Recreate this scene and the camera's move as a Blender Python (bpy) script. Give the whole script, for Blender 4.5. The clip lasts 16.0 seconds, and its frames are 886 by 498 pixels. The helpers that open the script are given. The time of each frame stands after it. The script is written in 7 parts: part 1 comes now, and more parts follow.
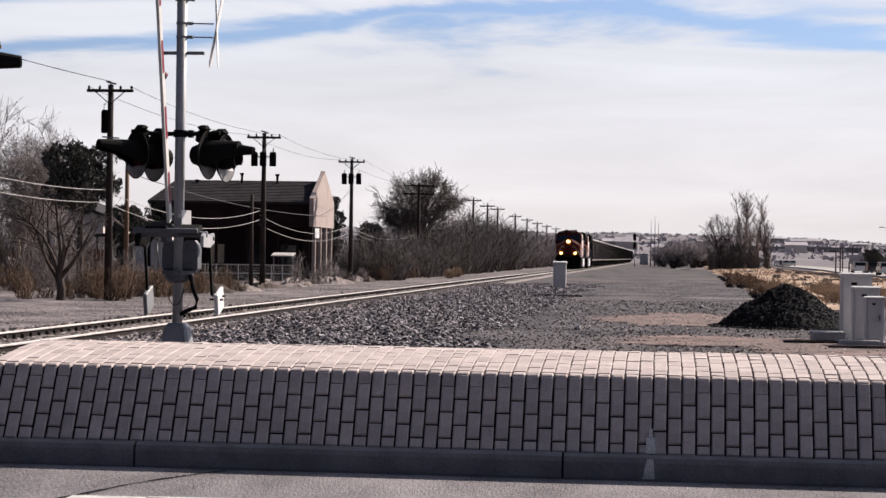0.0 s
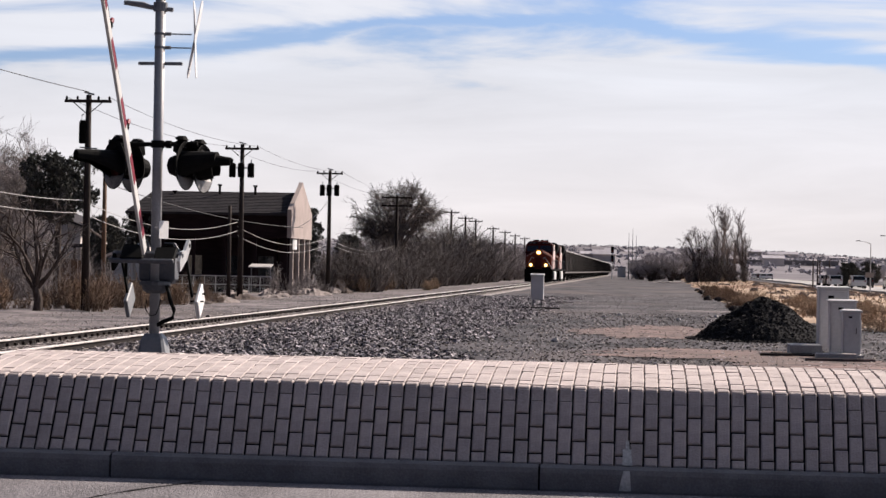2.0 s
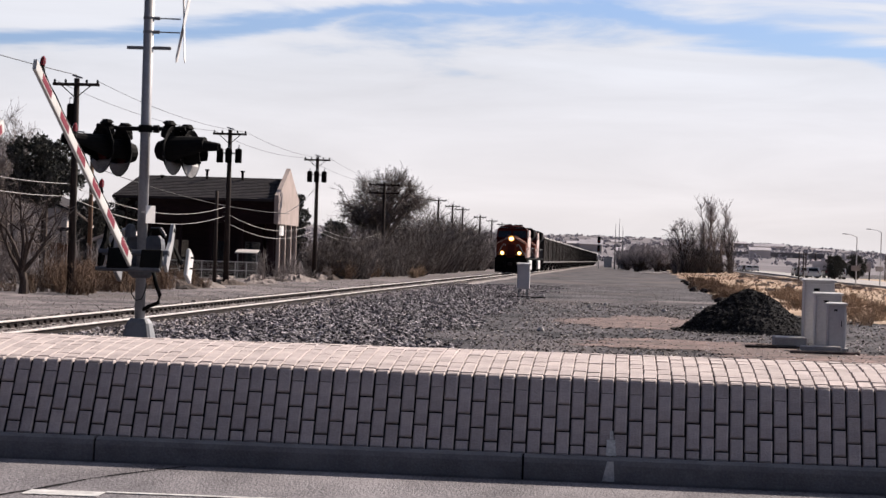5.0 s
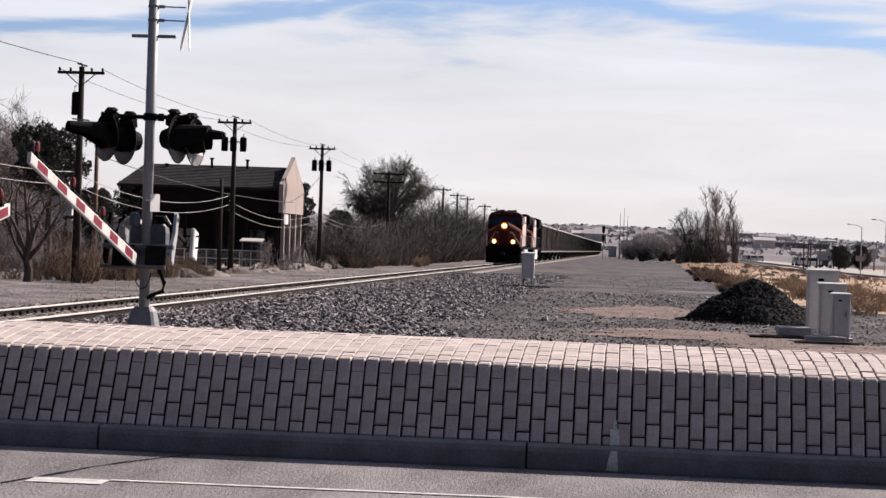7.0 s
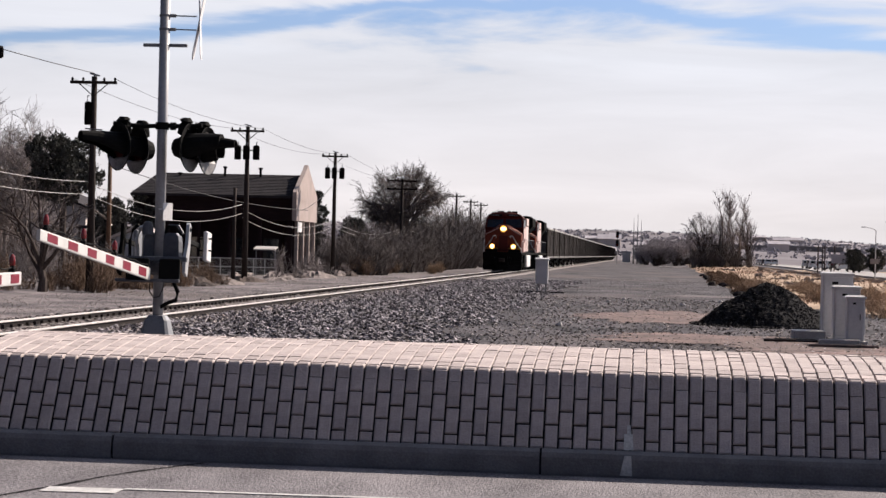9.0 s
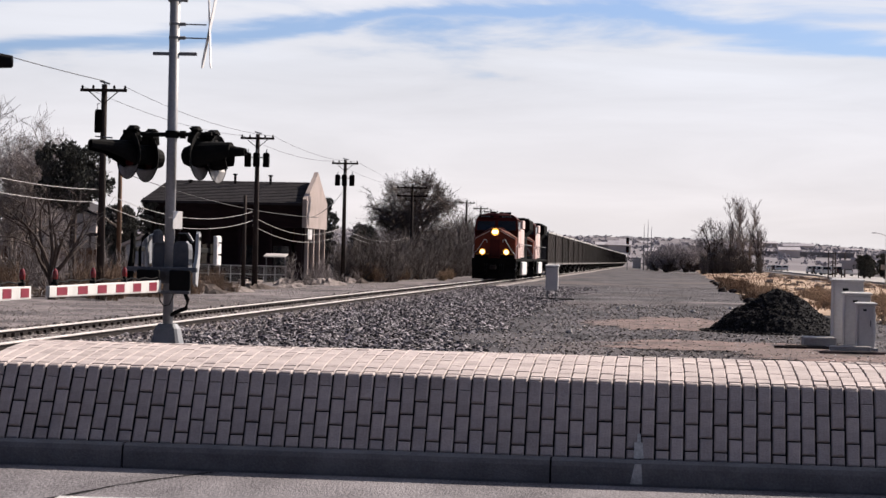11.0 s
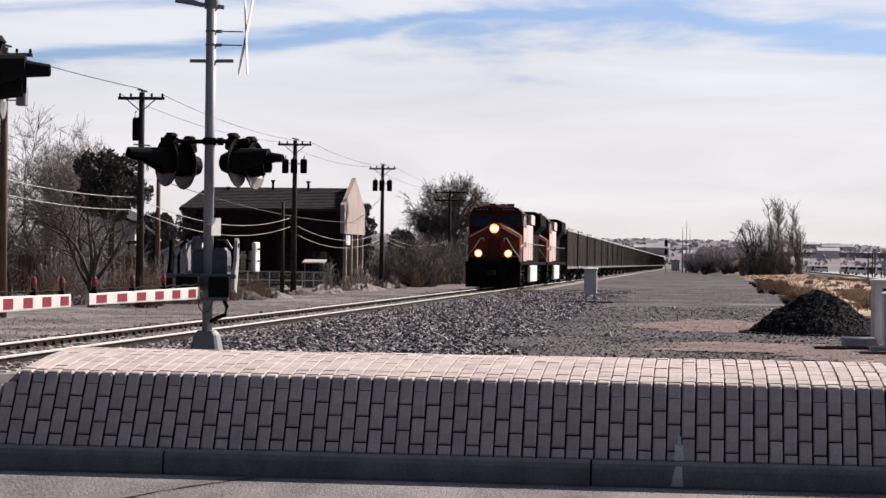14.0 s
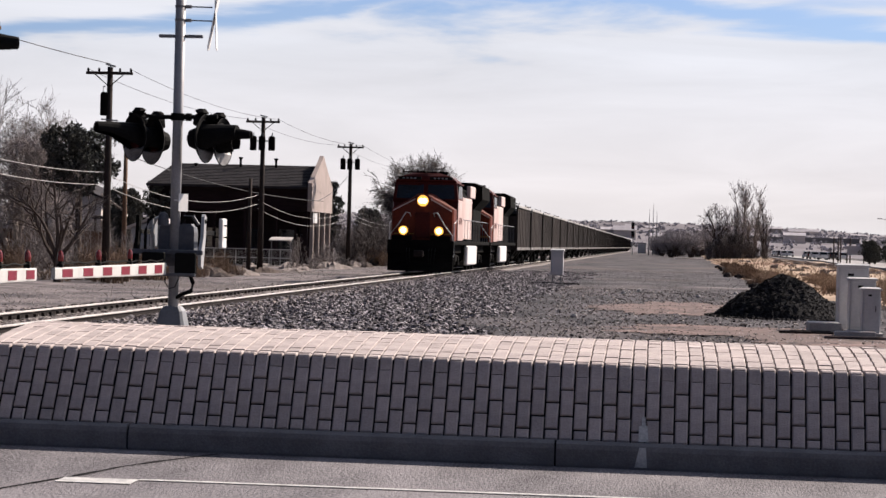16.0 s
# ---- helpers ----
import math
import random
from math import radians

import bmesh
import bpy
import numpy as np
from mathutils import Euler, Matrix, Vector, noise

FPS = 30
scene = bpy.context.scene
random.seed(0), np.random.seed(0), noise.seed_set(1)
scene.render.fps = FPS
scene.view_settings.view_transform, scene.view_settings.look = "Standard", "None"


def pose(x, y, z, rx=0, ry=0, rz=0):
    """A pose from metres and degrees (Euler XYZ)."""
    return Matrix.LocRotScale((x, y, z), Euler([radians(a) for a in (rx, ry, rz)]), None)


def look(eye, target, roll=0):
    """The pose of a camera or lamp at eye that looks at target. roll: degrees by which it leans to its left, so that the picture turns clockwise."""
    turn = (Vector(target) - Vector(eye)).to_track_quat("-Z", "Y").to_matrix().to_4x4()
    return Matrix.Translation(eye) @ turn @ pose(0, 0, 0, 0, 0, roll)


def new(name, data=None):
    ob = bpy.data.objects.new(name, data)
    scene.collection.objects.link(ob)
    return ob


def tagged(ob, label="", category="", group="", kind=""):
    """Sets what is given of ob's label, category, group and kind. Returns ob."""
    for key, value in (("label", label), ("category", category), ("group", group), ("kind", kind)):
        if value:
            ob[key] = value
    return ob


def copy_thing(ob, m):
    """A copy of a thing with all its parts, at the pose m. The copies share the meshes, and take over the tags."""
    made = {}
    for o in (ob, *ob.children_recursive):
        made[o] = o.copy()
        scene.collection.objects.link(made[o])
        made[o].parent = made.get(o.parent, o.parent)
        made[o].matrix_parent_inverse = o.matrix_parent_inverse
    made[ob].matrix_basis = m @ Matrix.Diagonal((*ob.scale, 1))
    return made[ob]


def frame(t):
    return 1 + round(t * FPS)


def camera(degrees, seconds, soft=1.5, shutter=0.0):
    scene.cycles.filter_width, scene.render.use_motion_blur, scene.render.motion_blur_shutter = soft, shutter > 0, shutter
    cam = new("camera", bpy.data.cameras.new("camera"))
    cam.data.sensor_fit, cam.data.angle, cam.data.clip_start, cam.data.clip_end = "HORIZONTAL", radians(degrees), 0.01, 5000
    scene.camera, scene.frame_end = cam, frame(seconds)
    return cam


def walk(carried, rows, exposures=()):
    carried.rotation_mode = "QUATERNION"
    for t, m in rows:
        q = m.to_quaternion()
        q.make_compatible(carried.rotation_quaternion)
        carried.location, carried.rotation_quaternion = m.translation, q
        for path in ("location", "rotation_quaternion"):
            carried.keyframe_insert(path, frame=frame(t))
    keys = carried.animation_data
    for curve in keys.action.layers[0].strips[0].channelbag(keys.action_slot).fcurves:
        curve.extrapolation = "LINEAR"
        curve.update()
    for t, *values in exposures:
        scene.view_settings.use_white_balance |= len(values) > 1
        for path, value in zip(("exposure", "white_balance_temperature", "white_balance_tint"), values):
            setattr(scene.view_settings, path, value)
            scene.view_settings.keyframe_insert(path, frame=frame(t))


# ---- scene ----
# The camera stands on the roadside, held in hand: x runs along the road, y along the track, z up.
cam = camera(23.0, 16.0)
HELD = [
    (0, -0.013, 1.570, 0.166, 5.671, 0.852),
    (0.5, -0.014, 1.571, 0.307, 5.536, 0.851),
    (1, -0.010, 1.569, 0.444, 5.286, 0.860),
    (1.5, -0.010, 1.570, 0.499, 5.073, 0.985),
    (2, -0.008, 1.565, 0.492, 5.095, 1.063),
    (2.5, -0.011, 1.564, 0.434, 5.276, 1.087),
    (3, -0.015, 1.570, 0.334, 5.462, 1.099),
    (3.5, -0.010, 1.574, 0.245, 5.452, 1.224),
    (4, -0.007, 1.572, 0.230, 5.108, 1.390),
    (6.5, -0.010, 1.567, -0.013, 4.680, 1.994),
    (7, -0.005, 1.567, -0.104, 4.847, 1.925),
    (7.5, -0.000, 1.568, -0.118, 4.932, 1.766),
    (8, 0.000, 1.569, -0.081, 5.004, 1.694),
    (8.5, 0.004, 1.565, 0.006, 5.126, 1.522),
    (11, 0.012, 1.580, 0.225, 5.490, 1.310),
    (11.5, 0.001, 1.582, 0.482, 5.905, 1.142),
    (12, -0.000, 1.582, 0.647, 6.462, 0.824),
    (12.5, 0.006, 1.581, 0.681, 6.887, 0.571),
    (13, 0.004, 1.581, 0.582, 6.970, 0.523),
    (13.5, 0.006, 1.576, 0.477, 6.798, 0.524),
    (14, 0.013, 1.576, 0.326, 6.497, 0.742),
    (14.5, 0.017, 1.568, 0.201, 6.114, 1.036),
    (15, 0.019, 1.559, 0.008, 5.836, 1.223),
    (15.5, 0.020, 1.567, -0.122, 5.618, 1.389),
    (16, 0.010, 1.570, -0.191, 5.616, 1.520),
]
walk(cam, [(t, pose(x, 0.0, z, 90 + pitch, 0, yaw) @ pose(0, 0, 0, 0, 0, lean)) for t, x, z, pitch, yaw, lean in HELD])

# ---- world and sun ----
SUN = Vector((0.82, 0.85, 0.88)).normalized()
SUN_EL, SUN_AZ = math.asin(SUN.z), math.atan2(SUN.x, SUN.y)
scene.view_settings.exposure = 0.95


def make_world():
    world = bpy.data.worlds.new("sky")
    scene.world = world
    world.use_nodes = True
    nt = world.node_tree
    nt.nodes.clear()
    N, L = nt.nodes.new, nt.links.new
    out, bg = N("ShaderNodeOutputWorld"), N("ShaderNodeBackground")
    sky = N("ShaderNodeTexSky")
    sky.sky_type, sky.sun_disc = "NISHITA", False
    sky.sun_elevation, sky.sun_rotation = SUN_EL, SUN_AZ
    sky.air_density, sky.dust_density, sky.ozone_density = 1.0, 1.5, 1.0
    co = N("ShaderNodeTexCoord")
    # high cloud: streaks drawn out sideways
    mp = N("ShaderNodeMapping")
    mp.inputs["Scale"].default_value = (5.0, 2.0, 34.0)
    mp.inputs["Location"].default_value = (0.35, 0.0, 0.62)
    nz = N("ShaderNodeTexNoise")
    nz.inputs["Scale"].default_value, nz.inputs["Detail"].default_value = 1.1, 7.0
    nz.inputs["Roughness"].default_value, nz.inputs["Distortion"].default_value = 0.55, 0.5
    L(co.outputs["Generated"], mp.inputs["Vector"])
    L(mp.outputs["Vector"], nz.inputs["Vector"])
    sep = N("ShaderNodeSeparateXYZ")
    L(co.outputs["Generated"], sep.inputs[0])
    # the cloud sheet thins out higher up and is whole near the horizon
    high = N("ShaderNodeMapRange")
    high.inputs["From Min"].default_value, high.inputs["From Max"].default_value = 0.060, 0.115
    high.inputs["To Min"].default_value, high.inputs["To Max"].default_value = 0.34, 0.0
    L(sep.outputs["Z"], high.inputs["Value"])
    add = N("ShaderNodeMath")
    add.operation = "ADD"
    L(nz.outputs["Fac"], add.inputs[0])
    L(high.outputs["Result"], add.inputs[1])
    ramp = N("ShaderNodeMapRange")
    ramp.interpolation_type = "SMOOTHSTEP"
    ramp.inputs["From Min"].default_value, ramp.inputs["From Max"].default_value = 0.33, 0.56
    ramp.inputs["To Min"].default_value, ramp.inputs["To Max"].default_value = 0.15, 1.0
    L(add.outputs[0], ramp.inputs["Value"])

    def math_node(op, a, b):
        n = N("ShaderNodeMath")
        n.operation = op
        for i, q in enumerate((a, b)):
            if isinstance(q, (int, float)):
                n.inputs[i].default_value = q
            else:
                L(q, n.inputs[i])
        return n.outputs[0]

    # one long opening in the cloud, arched low over the track, with ragged edges
    off = math_node("ADD", sep.outputs["X"], 0.06)
    arch = math_node("MULTIPLY", math_node("MULTIPLY", off, off), 0.47)
    wave = math_node("MULTIPLY", math_node("SUBTRACT", nz.outputs["Fac"], 0.5), 0.055)
    lift = math_node("ADD", math_node("ADD", math_node("SUBTRACT", sep.outputs["Z"], 0.1085), arch), wave)
    gap = N("ShaderNodeMapRange")
    gap.interpolation_type = "SMOOTHSTEP"
    gap.inputs["From Min"].default_value, gap.inputs["From Max"].default_value = 0.001, 0.0095
    gap.inputs["To Min"].default_value, gap.inputs["To Max"].default_value = 0.18, 1.0
    L(math_node("ABSOLUTE", lift, 0.0), gap.inputs["Value"])
    cover = math_node("MINIMUM", ramp.outputs["Result"], gap.outputs["Result"])
    # cloud is brighter towards the sun
    dot = N("ShaderNodeVectorMath")
    dot.operation = "DOT_PRODUCT"
    L(co.outputs["Generated"], dot.inputs[0])
    dot.inputs[1].default_value = Vector((SUN.x, SUN.y, 0)).normalized()
    lit = N("ShaderNodeMapRange")
    lit.interpolation_type = "SMOOTHSTEP"
    lit.inputs["From Min"].default_value, lit.inputs["From Max"].default_value = -0.25, 0.5
    lit.inputs["To Min"].default_value, lit.inputs["To Max"].default_value = 0.02, 0.46
    L(dot.outputs["Value"], lit.inputs["Value"])
    cloud = N("ShaderNodeMix")
    cloud.data_type = "RGBA"
    cloud.inputs["Factor"].default_value = 0.0
    tint = N("ShaderNodeMapRange")
    tint.inputs["From Min"].default_value, tint.inputs["From Max"].default_value = 0.02, 0.09
    L(sep.outputs["Z"], tint.inputs["Value"])
    L(tint.outputs["Result"], cloud.inputs["Factor"])
    cloud.inputs["A"].default_value = (0.985, 0.925, 0.94, 1)
    cloud.inputs["B"].default_value = (0.935, 0.95, 1.03, 1)
    # thinner, bluer cloud overhead
    zenith = N("ShaderNodeMapRange")
    zenith.inputs["From Min"].default_value, zenith.inputs["From Max"].default_value = 0.15, 0.45
    L(sep.outputs["Z"], zenith.inputs["Value"])
    dome = N("ShaderNodeMix")
    dome.data_type = "RGBA"
    L(zenith.outputs["Result"], dome.inputs["Factor"])
    L(cloud.outputs["Result"], dome.inputs["A"])
    dome.inputs["B"].default_value = (0.90, 0.955, 1.14, 1)
    sc = N("ShaderNodeVectorMath")
    sc.operation = "SCALE"
    L(dome.outputs["Result"], sc.inputs[0])
    soft = N("ShaderNodeMapRange")
    soft.inputs["From Min"].default_value, soft.inputs["From Max"].default_value = 0.3, 0.7
    soft.inputs["To Min"].default_value, soft.inputs["To Max"].default_value = 0.88, 1.07
    L(nz.outputs["Fac"], soft.inputs["Value"])
    tone = N("ShaderNodeMath")
    tone.operation = "MULTIPLY"
    L(lit.outputs["Result"], tone.inputs[0])
    L(soft.outputs["Result"], tone.inputs[1])
    L(tone.outputs[0], sc.inputs["Scale"])
    blue = N("ShaderNodeVectorMath")
    blue.operation = "SCALE"
    blue.inputs["Scale"].default_value = 0.044
    L(sky.outputs["Color"], blue.inputs[0])
    bal = N("ShaderNodeVectorMath")
    bal.operation = "MULTIPLY"
    bal.inputs[1].default_value = (0.62, 0.88, 1.45)
    L(blue.outputs[0], bal.inputs[0])
    mix = N("ShaderNodeMix")
    mix.data_type = "RGBA"
    L(cover, mix.inputs["Factor"])
    L(bal.outputs[0], mix.inputs["A"])
    L(sc.outputs[0], mix.inputs["B"])
    L(mix.outputs["Result"], bg.inputs["Color"])
    bg.inputs["Strength"].default_value = 1.0
    L(bg.outputs[0], out.inputs[0])


make_world()
sun = new("sun", bpy.data.lights.new("sun", "SUN"))
sun.data.energy, sun.data.angle, sun.data.color = 5.0, radians(0.6), (1.0, 0.872, 0.765)
sun.matrix_world = look(SUN * 50, (0, 0, 0))


# ---- materials ----
def mat(name, a, b=None, scale=6.0, rough=0.8, metal=0.0, bump=0.15, fine=60.0, spec=0.3, vary=0.0, island=0.0, glow=0.0, stretch=(1, 1, 1), dirt=None, emit=None):
    """Two-colour surface: broad mottling, fine grain, relief; vary by object, island by loose piece, dirt a third colour in patches."""
    m = bpy.data.materials.new(name)
    m.use_nodes = True
    nt = m.node_tree
    N, L = nt.nodes.new, nt.links.new
    bs = nt.nodes["Principled BSDF"]
    bs.inputs["Roughness"].default_value, bs.inputs["Metallic"].default_value = rough, metal
    bs.inputs["Specular IOR Level"].default_value = spec
    b = b or tuple(c * 0.7 for c in a)
    co, mp = N("ShaderNodeTexCoord"), N("ShaderNodeMapping")
    mp.inputs["Scale"].default_value = stretch
    L(co.outputs["Object"], mp.inputs["Vector"])
    n1, n2 = N("ShaderNodeTexNoise"), N("ShaderNodeTexNoise")
    n1.inputs["Scale"].default_value, n1.inputs["Detail"].default_value = scale, 5
    n2.inputs["Scale"].default_value, n2.inputs["Detail"].default_value = fine, 3
    for n in (n1, n2):
        L(mp.outputs["Vector"], n.inputs["Vector"])
    fac = N("ShaderNodeMath")
    fac.operation = "MULTIPLY_ADD"
    grain = N("ShaderNodeMapRange")
    grain.inputs["From Min"].default_value, grain.inputs["From Max"].default_value = 0.34, 0.66
    L(n2.outputs["Fac"], grain.inputs["Value"])
    L(grain.outputs["Result"], fac.inputs[0])
    fac.inputs[1].default_value = 0.6
    sh = N("ShaderNodeMapRange")
    sh.inputs["From Min"].default_value, sh.inputs["From Max"].default_value = 0.3, 0.7
    sh.inputs["To Min"].default_value, sh.inputs["To Max"].default_value = -0.25, 0.75
    L(n1.outputs["Fac"], sh.inputs["Value"])
    L(sh.outputs["Result"], fac.inputs[2])
    fac.use_clamp = True
    mix = N("ShaderNodeMix")
    mix.data_type = "RGBA"
    L(fac.outputs[0], mix.inputs["Factor"])
    mix.inputs["A"].default_value, mix.inputs["B"].default_value = (*a, 1), (*b, 1)
    col = mix.outputs["Result"]
    if dirt:
        n3 = N("ShaderNodeTexNoise")
        n3.inputs["Scale"].default_value, n3.inputs["Detail"].default_value = scale * 0.22, 6
        L(mp.outputs["Vector"], n3.inputs["Vector"])
        r3 = N("ShaderNodeMapRange")
        r3.interpolation_type = "SMOOTHSTEP"
        r3.inputs["From Min"].default_value, r3.inputs["From Max"].default_value = 0.50, 0.66
        L(n3.outputs["Fac"], r3.inputs["Value"])
        mx = N("ShaderNodeMix")
        mx.data_type = "RGBA"
        L(r3.outputs["Result"], mx.inputs["Factor"])
        L(col, mx.inputs["A"])
        mx.inputs["B"].default_value = (*dirt, 1)
        col = mx.outputs["Result"]
    if vary or island:
        src = N("ShaderNodeObjectInfo").outputs["Random"] if vary else N("ShaderNodeNewGeometry").outputs["Random Per Island"]
        k = vary or island
        rr = N("ShaderNodeMapRange")
        rr.inputs["To Min"].default_value, rr.inputs["To Max"].default_value = 1 - k, 1 + k
        L(src, rr.inputs["Value"])
        hs = N("ShaderNodeHueSaturation")
        L(rr.outputs["Result"], hs.inputs["Value"])
        L(col, hs.inputs["Color"])
        col = hs.outputs["Color"]
    L(col, bs.inputs["Base Color"])
    if bump:
        bp = N("ShaderNodeBump")
        bp.inputs["Strength"].default_value, bp.inputs["Distance"].default_value = bump, 0.02
        L(n2.outputs["Fac"], bp.inputs["Height"])
        L(bp.outputs["Normal"], bs.inputs["Normal"])
    if emit:
        bs.inputs["Emission Color"].default_value, bs.inputs["Emission Strength"].default_value = (*emit, 1), glow
    return m


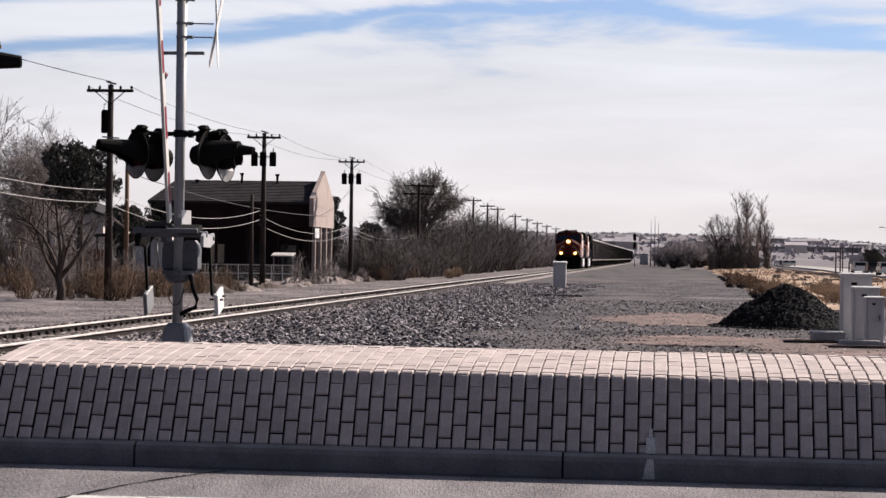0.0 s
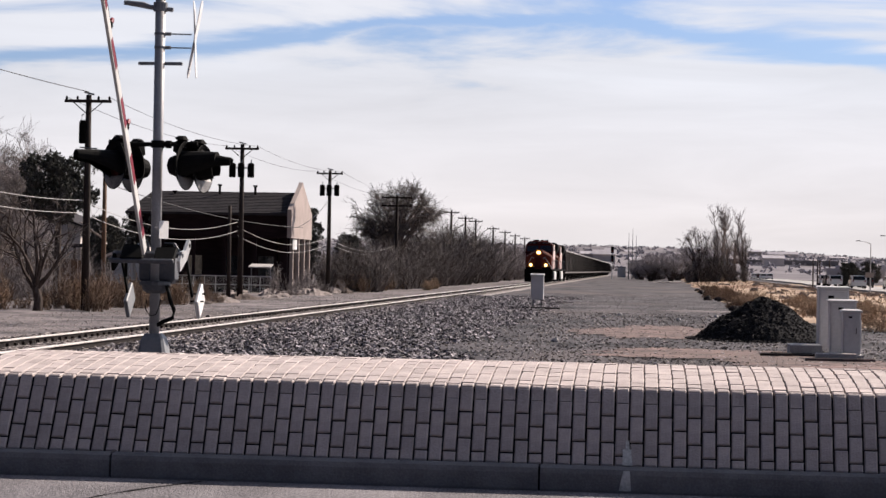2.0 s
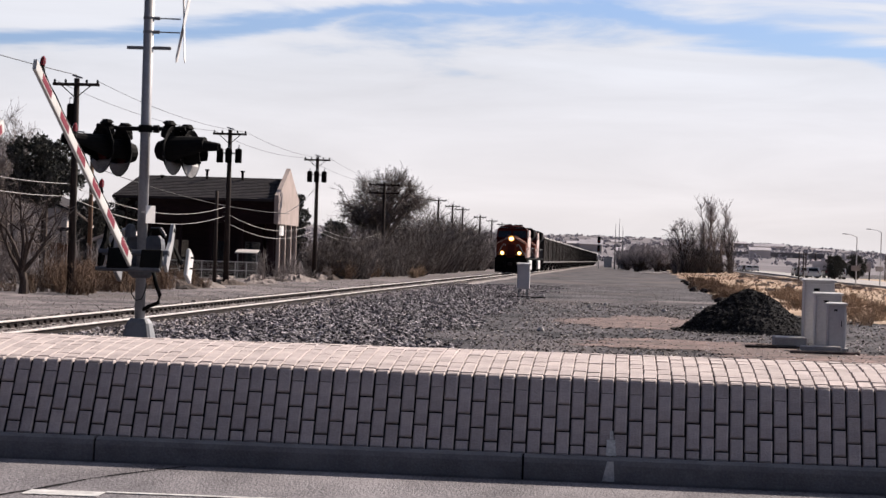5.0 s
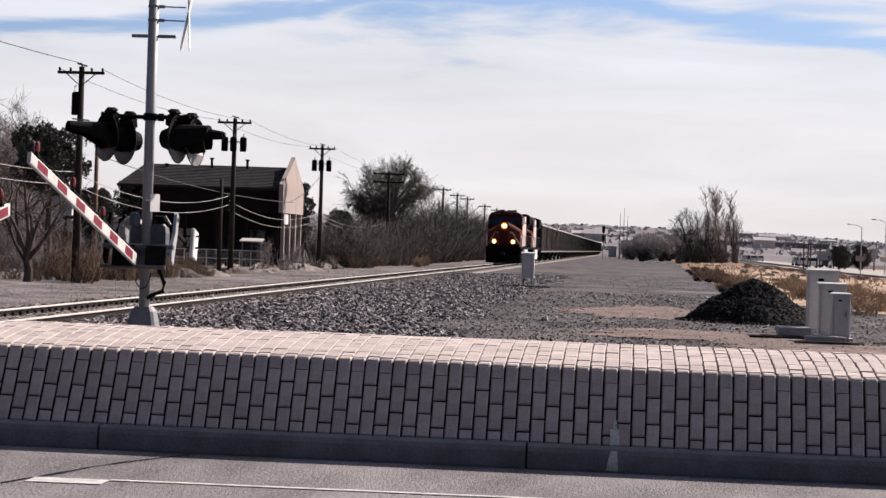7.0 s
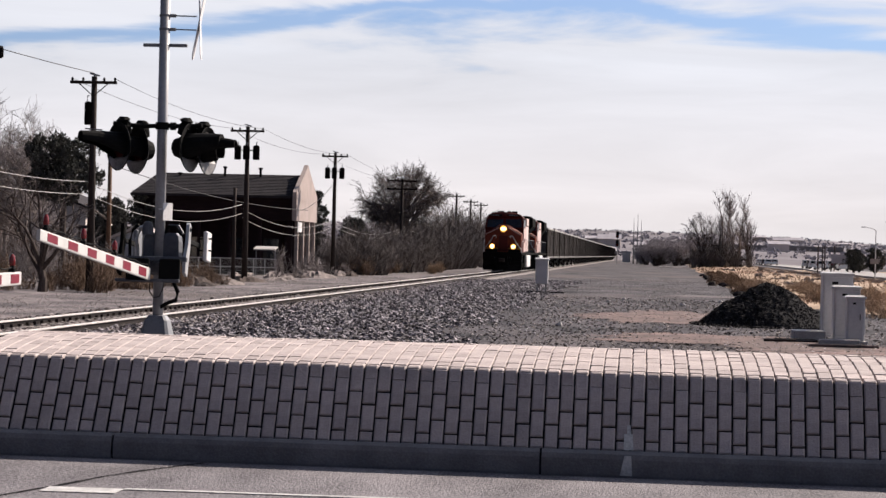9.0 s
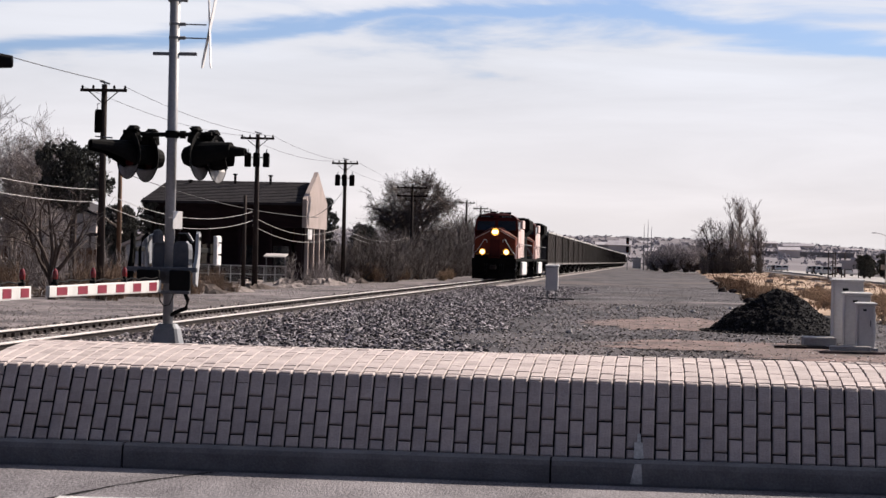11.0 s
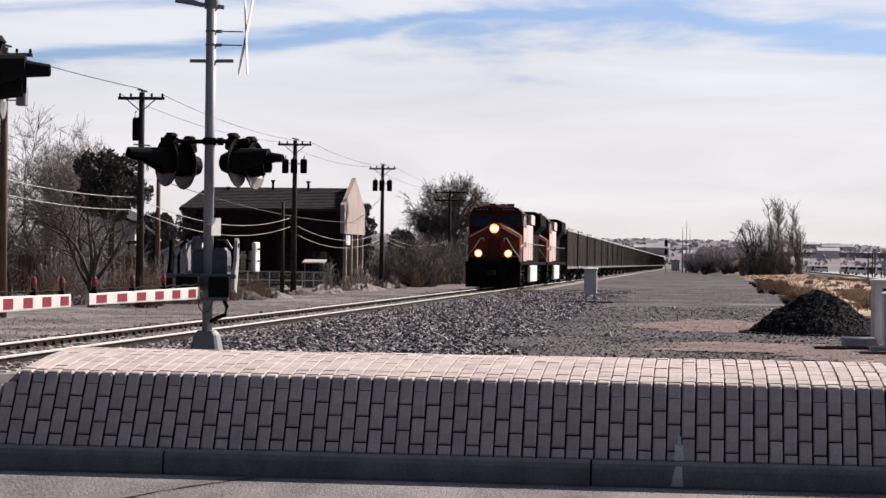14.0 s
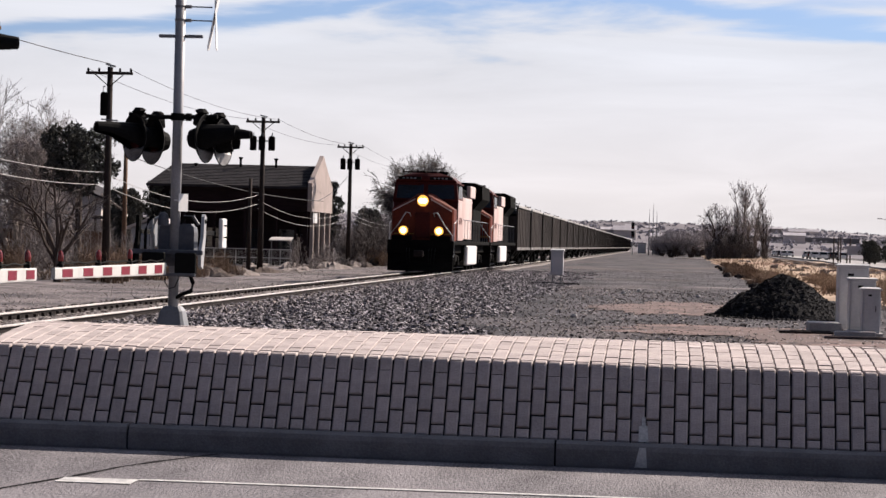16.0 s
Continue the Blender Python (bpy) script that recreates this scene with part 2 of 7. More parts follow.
M = dict(
    asphalt=mat("asphalt", (0.212, 0.197, 0.210), (0.046, 0.042, 0.049), 1.0, 0.9, fine=55, bump=0.8, dirt=(0.119, 0.111, 0.122), stretch=(1, 0.35, 1)),
    kerb=mat("kerb_concrete", (0.19, 0.182, 0.188), (0.13, 0.125, 0.130), 4, 0.85, fine=60, bump=0.25, spec=0.15),
    paver=mat("paver_concrete", (0.445, 0.382, 0.369), (0.33, 0.286, 0.279), 5, 0.85, fine=70, bump=0.35, vary=0.09, spec=0.2),
    paver_rest=mat("paver_concrete_rest", (0.445, 0.382, 0.369), (0.33, 0.286, 0.279), 5, 0.85, fine=70, bump=0.35, island=0.09, spec=0.2),
    mortar=mat("joint_sand", (0.022, 0.021, 0.022), (0.012, 0.012, 0.013), 20, 0.95, spec=0.0),
    paint=mat("road_paint", (0.54, 0.53, 0.52), (0.30, 0.295, 0.295), 9, 0.7, fine=60),
    gravel=mat("gravel_ground", (0.105, 0.095, 0.103), (0.013, 0.0125, 0.0155), 0.45, 0.95, fine=4.0, bump=1.0, spec=0.1, dirt=(0.085, 0.070, 0.069), stretch=(1, 0.45, 1)),
    pink=mat("pink_dirt", (0.225, 0.158, 0.145), (0.055, 0.046, 0.046), 0.9, 0.95, fine=3.5, bump=0.6, spec=0.1, dirt=(0.12, 0.092, 0.088)),
    dirt=mat("pale_dirt", (0.215, 0.188, 0.190), (0.042, 0.038, 0.042), 0.30, 0.95, fine=2.4, bump=0.8, spec=0.1, dirt=(0.09, 0.077, 0.074)),
    bed=mat("pale_ballast", (0.29, 0.258, 0.25), (0.12, 0.107, 0.104), 1.2, 0.95, fine=9, bump=0.8, spec=0.1),
    palestone=mat("pale_ballast_stone", (0.34, 0.30, 0.285), (0.17, 0.152, 0.146), 30, 0.85, fine=80, island=0.6, spec=0.15),
    stone=mat("ballast_stone", (0.35, 0.322, 0.342), (0.05, 0.046, 0.051), 30, 0.85, fine=80, island=0.85, spec=0.2),
    grass=mat("dry_grass", (0.40, 0.315, 0.24), (0.26, 0.19, 0.14), 0.16, 0.95, fine=1.0, bump=0.3, spec=0.05, dirt=(0.21, 0.135, 0.10)),
    straw=mat("dry_grass_blades", (0.36, 0.275, 0.205), (0.26, 0.19, 0.14), 0.15, 0.95, island=0.25, spec=0.05),
    coal=mat("black_gravel", (0.030, 0.029, 0.031), (0.010, 0.010, 0.011), 8, 0.95, fine=25, bump=1.0, spec=0.05),
    coal_stone=mat("black_stone", (0.055, 0.051, 0.053), (0.013, 0.013, 0.014), 30, 0.9, island=0.6, spec=0.08),
    rail=mat("worn_rail", (0.60, 0.565, 0.54), (0.44, 0.41, 0.395), 2, 0.5, metal=0.1, fine=30, bump=0.05),
    rust=mat("rusty_steel", (0.026, 0.020, 0.019), (0.012, 0.010, 0.010), 4, 0.9, fine=40, spec=0.1),
    tie=mat("weathered_tie", (0.33, 0.29, 0.27), (0.19, 0.168, 0.158), 4, 0.9, fine=30, island=0.3, spec=0.1),
    galv=mat("grey_painted_steel", (0.215, 0.22, 0.235), (0.155, 0.16, 0.172), 2.5, 0.55, metal=0.1, fine=30, bump=0.05, spec=0.25),
    polegrey=mat("mid_grey_steel", (0.34, 0.34, 0.355), (0.26, 0.26, 0.275), 2.0, 0.5, metal=0.1, fine=30, bump=0.05, spec=0.3),
    motorgrey=mat("dark_grey_steel", (0.115, 0.12, 0.137), (0.078, 0.082, 0.094), 2.5, 0.55, metal=0.1, fine=20, bump=0.05, spec=0.25),
    farroad=mat("far_concrete", (0.30, 0.285, 0.28), (0.22, 0.21, 0.206), 0.4, 0.9, fine=3, bump=0),
    alu=mat("galvanised_steel", (0.55, 0.55, 0.55), (0.40, 0.40, 0.41), 4, 0.42, metal=0.5, fine=40, bump=0.05),
    blackp=mat("black_paint", (0.006, 0.006, 0.0065), (0.010, 0.010, 0.010), 6, 0.8, bump=0.05, spec=0.06),
    white=mat("white_paint", (0.68, 0.665, 0.665), (0.55, 0.54, 0.54), 5, 0.5, bump=0.05),
    gatewhite=mat("weathered_white_reflective", (0.53, 0.52, 0.51), (0.42, 0.415, 0.405), 3, 0.55, bump=0.03, spec=0.15),
    red=mat("red_reflective", (0.185, 0.016, 0.034), (0.135, 0.013, 0.027), 5, 0.55, bump=0.03, spec=0.15),
    redlens=mat("red_lens", (0.22, 0.012, 0.014), (0.12, 0.008, 0.008), 5, 0.2, bump=0.0, spec=0.6),
    darklens=mat("dark_red_lens", (0.06, 0.006, 0.006), (0.04, 0.005, 0.005), 5, 0.4, bump=0.0, spec=0.2),
    # pale sun sheen of the black signal discs, put into the colour
    worn=mat("disc_sheen_paint", (0.24, 0.23, 0.23), (0.05, 0.048, 0.048), 3.0, 0.45, bump=0.0, spec=0.4),
    wood=mat("creosote_pole", (0.050, 0.038, 0.034), (0.020, 0.017, 0.017), 3, 0.9, fine=20, stretch=(6, 6, 0.6), spec=0.1),
    brownwood=mat("brown_pole", (0.16, 0.095, 0.06), (0.08, 0.05, 0.035), 3, 0.9, fine=20, stretch=(6, 6, 0.6)),
    wire=mat("cable", (0.03, 0.03, 0.032), bump=0, rough=0.6),
    palewire=mat("pale_cable", (0.40, 0.38, 0.37), bump=0, rough=0.5),
    bark=mat("bark", (0.115, 0.092, 0.082), (0.045, 0.037, 0.034), 3, 0.95, fine=18, stretch=(4, 4, 0.8), spec=0.05),
    # grey bark made lighter: sunlit highlights of the limbs put into the colour
    sunlitgreybark=mat("grey_sunlit_bark", (0.34, 0.295, 0.27), (0.15, 0.125, 0.115), 3, 0.95, fine=18, stretch=(4, 4, 0.8), spec=0.05),
    palebark=mat("pale_bark", (0.38, 0.33, 0.29), (0.20, 0.17, 0.15), 3, 0.9, fine=18),
    twig=mat("twigs", (0.27, 0.24, 0.235), (0.165, 0.147, 0.144), 0.4, 0.95, bump=0, island=0.35, spec=0.05),
    twigdark=mat("dark_twigs", (0.165, 0.145, 0.14), (0.085, 0.075, 0.073), 0.4, 0.95, bump=0, island=0.35, spec=0.05),
    needle=mat("pine_needles", (0.105, 0.103, 0.092), (0.045, 0.046, 0.041), 2, 0.9, bump=0, island=0.4, spec=0.05),
    # far twigs: distance haze is put into this paler grey colour
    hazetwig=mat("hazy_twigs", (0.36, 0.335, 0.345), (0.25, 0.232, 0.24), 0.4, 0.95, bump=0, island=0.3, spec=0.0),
    brush=mat("dead_brush", (0.21, 0.145, 0.105), (0.11, 0.08, 0.062), 0.3, 0.95, bump=0, island=0.4, spec=0.05),
    shingle=mat("dark_shingles", (0.040, 0.036, 0.040), (0.024, 0.022, 0.025), 1.5, 0.9, fine=14, bump=0.4, spec=0.1),
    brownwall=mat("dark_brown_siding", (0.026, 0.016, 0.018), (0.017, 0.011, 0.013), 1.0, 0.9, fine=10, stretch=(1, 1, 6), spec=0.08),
    stucco=mat("pink_stucco", (0.35, 0.295, 0.28), (0.28, 0.235, 0.222), 0.8, 0.9, fine=20, bump=0.2, spec=0.1),
    # near-black: recess shade put into the colour; number boards really are this dark
    dark=mat("shade_and_board_black", (0.008, 0.0075, 0.008), (0.013, 0.012, 0.012), 1, 0.9, spec=0.05),
    shedwall=mat("pale_blue_siding", (0.36, 0.39, 0.43), (0.28, 0.31, 0.35), 1.5, 0.8, fine=20),
    cream=mat("cream_wall", (0.55, 0.50, 0.46), (0.42, 0.38, 0.35), 0.6, 0.85, fine=10),
    cabinet=mat("grey_enamel", (0.56, 0.545, 0.55), (0.46, 0.45, 0.455), 1.5, 0.5, fine=20, bump=0.04),
    rubble=mat("pinkish_rubble", (0.30, 0.255, 0.24), (0.11, 0.095, 0.09), 2.5, 0.95, fine=12, bump=0.6, spec=0.1),
    concrete=mat("pale_concrete", (0.46, 0.43, 0.42), (0.30, 0.28, 0.275), 3, 0.85, fine=30),
    orange=mat("orange_paint", (0.16, 0.029, 0.013), (0.095, 0.018, 0.010), 1.2, 0.5, fine=6, bump=0.04, spec=0.15, dirt=(0.07, 0.018, 0.012)),
    maroon=mat("maroon_paint", (0.075, 0.011, 0.009), (0.05, 0.009, 0.008), 1.2, 0.55, fine=12, bump=0.04, spec=0.12),
    yellow=mat("yellow_paint", (0.42, 0.23, 0.04), (0.30, 0.17, 0.035), 1.2, 0.55, bump=0.04, spec=0.2),
    palepanel=mat("pale_paint", (0.62, 0.49, 0.465), (0.50, 0.39, 0.37), 1.2, 0.5, fine=8, bump=0.04, dirt=(0.44, 0.31, 0.29)),
    loco_black=mat("sooty_black", (0.0035, 0.0034, 0.0034), (0.007, 0.0064, 0.0063), 2, 0.9, fine=14, spec=0.03),
    glass=mat("dark_cab_glass", (0.016, 0.020, 0.026), (0.010, 0.012, 0.016), 1, 0.12, bump=0, spec=0.6),
    lamp=mat("lit_headlight", (1, 0.9, 0.7), glow=2.6, emit=(1.0, 0.74, 0.36), bump=0),
    # self-glowing amber that stands in for the soft halo round the lamps
    halo=mat("lamp_halo_glow", (0.35, 0.2, 0.08), glow=0.85, emit=(1.0, 0.45, 0.08), bump=0),
    hopper=mat("hopper_brown", (0.033, 0.028, 0.028), (0.018, 0.015, 0.015), 0.7, 0.85, fine=4, vary=0.3, spec=0.05, dirt=(0.044, 0.037, 0.035), stretch=(1, 1, 0.35)),
    dusty=mat("dusty_steel", (0.26, 0.245, 0.24), (0.06, 0.056, 0.055), 0.8, 0.8, fine=3, spec=0.1),
    hopper_rim=mat("hopper_rim", (0.40, 0.385, 0.375), (0.26, 0.25, 0.245), 1, 0.55, fine=8, metal=0.2),
    # hills and far woods: distance haze put into the pale mauve-grey colours
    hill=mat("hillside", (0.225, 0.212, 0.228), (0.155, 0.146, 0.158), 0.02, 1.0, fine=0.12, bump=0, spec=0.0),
    hazewood=mat("far_wood", (0.40, 0.38, 0.41), (0.28, 0.265, 0.285), 0.03, 1.0, fine=0.5, bump=0, island=0.3, spec=0.0),
    farhouse=mat("far_house", (0.48, 0.43, 0.41), (0.36, 0.33, 0.32), 0.2, 0.9, bump=0, vary=0.35),
    carwhite=mat("white_car_paint", (0.75, 0.75, 0.75), (0.65, 0.65, 0.66), 1, 0.3, bump=0, spec=0.5),
    cardark=mat("dark_car_paint", (0.03, 0.03, 0.035), (0.04, 0.04, 0.045), 1, 0.3, bump=0, spec=0.5),
    tyre=mat("tyre_rubber", (0.015, 0.015, 0.015), bump=0),
)

# ---- shape helpers ----
class Shape:
    """Collects rounded boxes, tubes and plates into one mesh."""

    def __init__(self):
        self.v, self.f = [], []

    def add(self, verts, faces):
        o = len(self.v)
        self.v.extend(tuple(p) for p in verts)
        self.f.extend(tuple(i + o for i in f) for f in faces)
        return self

    def box(self, x0, x1, y0, y1, z0, z1, c=0.0):
        """A box with its upright and level edges cut off by c."""
        if c <= 0:
            p = [(x, y, z) for z in (z0, z1) for x, y in ((x0, y0), (x1, y0), (x1, y1), (x0, y1))]
            return self.add(p, [(3, 2, 1, 0), (4, 5, 6, 7), (0, 1, 5, 4), (1, 2, 6, 5), (2, 3, 7, 6), (3, 0, 4, 7)])
        rings = []
        for z, i in ((z0, c), (z0 + c, 0), (z1 - c, 0), (z1, c)):
            a, b, d, e = x0 + i, x1 - i, y0 + i, y1 - i
            k = c
            rings.append([(a + k, d, z), (b - k, d, z), (b, d + k, z), (b, e - k, z), (b - k, e, z), (a + k, e, z), (a, e - k, z), (a, d + k, z)])
        return self.loft(rings)

    def loft(self, rings, close=True):
        n = len(rings[0])
        fs = []
        for r in range(len(rings) - 1):
            for i in range(n):
                j = (i + 1) % n
                fs.append((r * n + i, r * n + j, (r + 1) * n + j, (r + 1) * n + i))
        if close:
            fs += [tuple(reversed(range(n))), tuple((len(rings) - 1) * n + i for i in range(n))]
        return self.add([p for r in rings for p in r], fs)

    def prism(self, outline, axis, a, b):
        """An outline of (u, v) drawn out along an axis: x takes (y, z), y takes (x, z), z takes (x, y)."""
        put = {"x": lambda u, v, w: (w, u, v), "y": lambda u, v, w: (u, w, v), "z": lambda u, v, w: (u, v, w)}[axis]
        return self.loft([[put(u, v, w) for u, v in outline] for w in (a, b)])

    def tube(self, pts, r, n=6, close=True):
        """A round bar along points; r is one radius or one for each point."""
        pts = [Vector(p) for p in pts]
        rs = r if isinstance(r, (list, tuple)) else [r] * len(pts)
        rings = []
        for i, p in enumerate(pts):
            d = (pts[min(i + 1, len(pts) - 1)] - pts[max(i - 1, 0)]).normalized()
            a = d.orthogonal().normalized() if abs(d.z) > 0.95 else d.cross(Vector((0, 0, 1))).normalized()
            b = d.cross(a)
            rings.append([p + (a * math.cos(6.2832 * k / n) + b * math.sin(6.2832 * k / n)) * rs[i] for k in range(n)])
        return self.loft(rings, close)

    def disc(self, c, axis, r, depth, n=20, dome=0.0):
        """A plate of that radius whose face looks along axis."""
        c, ax = Vector(c), Vector(axis).normalized()
        return self.tube([c - ax * depth / 2, c + ax * depth / 2], r, n)

    def mesh(self, name, material, smooth=False):
        me = bpy.data.meshes.new(name)
        me.from_pydata(self.v, [], self.f)
        me.materials.append(material)
        if smooth:
            me.polygons.foreach_set("use_smooth", [True] * len(me.polygons))
        me.update()
        return me


def part(name, shape, material, parent=None, label="", smooth=False, at=None):
    ob = new(name, shape.mesh(name, material, smooth))
    if parent is not None:
        ob.parent = parent
    if at is not None:
        ob.matrix_basis = at
    if label:
        ob["label"] = label
    return ob


def thing(name, label, category, at=None, group="", kind=""):
    """An Empty at a thing's base, which carries its parts."""
    ob = new(name)
    ob.empty_display_size = 0.2
    if at is not None:
        ob.matrix_basis = at
    return tagged(ob, label, category, group, kind)


def setting(name, shape, material, label, category, smooth=False, kind="structure"):
    return tagged(part(name, shape, material, smooth=smooth), label, category, kind=kind)


def rnd(a, b):
    return random.uniform(a, b)


# ---- ground ----
TRACK_X, RAIL_Z = -10.77, 0.10
KERB_Y, KERB_K = 15.36, -0.031


def kerb_y(x):
    return KERB_Y + KERB_K * x


def ground_z(x, y):
    """Level by the road and yard, a low bank under the track, lower behind it, rising far off to the right."""
    bank = -0.42
    if x > TRACK_X - 2.0:
        bank = -0.10
    elif x > TRACK_X - 5.0:
        bank = -0.42 + 0.32 * (x - TRACK_X + 5.0) / 3.0
    if x > TRACK_X + 2.2:
        bank = min(0.0, -0.10 + 0.10 * (x - TRACK_X - 2.2) / 1.5)
    if y < 32:
        bank *= max(0.0, (y - 27) / 5.0) if y > 27 else 0.0
    far = max(0.0, y - 130) * 0.0022 if x > 4 else 0.0
    far *= min(1.0, max(0.0, (x - 4) / 8.0))
    far = min(far, 2.0)
    if x > 16:
        k = min(1.0, (x - 16) / 8)
        far = far * (1 - k) - 0.4 * k * min(1.0, max(0.0, (y - 130) / 60))
    return bank + far


def ground_sheet(name, xs, ys, material, label, category, lift=0.0, rough=0.0, kind="structure"):
    v, f = [], []
    for j, y in enumerate(ys):
        for i, x in enumerate(xs):
            edge = i in (0, len(xs) - 1) or j in (0, len(ys) - 1)
            dz = rough * noise.noise(Vector((x * 0.5, y * 0.25, 3.0))) if rough and not edge else 0.0
            v.append((x, y, ground_z(x, y) + lift + dz))
    n = len(xs)
    for j in range(len(ys) - 1):
        for i in range(n - 1):
            a = j * n + i
            f.append((a, a + 1, a + n + 1, a + n))
    s = Shape()
    s.v, s.f = v, f
    return setting(name, s, material, label, category, smooth=True, kind=kind)


def span(a, b, n, power=1.0):
    return [a + (b - a) * (i / n) ** power for i in range(n + 1)]


XS = [-900, -400, -200, -100, -60, -40, -30, -26, -22, -19, -17, -15.77, -14.5, -12.77, -10.77, -8.57, -7.8, -7.07, -6, -4, -2, 0, 2, 4, 6, 8, 10, 12, 16, 22, 30, 45, 70, 120, 200, 400, 900]
ground_sheet("ground", XS, [-60, -20, 0, 8, 14, 20, 24, 27, 28.5, 30, 32] + span(36, 130, 30) + span(140, 2400, 40, 2.2), M["gravel"],
             "wide sheet of dark grey gravel yard beside the railway", "ground", lift=-0.012, rough=0.03)
# pale packed dirt beyond the track and pink dirt in the yard
ground_sheet("dirt_strip", [-60, -48, -38, -30, -26, -22, -19, -17, -15.77, -14.5, -13.2], span(27, 600, 60, 1.6), M["dirt"], "pale packed dirt strip beyond the railway track", "dirt", lift=0.012, rough=0.04)


def blob_sheet(name, cx, cy, rx, ry, material, label, category, seed, lift=0.01):
    """A patch of other ground with a ragged edge."""
    s = Shape()
    n, rings = 120, 5
    v, f = [(cx, cy, ground_z(cx, cy) + lift)], []
    for k in range(1, rings + 1):
        for i in range(n):
            a = 6.2832 * i / n
            q = k / rings * (1 + 0.4 * noise.noise(Vector((math.cos(a) * 1.6 + seed, math.sin(a) * 1.6, seed))) + 0.28 * noise.noise(Vector((math.cos(a) * 9 + seed, math.sin(a) * 9, seed))))
            x, y = cx + rx * q * math.cos(a), cy + ry * q * math.sin(a)
            v.append((x, y, ground_z(x, y) + lift - 0.006 * (k == rings)))
    for i in range(n):
        f.append((0, 1 + i, 1 + (i + 1) % n))
    for k in range(rings - 1):
        for i in range(n):
            a, b = 1 + k * n + i, 1 + k * n + (i + 1) % n
            f.append((a, a + n, b + n, b))
    s.v, s.f = v, f
    return setting(name, s, material, label, category, smooth=True)


blob_sheet("pink_dirt_patch", 0.9, 57.0, 2.4, 5.5, M["pink"], "reddish dry dirt patch in the gravel yard", "dirt", 1.3)
blob_sheet("pink_dirt_patch", 3.4, 38.5, 1.9, 2.0, M["pink"], "reddish dry dirt patch by the grey cabinets", "dirt", 4.1)
blob_sheet("pink_dirt_patch", 1.4, 42.0, 2.3, 2.6, M["pink"], "reddish dry dirt patch in the gravel yard", "dirt", 7.7)
blob_sheet("pale_dirt_patch", 2.7, 88.0, 1.7, 2.0, M["dirt"], "pale dry dirt patch in the gravel yard", "dirt", 2.9)
# the road: one sheet of asphalt, with a concrete apron at its kerb
s = Shape()
s.add([(-60, -14, 0.004), (60, -14, 0.004), (60, kerb_y(60) + 0.1, 0.004), (-60, kerb_y(-60) + 0.1, 0.004)], [(0, 1, 2, 3)])
setting("road", s, M["asphalt"], "worn grey asphalt road with a long crack", "road")
s = Shape()
s.add([(-60, 19.4, 0.004), (-40, 19.4, 0.004), (40, 18.6, 0.004), (60, 18.4, 0.004), (60, 25.3, 0.004), (-60, 25.3, 0.004)], [(0, 1, 2, 3, 4, 5)])
setting("road", s, M["asphalt"], "worn grey asphalt lanes beyond the brick median", "road")
# white line and the crack
s = Shape()
s.box(-3.70, -3.22, 13.30, 13.56, 0.008, 0.011).box(-3.22, 9.0, 13.53, 13.60, 0.008, 0.011)
setting("road_marking", s, M["paint"], "worn white painted line on the asphalt", "road marking")
s = Shape()
px, py = -4.3, 11.2
while py < 15.2:
    nx, ny = px + rnd(0.02, 0.11), py + rnd(0.18, 0.32)
    w = rnd(0.008, 0.022)
    s.add([(px - w, py, 0.0085), (px + w, py, 0.0085), (nx + w, ny, 0.0085), (nx - w, ny, 0.0085)], [(0, 1, 2, 3)])
    px, py = nx, ny
setting("road_crack", s, M["mortar"], "dark crack running across the asphalt", "crack")


# ---- brick median ----
# profile across the median from its kerb: steep battered face, rounded edge, low crowned top
BATTER = radians(62)


def median_profile():
    pts = [(0.0, 0.18)]
    foot = (0.10, 0.175)
    face = 0.60
    e = (foot[0] + face * math.cos(BATTER), foot[1] + face * math.sin(BATTER))
    return foot, e


FOOT, EDGE = median_profile()
CROWN_Y, CROWN_Z, MED_W = 1.75, 0.825, 3.5
MED_L, MED_R = -5.02, 9.0


def top_z(d):
    """Height of the crowned top, d metres in from the kerb line."""
    u = min(1.0, abs(d - CROWN_Y) / (CROWN_Y - EDGE[0]))
    return CROWN_Z - (CROWN_Z - EDGE[1]) * u ** 1.6


s = Shape()
ring = []
prof = [(0.0, -0.1), (0.03, 0.165), FOOT, (EDGE[0], EDGE[1] - 0.012)] + [(d, top_z(d) - 0.012) for d in (0.7, 1.2, 1.75, 2.3, 2.8)] + [(3.12, EDGE[1] - 0.012), (3.4, 0.17), (3.47, -0.1)]
for x, k in ((MED_L - 0.50, 0.0), (MED_L + 0.08, 1.0), (-2.0, 1), (2.0, 1), (6.0, 1), (MED_R, 1.0)):
    ring.append([(x, kerb_y(x) + 0.02 + d, 0.16 + (z - 0.16) * k if z > 0.16 else z) for d, z in prof])
s.loft(ring)
median = setting("median_island", s, M["mortar"], "raised median island faced and topped with grey concrete pavers", "median")

# kerb stones with open joints
KERB_JOINTS = [-13.0, -9.9, -6.8, -3.775, -0.67, 2.43, 5.53, 8.63]
for a, b in zip(KERB_JOINTS, KERB_JOINTS[1:]):
    s = Shape()
    rings = []
    for x in span(a + 0.008, b - 0.008, 6):
        y = kerb_y(x)
        rings.append([(x, y + dy, z) for dy, z in ((0.012, -0.05), (-0.004, 0.02), (0.004, 0.13), (0.018, 0.165), (0.05, 0.183), (0.13, 0.184), (0.14, -0.05))])
    s.loft(rings)
    part("kerb_stone", s, M["kerb"], median, "dark grey cast concrete kerb")
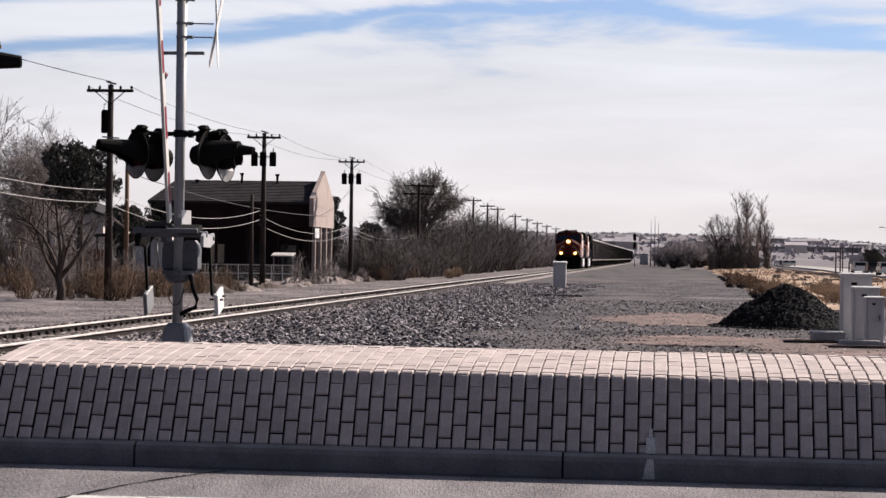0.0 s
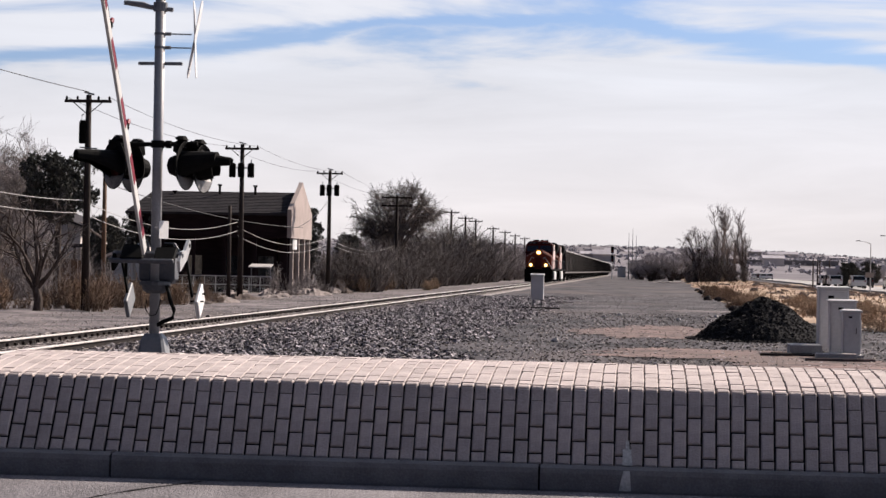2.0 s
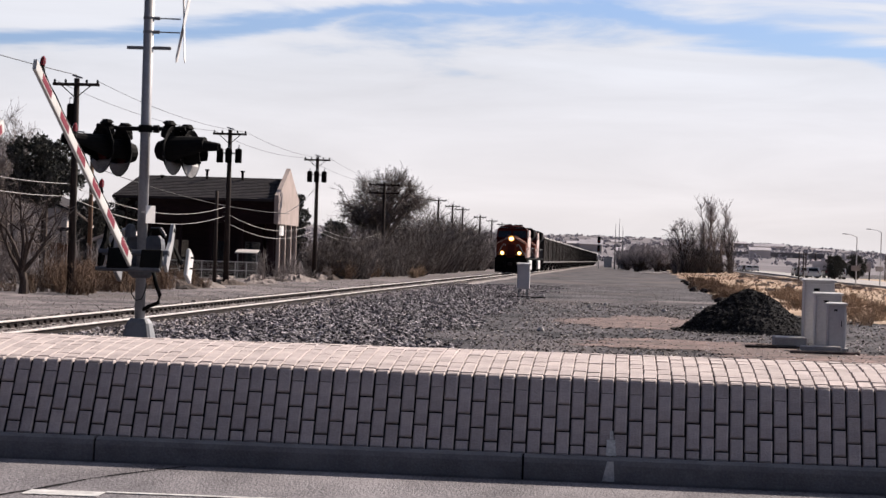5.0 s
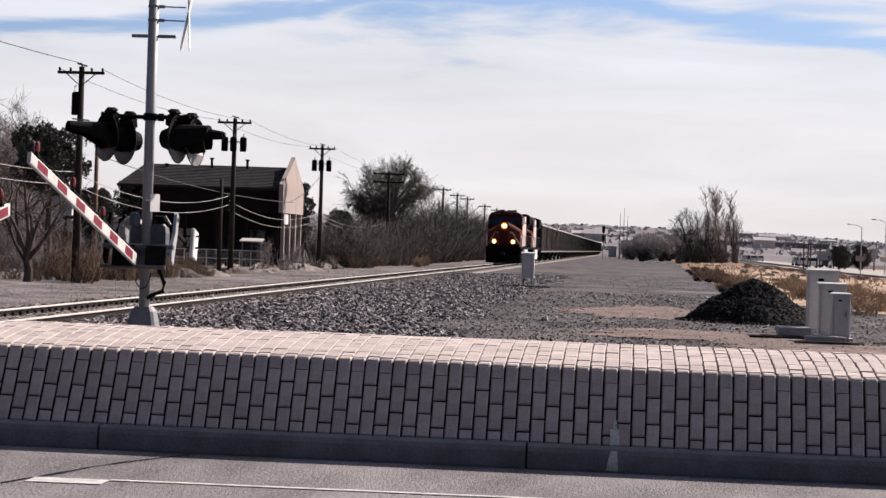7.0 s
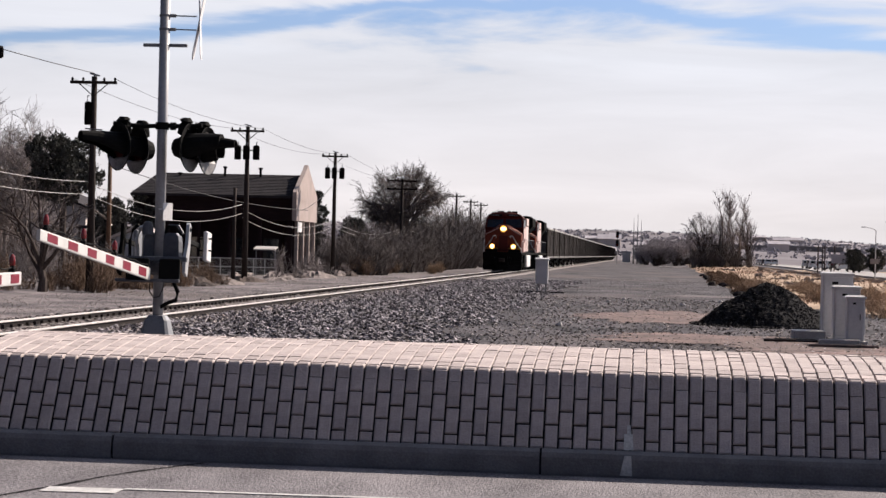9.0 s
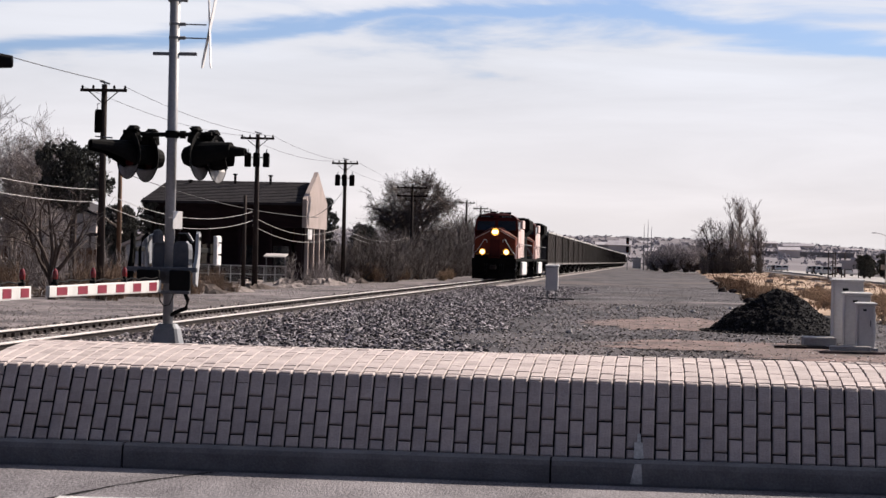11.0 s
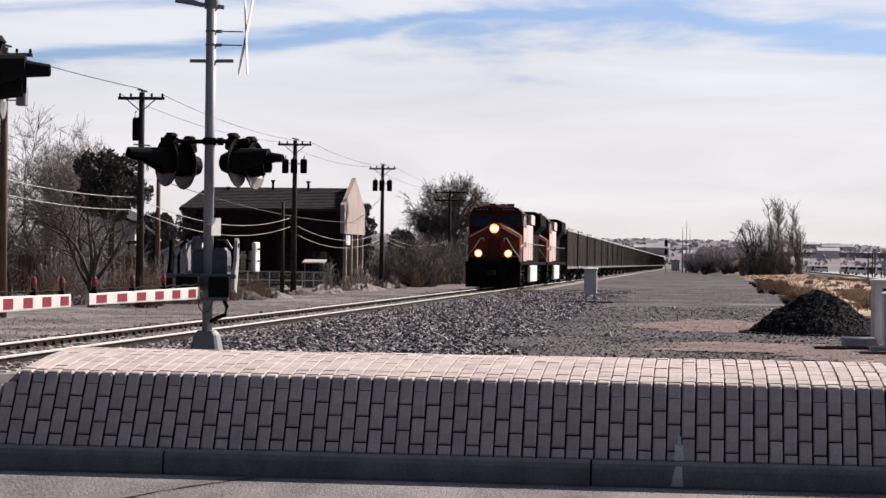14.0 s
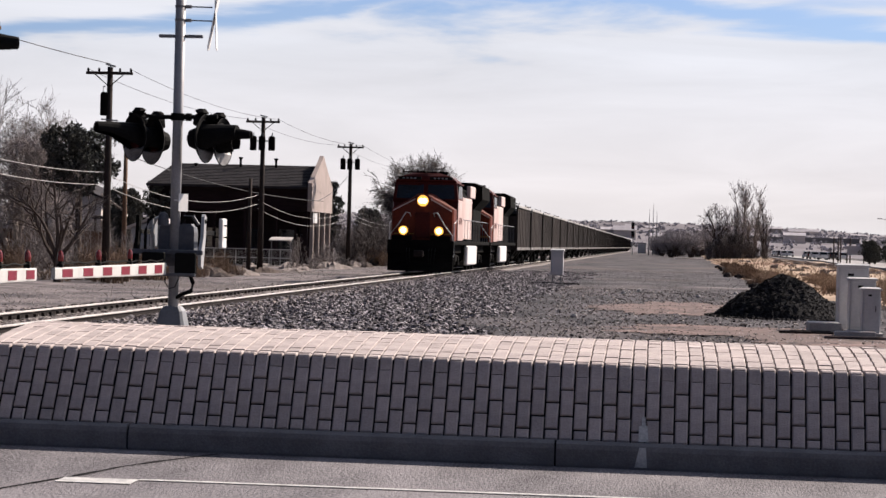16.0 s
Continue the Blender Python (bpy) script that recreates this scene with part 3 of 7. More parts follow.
# white paint mark down face and kerb
s = Shape()
for z0, z1, w in ((0.02, 0.16, 0.028), (0.19, 0.30, 0.035), (0.30, 0.36, 0.014)):
    d0 = -0.008 if z1 < 0.18 else FOOT[0] + (z0 - FOOT[1]) / math.tan(BATTER) - 0.007
    d1 = -0.002 if z1 < 0.18 else FOOT[0] + (z1 - FOOT[1]) / math.tan(BATTER) - 0.007
    x = -0.05
    y = kerb_y(x)
    s.add([(x - w - 0.03 * (z0 < 0.1), y + d0, z0), (x + w, y + d0, z0), (x + w * 0.7, y + d1, z1), (x - w, y + d1, z1)], [(0, 1, 2, 3)])
part("paint_mark", s, M["paint"], median, "smeared white paint mark")

# ---- railway track ----
track = thing("railway_track", "single railway track with worn steel rails on ties and ballast", "railway track", kind="structure")
for x in (TRACK_X - 0.7525, TRACK_X + 0.7525):
    sec = [(-0.075, -0.17), (0.075, -0.17), (0.07, -0.155), (0.012, -0.135), (0.012, -0.045), (0.037, -0.035), (0.037, -0.008), (0.028, 0.0), (-0.028, 0.0), (-0.037, -0.008), (-0.037, -0.035), (-0.012, -0.045), (-0.012, -0.135), (-0.07, -0.155)]
    s = Shape()
    s.loft([[(x + u, y, RAIL_Z - 0.006 + w) for u, w in sec] for y in (-30, 60, 200, 600, 1500)])
    rail = part("rail", s, M["rust"], track, "rust-brown steel rail")
    s = Shape()
    s.loft([[(x + u, y, RAIL_Z + w) for u, w in ((-0.038, -0.026), (0.038, -0.026), (0.036, -0.005), (0.028, 0.0), (-0.028, 0.0), (-0.036, -0.005))] for y in (-30, 60, 200, 600, 1500)])
    part("rail_head", s, M["rail"], rail, "polished running surface")
tie_mesh = Shape().box(-1.3, 1.3, -0.115, 0.115, -0.13, 0.0, 0.012).mesh("tie", M["tie"])
for k in range(300):
    o = new("tie", tie_mesh)
    o.parent = track
    o.matrix_basis = pose(TRACK_X + rnd(-0.04, 0.04), 27.5 + k * 0.52, RAIL_Z - 0.13 + rnd(-0.008, 0.008), 0, 0, rnd(-1, 1))
s = Shape()
for k in range(300):
    for x in (-0.665, 0.665):
        y = 27.5 + k * 0.52 + rnd(-0.03, 0.03)
        s.box(TRACK_X + x - 0.03, TRACK_X + x + 0.03, y - 0.05, y + 0.05, RAIL_Z - 0.17, RAIL_Z - 0.075 + rnd(0, 0.02))
tagged(part("rail_anchors", s, M["rust"], track, "rusty anchors and plates beside the rails"), kind="stuff")
s = Shape()
for k in range(700):
    s.box(TRACK_X - 1.3, TRACK_X + 1.3, 183.4 + k * 0.55, 183.63 + k * 0.55, RAIL_Z - 0.3, RAIL_Z - 0.165)
tagged(part("far_ties", s, M["tie"], track, "weathered ties along the far track"), kind="stuff")


def scatter(name, count, place, size, material, label, category, flat=0.7):
    """Loose stones, each a small uneven block."""
    s = Shape()
    base = [Vector(p).normalized() for p in ((1, 0.2, -0.5), (-0.2, 1, -0.5), (-1, -0.2, -0.5), (0.2, -1, -0.5), (0.7, 0.6, 0.5), (-0.6, 0.7, 0.5), (-0.7, -0.6, 0.5), (0.6, -0.7, 0.5))]
    faces = [(3, 2, 1, 0), (4, 5, 6, 7), (0, 1, 5, 4), (1, 2, 6, 5), (2, 3, 7, 6), (3, 0, 4, 7)]
    for _ in range(count):
        x, y, z = place()
        r = size * rnd(0.55, 1.35)
        a = rnd(0, 6.28)
        ca, sa = math.cos(a), math.sin(a)
        tx, ty = rnd(-0.5, 0.5), rnd(-0.5, 0.5)
        vs = []
        for b in base:
            k = r * rnd(0.7, 1.2)
            u, w = b.x * ca - b.y * sa, b.x * sa + b.y * ca
            vs.append((x + u * k, y + w * k, z + (b.z * flat + u * tx + w * ty) * k))
        s.add(vs, faces)
    return setting(name, s, material, label, category, kind="stuff")


def shoulder():
    """Ballast lies thick beside the rails and thins out towards the yard."""
    while True:
        y = 33 + 95 * random.random() ** 1.5
        x = TRACK_X + 1.0 + 7.5 * random.random() ** 1.25
        if x < -3.4 + 1.2 * noise.noise(Vector((0, y * 0.15, 0))):
            h = 0.10 * max(0, 1 - (x - TRACK_X - 1.0) / 3.2)
            return x, y, ground_z(x, y) + 0.02 + h * random.random()


def between():
    y = 30 + 110 * random.random() ** 1.5
    x = TRACK_X + rnd(-2.1, 1.25)
    return x, y, RAIL_Z - 0.135 + rnd(-0.02, 0.02)


scatter("ballast_stones", 21000, shoulder, 0.042, M["stone"], "coarse grey ballast stones beside the track", "ballast")
scatter("ballast_stones", 9000, between, 0.04, M["palestone"], "coarse grey ballast stones between the ties", "ballast")
s = Shape()
s.loft([[(TRACK_X + u, y, w) for u, w in ((-3.2, -0.42), (-1.7, -0.05), (1.40, -0.05), (1.75, -0.14), (1.75, -0.5), (-3.2, -0.7))] for y in (27, 60, 150, 400, 1500)])
setting("ballast_bed", s, M["bed"], "low bank of grey ballast under the track", "ballast")


def strip():
    y = 40 + 120 * random.random() ** 1.4
    x = rnd(-22, -12.6)
    return x, y, ground_z(x, y) + 0.02


scatter("strip_gravel", 9000, strip, 0.02, M["palestone"], "loose stones scattered over the dirt strip", "gravel")


def yard():
    y = 36 + 110 * random.random() ** 1.5
    x = rnd(-6, 9)
    return x, y, ground_z(x, y) + 0.005




def near_yard():
    y = 33 + 48 * random.random() ** 1.3
    x = rnd(-6.5, 7)
    return x, y, ground_z(x, y) + 0.004


scatter("yard_clods", 4200, near_yard, 0.027, M["stone"], "coarse loose stones in the yard", "gravel", 0.45)
scatter("yard_clods", 2600, near_yard, 0.030, M["palestone"], "pale loose stones in the yard", "gravel", 0.5)
scatter("yard_crumbs", 3000, near_yard, 0.028, M["wood"], "dark crumbs and twigs in the yard", "debris", 0.4)
scatter("yard_gravel", 9000, yard, 0.017, M["stone"], "loose gravel scattered over the yard", "gravel")


# ---- crossing signals ----
def flasher(parent, side, far, turn, lift=0.0):
    """A dished background disc with its lamp and hood, side -1 or 1 along x; the far one of the pair is seen past the near one."""
    x0, z = (-0.51 + 0.18 * far if side < 0 else 0.34 + 0.18 * far), 2.77 - 0.03 * far + lift
    face = Vector((side, -0.90 if side < 0 else turn - 0.04, 0)).normalized()
    up = Vector((0, 0, 1))
    c = Vector((x0, -0.05 + 0.22 * far, z))
    a = face.cross(up).normalized()
    around = lambda d, r, q, cz=0.0: c + face * d + up * cz + (a * math.cos(q) + up * math.sin(q)) * r
    n = 30
    s = Shape().loft([[around(d, r, 6.2832 * k / n) for k in range(n)] for d, r in ((-0.03, 0.12), (-0.015, 0.24), (0.025, 0.298), (0.035, 0.305), (0.037, 0.296), (0.004, 0.235), (-0.008, 0.12))])
    s.tube([c - face * 0.20, c - face * 0.17, c - face * 0.08, c - face * 0.01], [0.06, 0.11, 0.145, 0.15], 16)
    disc = part("background_disc", s, M["blackp"], parent, "black dished background disc", smooth=False)
    part("lens", Shape().disc(c + face * 0.010, face, 0.145, 0.016, 20), M["darklens"], disc, "dark unlit red lens")
    # hood: level along its top, rising underneath towards its mouth
    if far:
        stages = ((0.0, 0.165, 0.0), (0.20, 0.15, 0.015))
    elif side < 0:
        stages = ((0.0, 0.190, -0.01), (0.18, 0.140, 0.04), (0.36, 0.092, 0.085), (0.56, 0.070, 0.100))
    else:
        stages = ((0.0, 0.180, 0.0), (0.22, 0.135, 0.045), (0.45, 0.094, 0.080), (0.452, 0.075, 0.058), (0.64, 0.052, 0.050))
    arc = [radians(-62 + k * 25.33) for k in range(13)][:12]
    s = Shape().loft([[around(d, r, q, cz) for q in arc] + [around(d, r - 0.012, q, cz) for q in reversed(arc)] for d, r, cz in stages])
    part("hood", s, M["blackp"], disc, "long black lamp hood")
    # pale crescent along the lower part of the disc, its sun sheen put into colour
    low = [radians(196 + k * 14.8) for k in range(11)]
    s = Shape()
    rings = []
    for off in (0.0, 0.006):
        out = [around(0.030 + off, 0.292, q) for q in low]
        inn = [around(0.010 + off, 0.292 - 0.165 * math.sin(math.pi * k / 10) - 0.004, q) for k, q in reversed(list(enumerate(low)))]
        rings.append(out + inn)
    s.loft(rings)
    part("worn_crescent", s, M["worn"], disc, "pale lower part of the disc, sun sheen as colour")
    s = Shape().tube([c + up * 0.16 - face * 0.10, c + up * 0.25 - face * 0.05, c + up * 0.33 - face * 0.03, c + up * 0.37 - face * 0.03], [0.05, 0.085, 0.09, 0.05], 10)
    s.tube([c + up * 0.30 - face * 0.03, Vector((x0 - side * 0.10, 0, 3.05 + lift))], 0.032, 8)
    part("bracket", s, M["blackp"], disc, "black junction box above the lamp")


def mast(at, label, turn=-0.17, lift=0.0):
    """Signal mast on its base, with crossbuck, cross-arm, lamps and gate motor."""
    t = thing("crossing_signal", label, "crossing signal", at, "crossing signals")
    s = Shape()
    s.loft([[(x * w, y * w, z) for x, y in ((-1, -0.8), (-0.8, -1), (0.8, -1), (1, -0.8), (1, 0.8), (0.8, 1), (-0.8, 1), (-1, 0.8))] for z, w in ((0.0, 0.24), (0.06, 0.24), (0.40, 0.185), (0.62, 0.14), (0.68, 0.10))])
    part("base", s, M["galv"], t, "dark grey cast mast base")
    s = Shape().tube([(0, 0, 0.6), (0, 0, 4.9)], 0.064, 18)
    part("pole", s, M["polegrey"], t, "grey painted steel pole", smooth=True)
    s = Shape().tube([(0, 0, 4.85), (0, 0, 4.90), (0, 0, 5.0)], [0.09, 0.09, 0.075], 14)
    part("pole_cap", s, M["galv"], t)
    s = Shape().tube([(-0.05, 0, 4.74), (-0.12, 0, 4.74), (-0.22, 0, 4.77), (-0.46, 0, 4.80)], [0.03, 0.03, 0.04, 0.03], 8).tube([(-0.09, 0, 4.74), (0.16, 0, 4.71)], 0.028, 8)
    s.tube([(0, 0, 4.69), (0, 0, 4.80)], 0.088, 14)
    part("top_bracket", s, M["galv"], t)
    # flat marker bars
    for x0, x1 in ((-0.265, -0.064), (0.064, 0.29)):
        s = Shape().box(x0, x1, -0.025, 0.025, 4.02, 4.06, 0.006)
        part("bar", s, M["galv"], t)
    # crossbuck, seen nearly edge on
    for sgn in (-1, 1):
        cb = Shape()
        cb.loft([[(0.44 + 0.008 * q + sgn * 0.055 * u, 0.16 * u + v * 0.05, 4.35 + 0.50 * u - v * 0.02) for u, v in ((-1, 0), (-0.92, -1), (0.92, -1), (1, 0), (0.92, 1), (-0.92, 1))] for q in (0, 1)])
        part("crossbuck_board", cb, M["white"], t, "white crossbuck board seen edge on")
    for z in (4.41, 4.24):
        s = Shape().tube([(0, 0, z - 0.015), (0, 0, z + 0.015)], 0.07, 14).tube([(0.06, 0, z), (0.14, 0, z)], 0.022, 8).tube([(0.12, 0, z), (0.40, 0, z - 0.005)], 0.009, 6)
        part("crossbuck_bracket", s, M["galv"], t)
    # lamps on their cross-arm
    s = Shape().tube([(-0.62, 0, 3.06 + lift), (-0.30, 0, 3.03 + lift), (0.30, 0, 3.04 + lift), (0.50, 0, 3.05 + lift)], 0.028, 8).tube([(0, 0, 2.99 + lift), (0, 0, 3.08 + lift)], 0.085, 14)
    s.tube([(0.10, 0, 3.035 + lift), (0.17, 0, 3.035 + lift)], 0.05, 10)
    part("cross_arm", s, M["blackp"], t, "dark lamp cross-arm")
    for side in (-1, 1):
        flasher(t, side, 0, turn, lift)
        flasher(t, side, 1, turn, lift)
    # small plate on the pole
    s = Shape().loft([[(0.075, -0.17, z), (0.155, 0.0, z), (0.145, 0.005, z), (0.065, -0.165, z)] for z in (1.86, 1.87, 2.07, 2.08)]).box(0.0, 0.1, -0.09, -0.08, 1.99, 2.01)
    part("notice", s, M["white"], t, "small white notice plate")
    # gate motor housing in two halves with a round belly
    for sx in (-1, 1):
        s = Shape()
        a, b = (0.03 if sx > 0 else -0.20), (0.25 if sx > 0 else -0.03)
        s.loft([[(a + i, -0.03 + i * 0.5, z), (b - i, -0.03 + i * 0.5, z), (b - i, 0.2, z), (a + i, 0.2, z)] for z, i in ((1.30, 0.05), (1.36, 0.0), (1.60, 0.0), (1.67, 0.015), (1.71, 0.05))])
        part("motor_housing", s, M["motorgrey"], t, "blue-grey gate motor housing")
    s = Shape().tube([(0, 0, 1.18), (0, 0, 1.22), (0, 0, 1.32)], [0.10, 0.155, 0.18], 16).tube([(0, 0, 1.28), (0, 0, 1.33)], 0.20, 16)
    part("clamp", s, M["motorgrey"], t, "round clamp under the motor")
    part("cable_box", Shape().tube([(-0.14, -0.05, 1.68), (-0.14, -0.05, 1.77), (-0.14, -0.05, 1.83), (-0.14, -0.05, 1.85)], [0.07, 0.07, 0.05, 0.02], 12), M["motorgrey"], t, "grey domed cable box")
    s = Shape().tube([(-0.30, 0.10, 1.34), (-0.31, 0.10, 1.62), (-0.27, 0.10, 1.76), (-0.18, 0.10, 1.79)], 0.03, 8).tube([(-0.23, 0.12, 1.34), (-0.23, 0.12, 1.66)], 0.014, 6)
    part("side_frame", s, M["alu"], t, "pale steel side frame of the motor")
    s = Shape().tube([(0.07, 0.0, 1.70), (0.12, 0.0, 1.79), (0.2, 0.0, 1.79), (0.27, 0.02, 1.68)], 0.018, 6)
    part("motor_cable", s, M["blackp"], t, "black cable bent round the pole")
    s = Shape().tube([(-0.36, -0.05, 1.38), (-0.36, -0.06, 1.60), (-0.32, -0.08, 1.74), (-0.24, -0.1, 1.80)], 0.022, 6)
    part("motor_cable", s, M["blackp"], t, "dark bent cable")
    part("motor_cable", Shape().tube([(0.10, 0.05, 1.80), (0.22, 0.05, 1.80), (0.29, 0.02, 1.70)], 0.02, 6), M["motorgrey"], t, "grey bent cable")
    s = Shape().tube([(0.17, -0.1, 1.28), (0.22, -0.12, 1.1), (0.27, -0.12, 0.98), (0.25, -0.1, 0.88), (0.12, -0.06, 0.83), (0.03, -0.02, 0.78)], 0.026, 8)
    part("conduit", s, M["blackp"], t, "black flexible conduit", smooth=True)
    s = Shape().tube([(-0.09 + 0.0, -0.08, 1.10), (-0.09, -0.1, 0.98), (-0.03, -0.11, 0.90), (0.04, -0.11, 0.92), (0.08, -0.1, 1.02), (0.09, -0.08, 1.12)], 0.007, 5)
    part("cable_loop", s, M["blackp"], t)
    return t


def gate(at, label, length, flip, step=0.405):
    """A striped arm on its yoke with counterweights; it lies along -y from the pivot, flip turns it round."""
    g = thing("gate_arm", label, "gate arm", at, "crossing gate arms")
    k = -1 if not flip else 1
    # yoke round the motor
    s = Shape().box(-0.46, 0.42, k * 0.30 - 0.035, k * 0.30 + 0.035, -0.225, -0.165, 0.008).box(-0.44, 0.36, k * 0.42 - 0.03, k * 0.42 + 0.03, -0.49, -0.45, 0.008)
    part("yoke_bar", s, M["motorgrey"], g, "grey steel yoke")
    s = Shape().box(-0.30, -0.02, k * 0.44 - 0.03, k * 0.44 + 0.03, -0.47, -0.20, 0.01).box(0.10, 0.36, k * 0.40 - 0.03, k * 0.40 + 0.03, -0.47, -0.20, 0.01)
    part("yoke_plate", s, M["blackp"], g, "dark yoke plate")
    for x in (-0.43, 0.39):
        s = Shape()
        o = [(k * 0.20, -0.40), (k * 0.33, -0.36), (k * 0.33, -0.17), (k * 0.22, 0.0), (k * 0.19, 0.25), (k * 0.14, 0.28), (k * 0.07, 0.24), (k * 0.08, -0.02), (k * 0.12, -0.14)]
        s.prism(o if k < 0 else o[::-1], "x", x - 0.02, x + 0.02)
        # right lever pale as if sunlit, left one dark as if shaded, by material
        lever = part("lever", s, M["alu"] if x > 0 else M["loco_black"], g, "steel counterweight lever")
        part("bolt", Shape().disc((x + 0.022, k * 0.14, 0.19), (1, 0, 0), 0.03, 0.012, 8), M["blackp"], lever)
        part("tail_arm", Shape().box(x - 0.015, x + 0.015, min(0.12 * k, -0.56 * k), max(0.12 * k, -0.56 * k), 0.02, 0.08, 0.006), M["blackp"], g, "dark counterweight arm")
        s = Shape().box(x - 0.02 + 0.08 * (x > 0), x + 0.03 + 0.08 * (x > 0), min(-0.50 * k, -0.78 * k), max(-0.50 * k, -0.78 * k), -0.14, 0.24, 0.012)
        # sunlit side's plate is coloured white, the shaded side's grey
        w = part("counterweight", s, M["white"] if x > 0 else M["galv"], g, "counterweight plate")
        for q in (0.0, 0.15):
            part("bolt", Shape().tube([(x - 0.02, -0.6 * k, q), (x + 0.02 + 0.13 * (x > 0), -0.6 * k, q)], 0.012, 6), M["blackp"], w)
    # the arm: striped boards end to end, tapering to the tip
    y = 0.52
    i = 0
    h = lambda q: 0.075 - 0.018 * q / 5.5
    while y < length - 0.02:
        d = min(step if i else 0.22, length - y)
        s = Shape()
        s.loft([[(u, k * yy, -0.40 + w * h(yy)) for u, w in ((-0.016, -1), (0.016, -1), (0.02, -0.8), (0.02, 0.8), (0.016, 1), (-0.016, 1), (-0.02, 0.8), (-0.02, -0.8))] for yy in (y, y + d)])
        board = part("stripe", s, M["gatewhite"], g, "white arm board")
        if i % 2:
            s = Shape()
            s.loft([[(u, k * yy, -0.40 + w * h(yy)) for u, w in ((-0.023, -0.70), (0.023, -0.70), (0.023, 0.70), (-0.023, 0.70))] for yy in (y + 0.006, y + d - 0.006)])
            part("red_panel", s, M["red"], board, "dark red reflective panel")
        y += d
        i += 1
    # three lamps on top, linked by a cable
    lamps = (length - 0.25, length - 1.75, length - 3.15) if length > 5 else (length - 0.25, length - 1.15, length - 2.35)
    for q in lamps:
        s = Shape().box(-0.03, 0.03, k * q - 0.03, k * q + 0.03, -0.40 + h(q), -0.36 + h(q), 0.006).tube([(0, k * q, -0.36 + h(q)), (0, k * q, -0.33 + h(q))], 0.02, 8)
        lp = part("gate_lamp", s, M["blackp"], g, "small lamp with a red lens")
        s = Shape().tube([(0, k * q, -0.335 + h(q)), (0, k * q, -0.29 + h(q)), (0, k * q, -0.25 + h(q)), (0, k * q, -0.225 + h(q))], [0.028, 0.032, 0.026, 0.010], 10)
        part("lens", s, M["redlens"], lp, "red lens")
    s = Shape().tube([(0.0, k * (0.6 + (lamps[0] - 0.6) * q / 14), -0.385 + h(3) + (0.012 if q % 2 else 0.03)) for q in range(15)], 0.008, 5)
    part("lamp_cable", s, M["blackp"], g)
    return g


MAST_Y, MAST2_Y, MAST_X = 26.66, 16.56, -5.97
mast(pose(MAST_X, MAST_Y, 0), "grey steel crossing signal mast with black flashers and gate motor")
mast(pose(MAST_X, MAST2_Y, 0), "grey steel crossing signal mast on the end of the median", 0.22, 0.21)
gate_one = gate(pose(MAST_X, MAST_Y, 1.55), "red and white striped crossing gate arm, swinging down", 5.45, False)
gate_two = gate(pose(MAST_X, MAST2_Y, 1.55), "shorter red and white striped gate arm, swinging down", 4.0, True, 0.29)
# seconds and degrees above level
SWING = [(0, 73.6), (0.5, 68.2), (1.0, 62.3), (1.5, 56.1), (2.0, 51.0), (2.5, 46.0), (3.0, 41.2), (3.5, 36.3), (4.2, 30.5), (4.9, 24.5), (5.6, 18.8), (6.3, 14.2), (7, 12.1), (7.5, 10.2), (8, 8.2), (8.5, 6.6), (9.2, 4.4), (10, 1.8), (10.6, 0.2), (10.9, 0.0), (13, 0.0), (16, 0.0)]

SWING_TWO = [(0, 73.6), (0.5, 68.2), (1.0, 62.3), (1.5, 56.1), (2.0, 51.0), (2.5, 46.0), (3.0, 40.6), (3.5, 35.8), (4.2, 29.6), (4.9, 23.0), (5.6, 16.8), (6.3, 11.8), (7, 8.8), (7.5, 6.4), (8, 4.0), (8.5, 2.1), (9.2, 0.4), (9.7, 0.0), (13, 0.0), (16, 0.0)]


# ---- train ----
def wheelset(parent, y):
    s = Shape()
    for x in (-0.78, 0.78):
        s.tube([(x - 0.07, 0, 0), (x + 0.05, 0, 0)], 0.51, 22).tube([(x * 1.0 - 0.10, 0, 0), (x + 0.10, 0, 0)], 0.12, 10)
        for q in range(5):
            a = 6.2832 * q / 5
            s.disc((x + 0.055, 0.3 * math.cos(a), 0.3 * math.sin(a)), (1, 0, 0), 0.05, 0.02, 8)
    s.tube([(-0.85, 0, 0), (0.85, 0, 0)], 0.09, 10)
    return part("wheelset", s, M["loco_black"], parent, "dark steel wheelset", at=pose(0, y, 0.53))


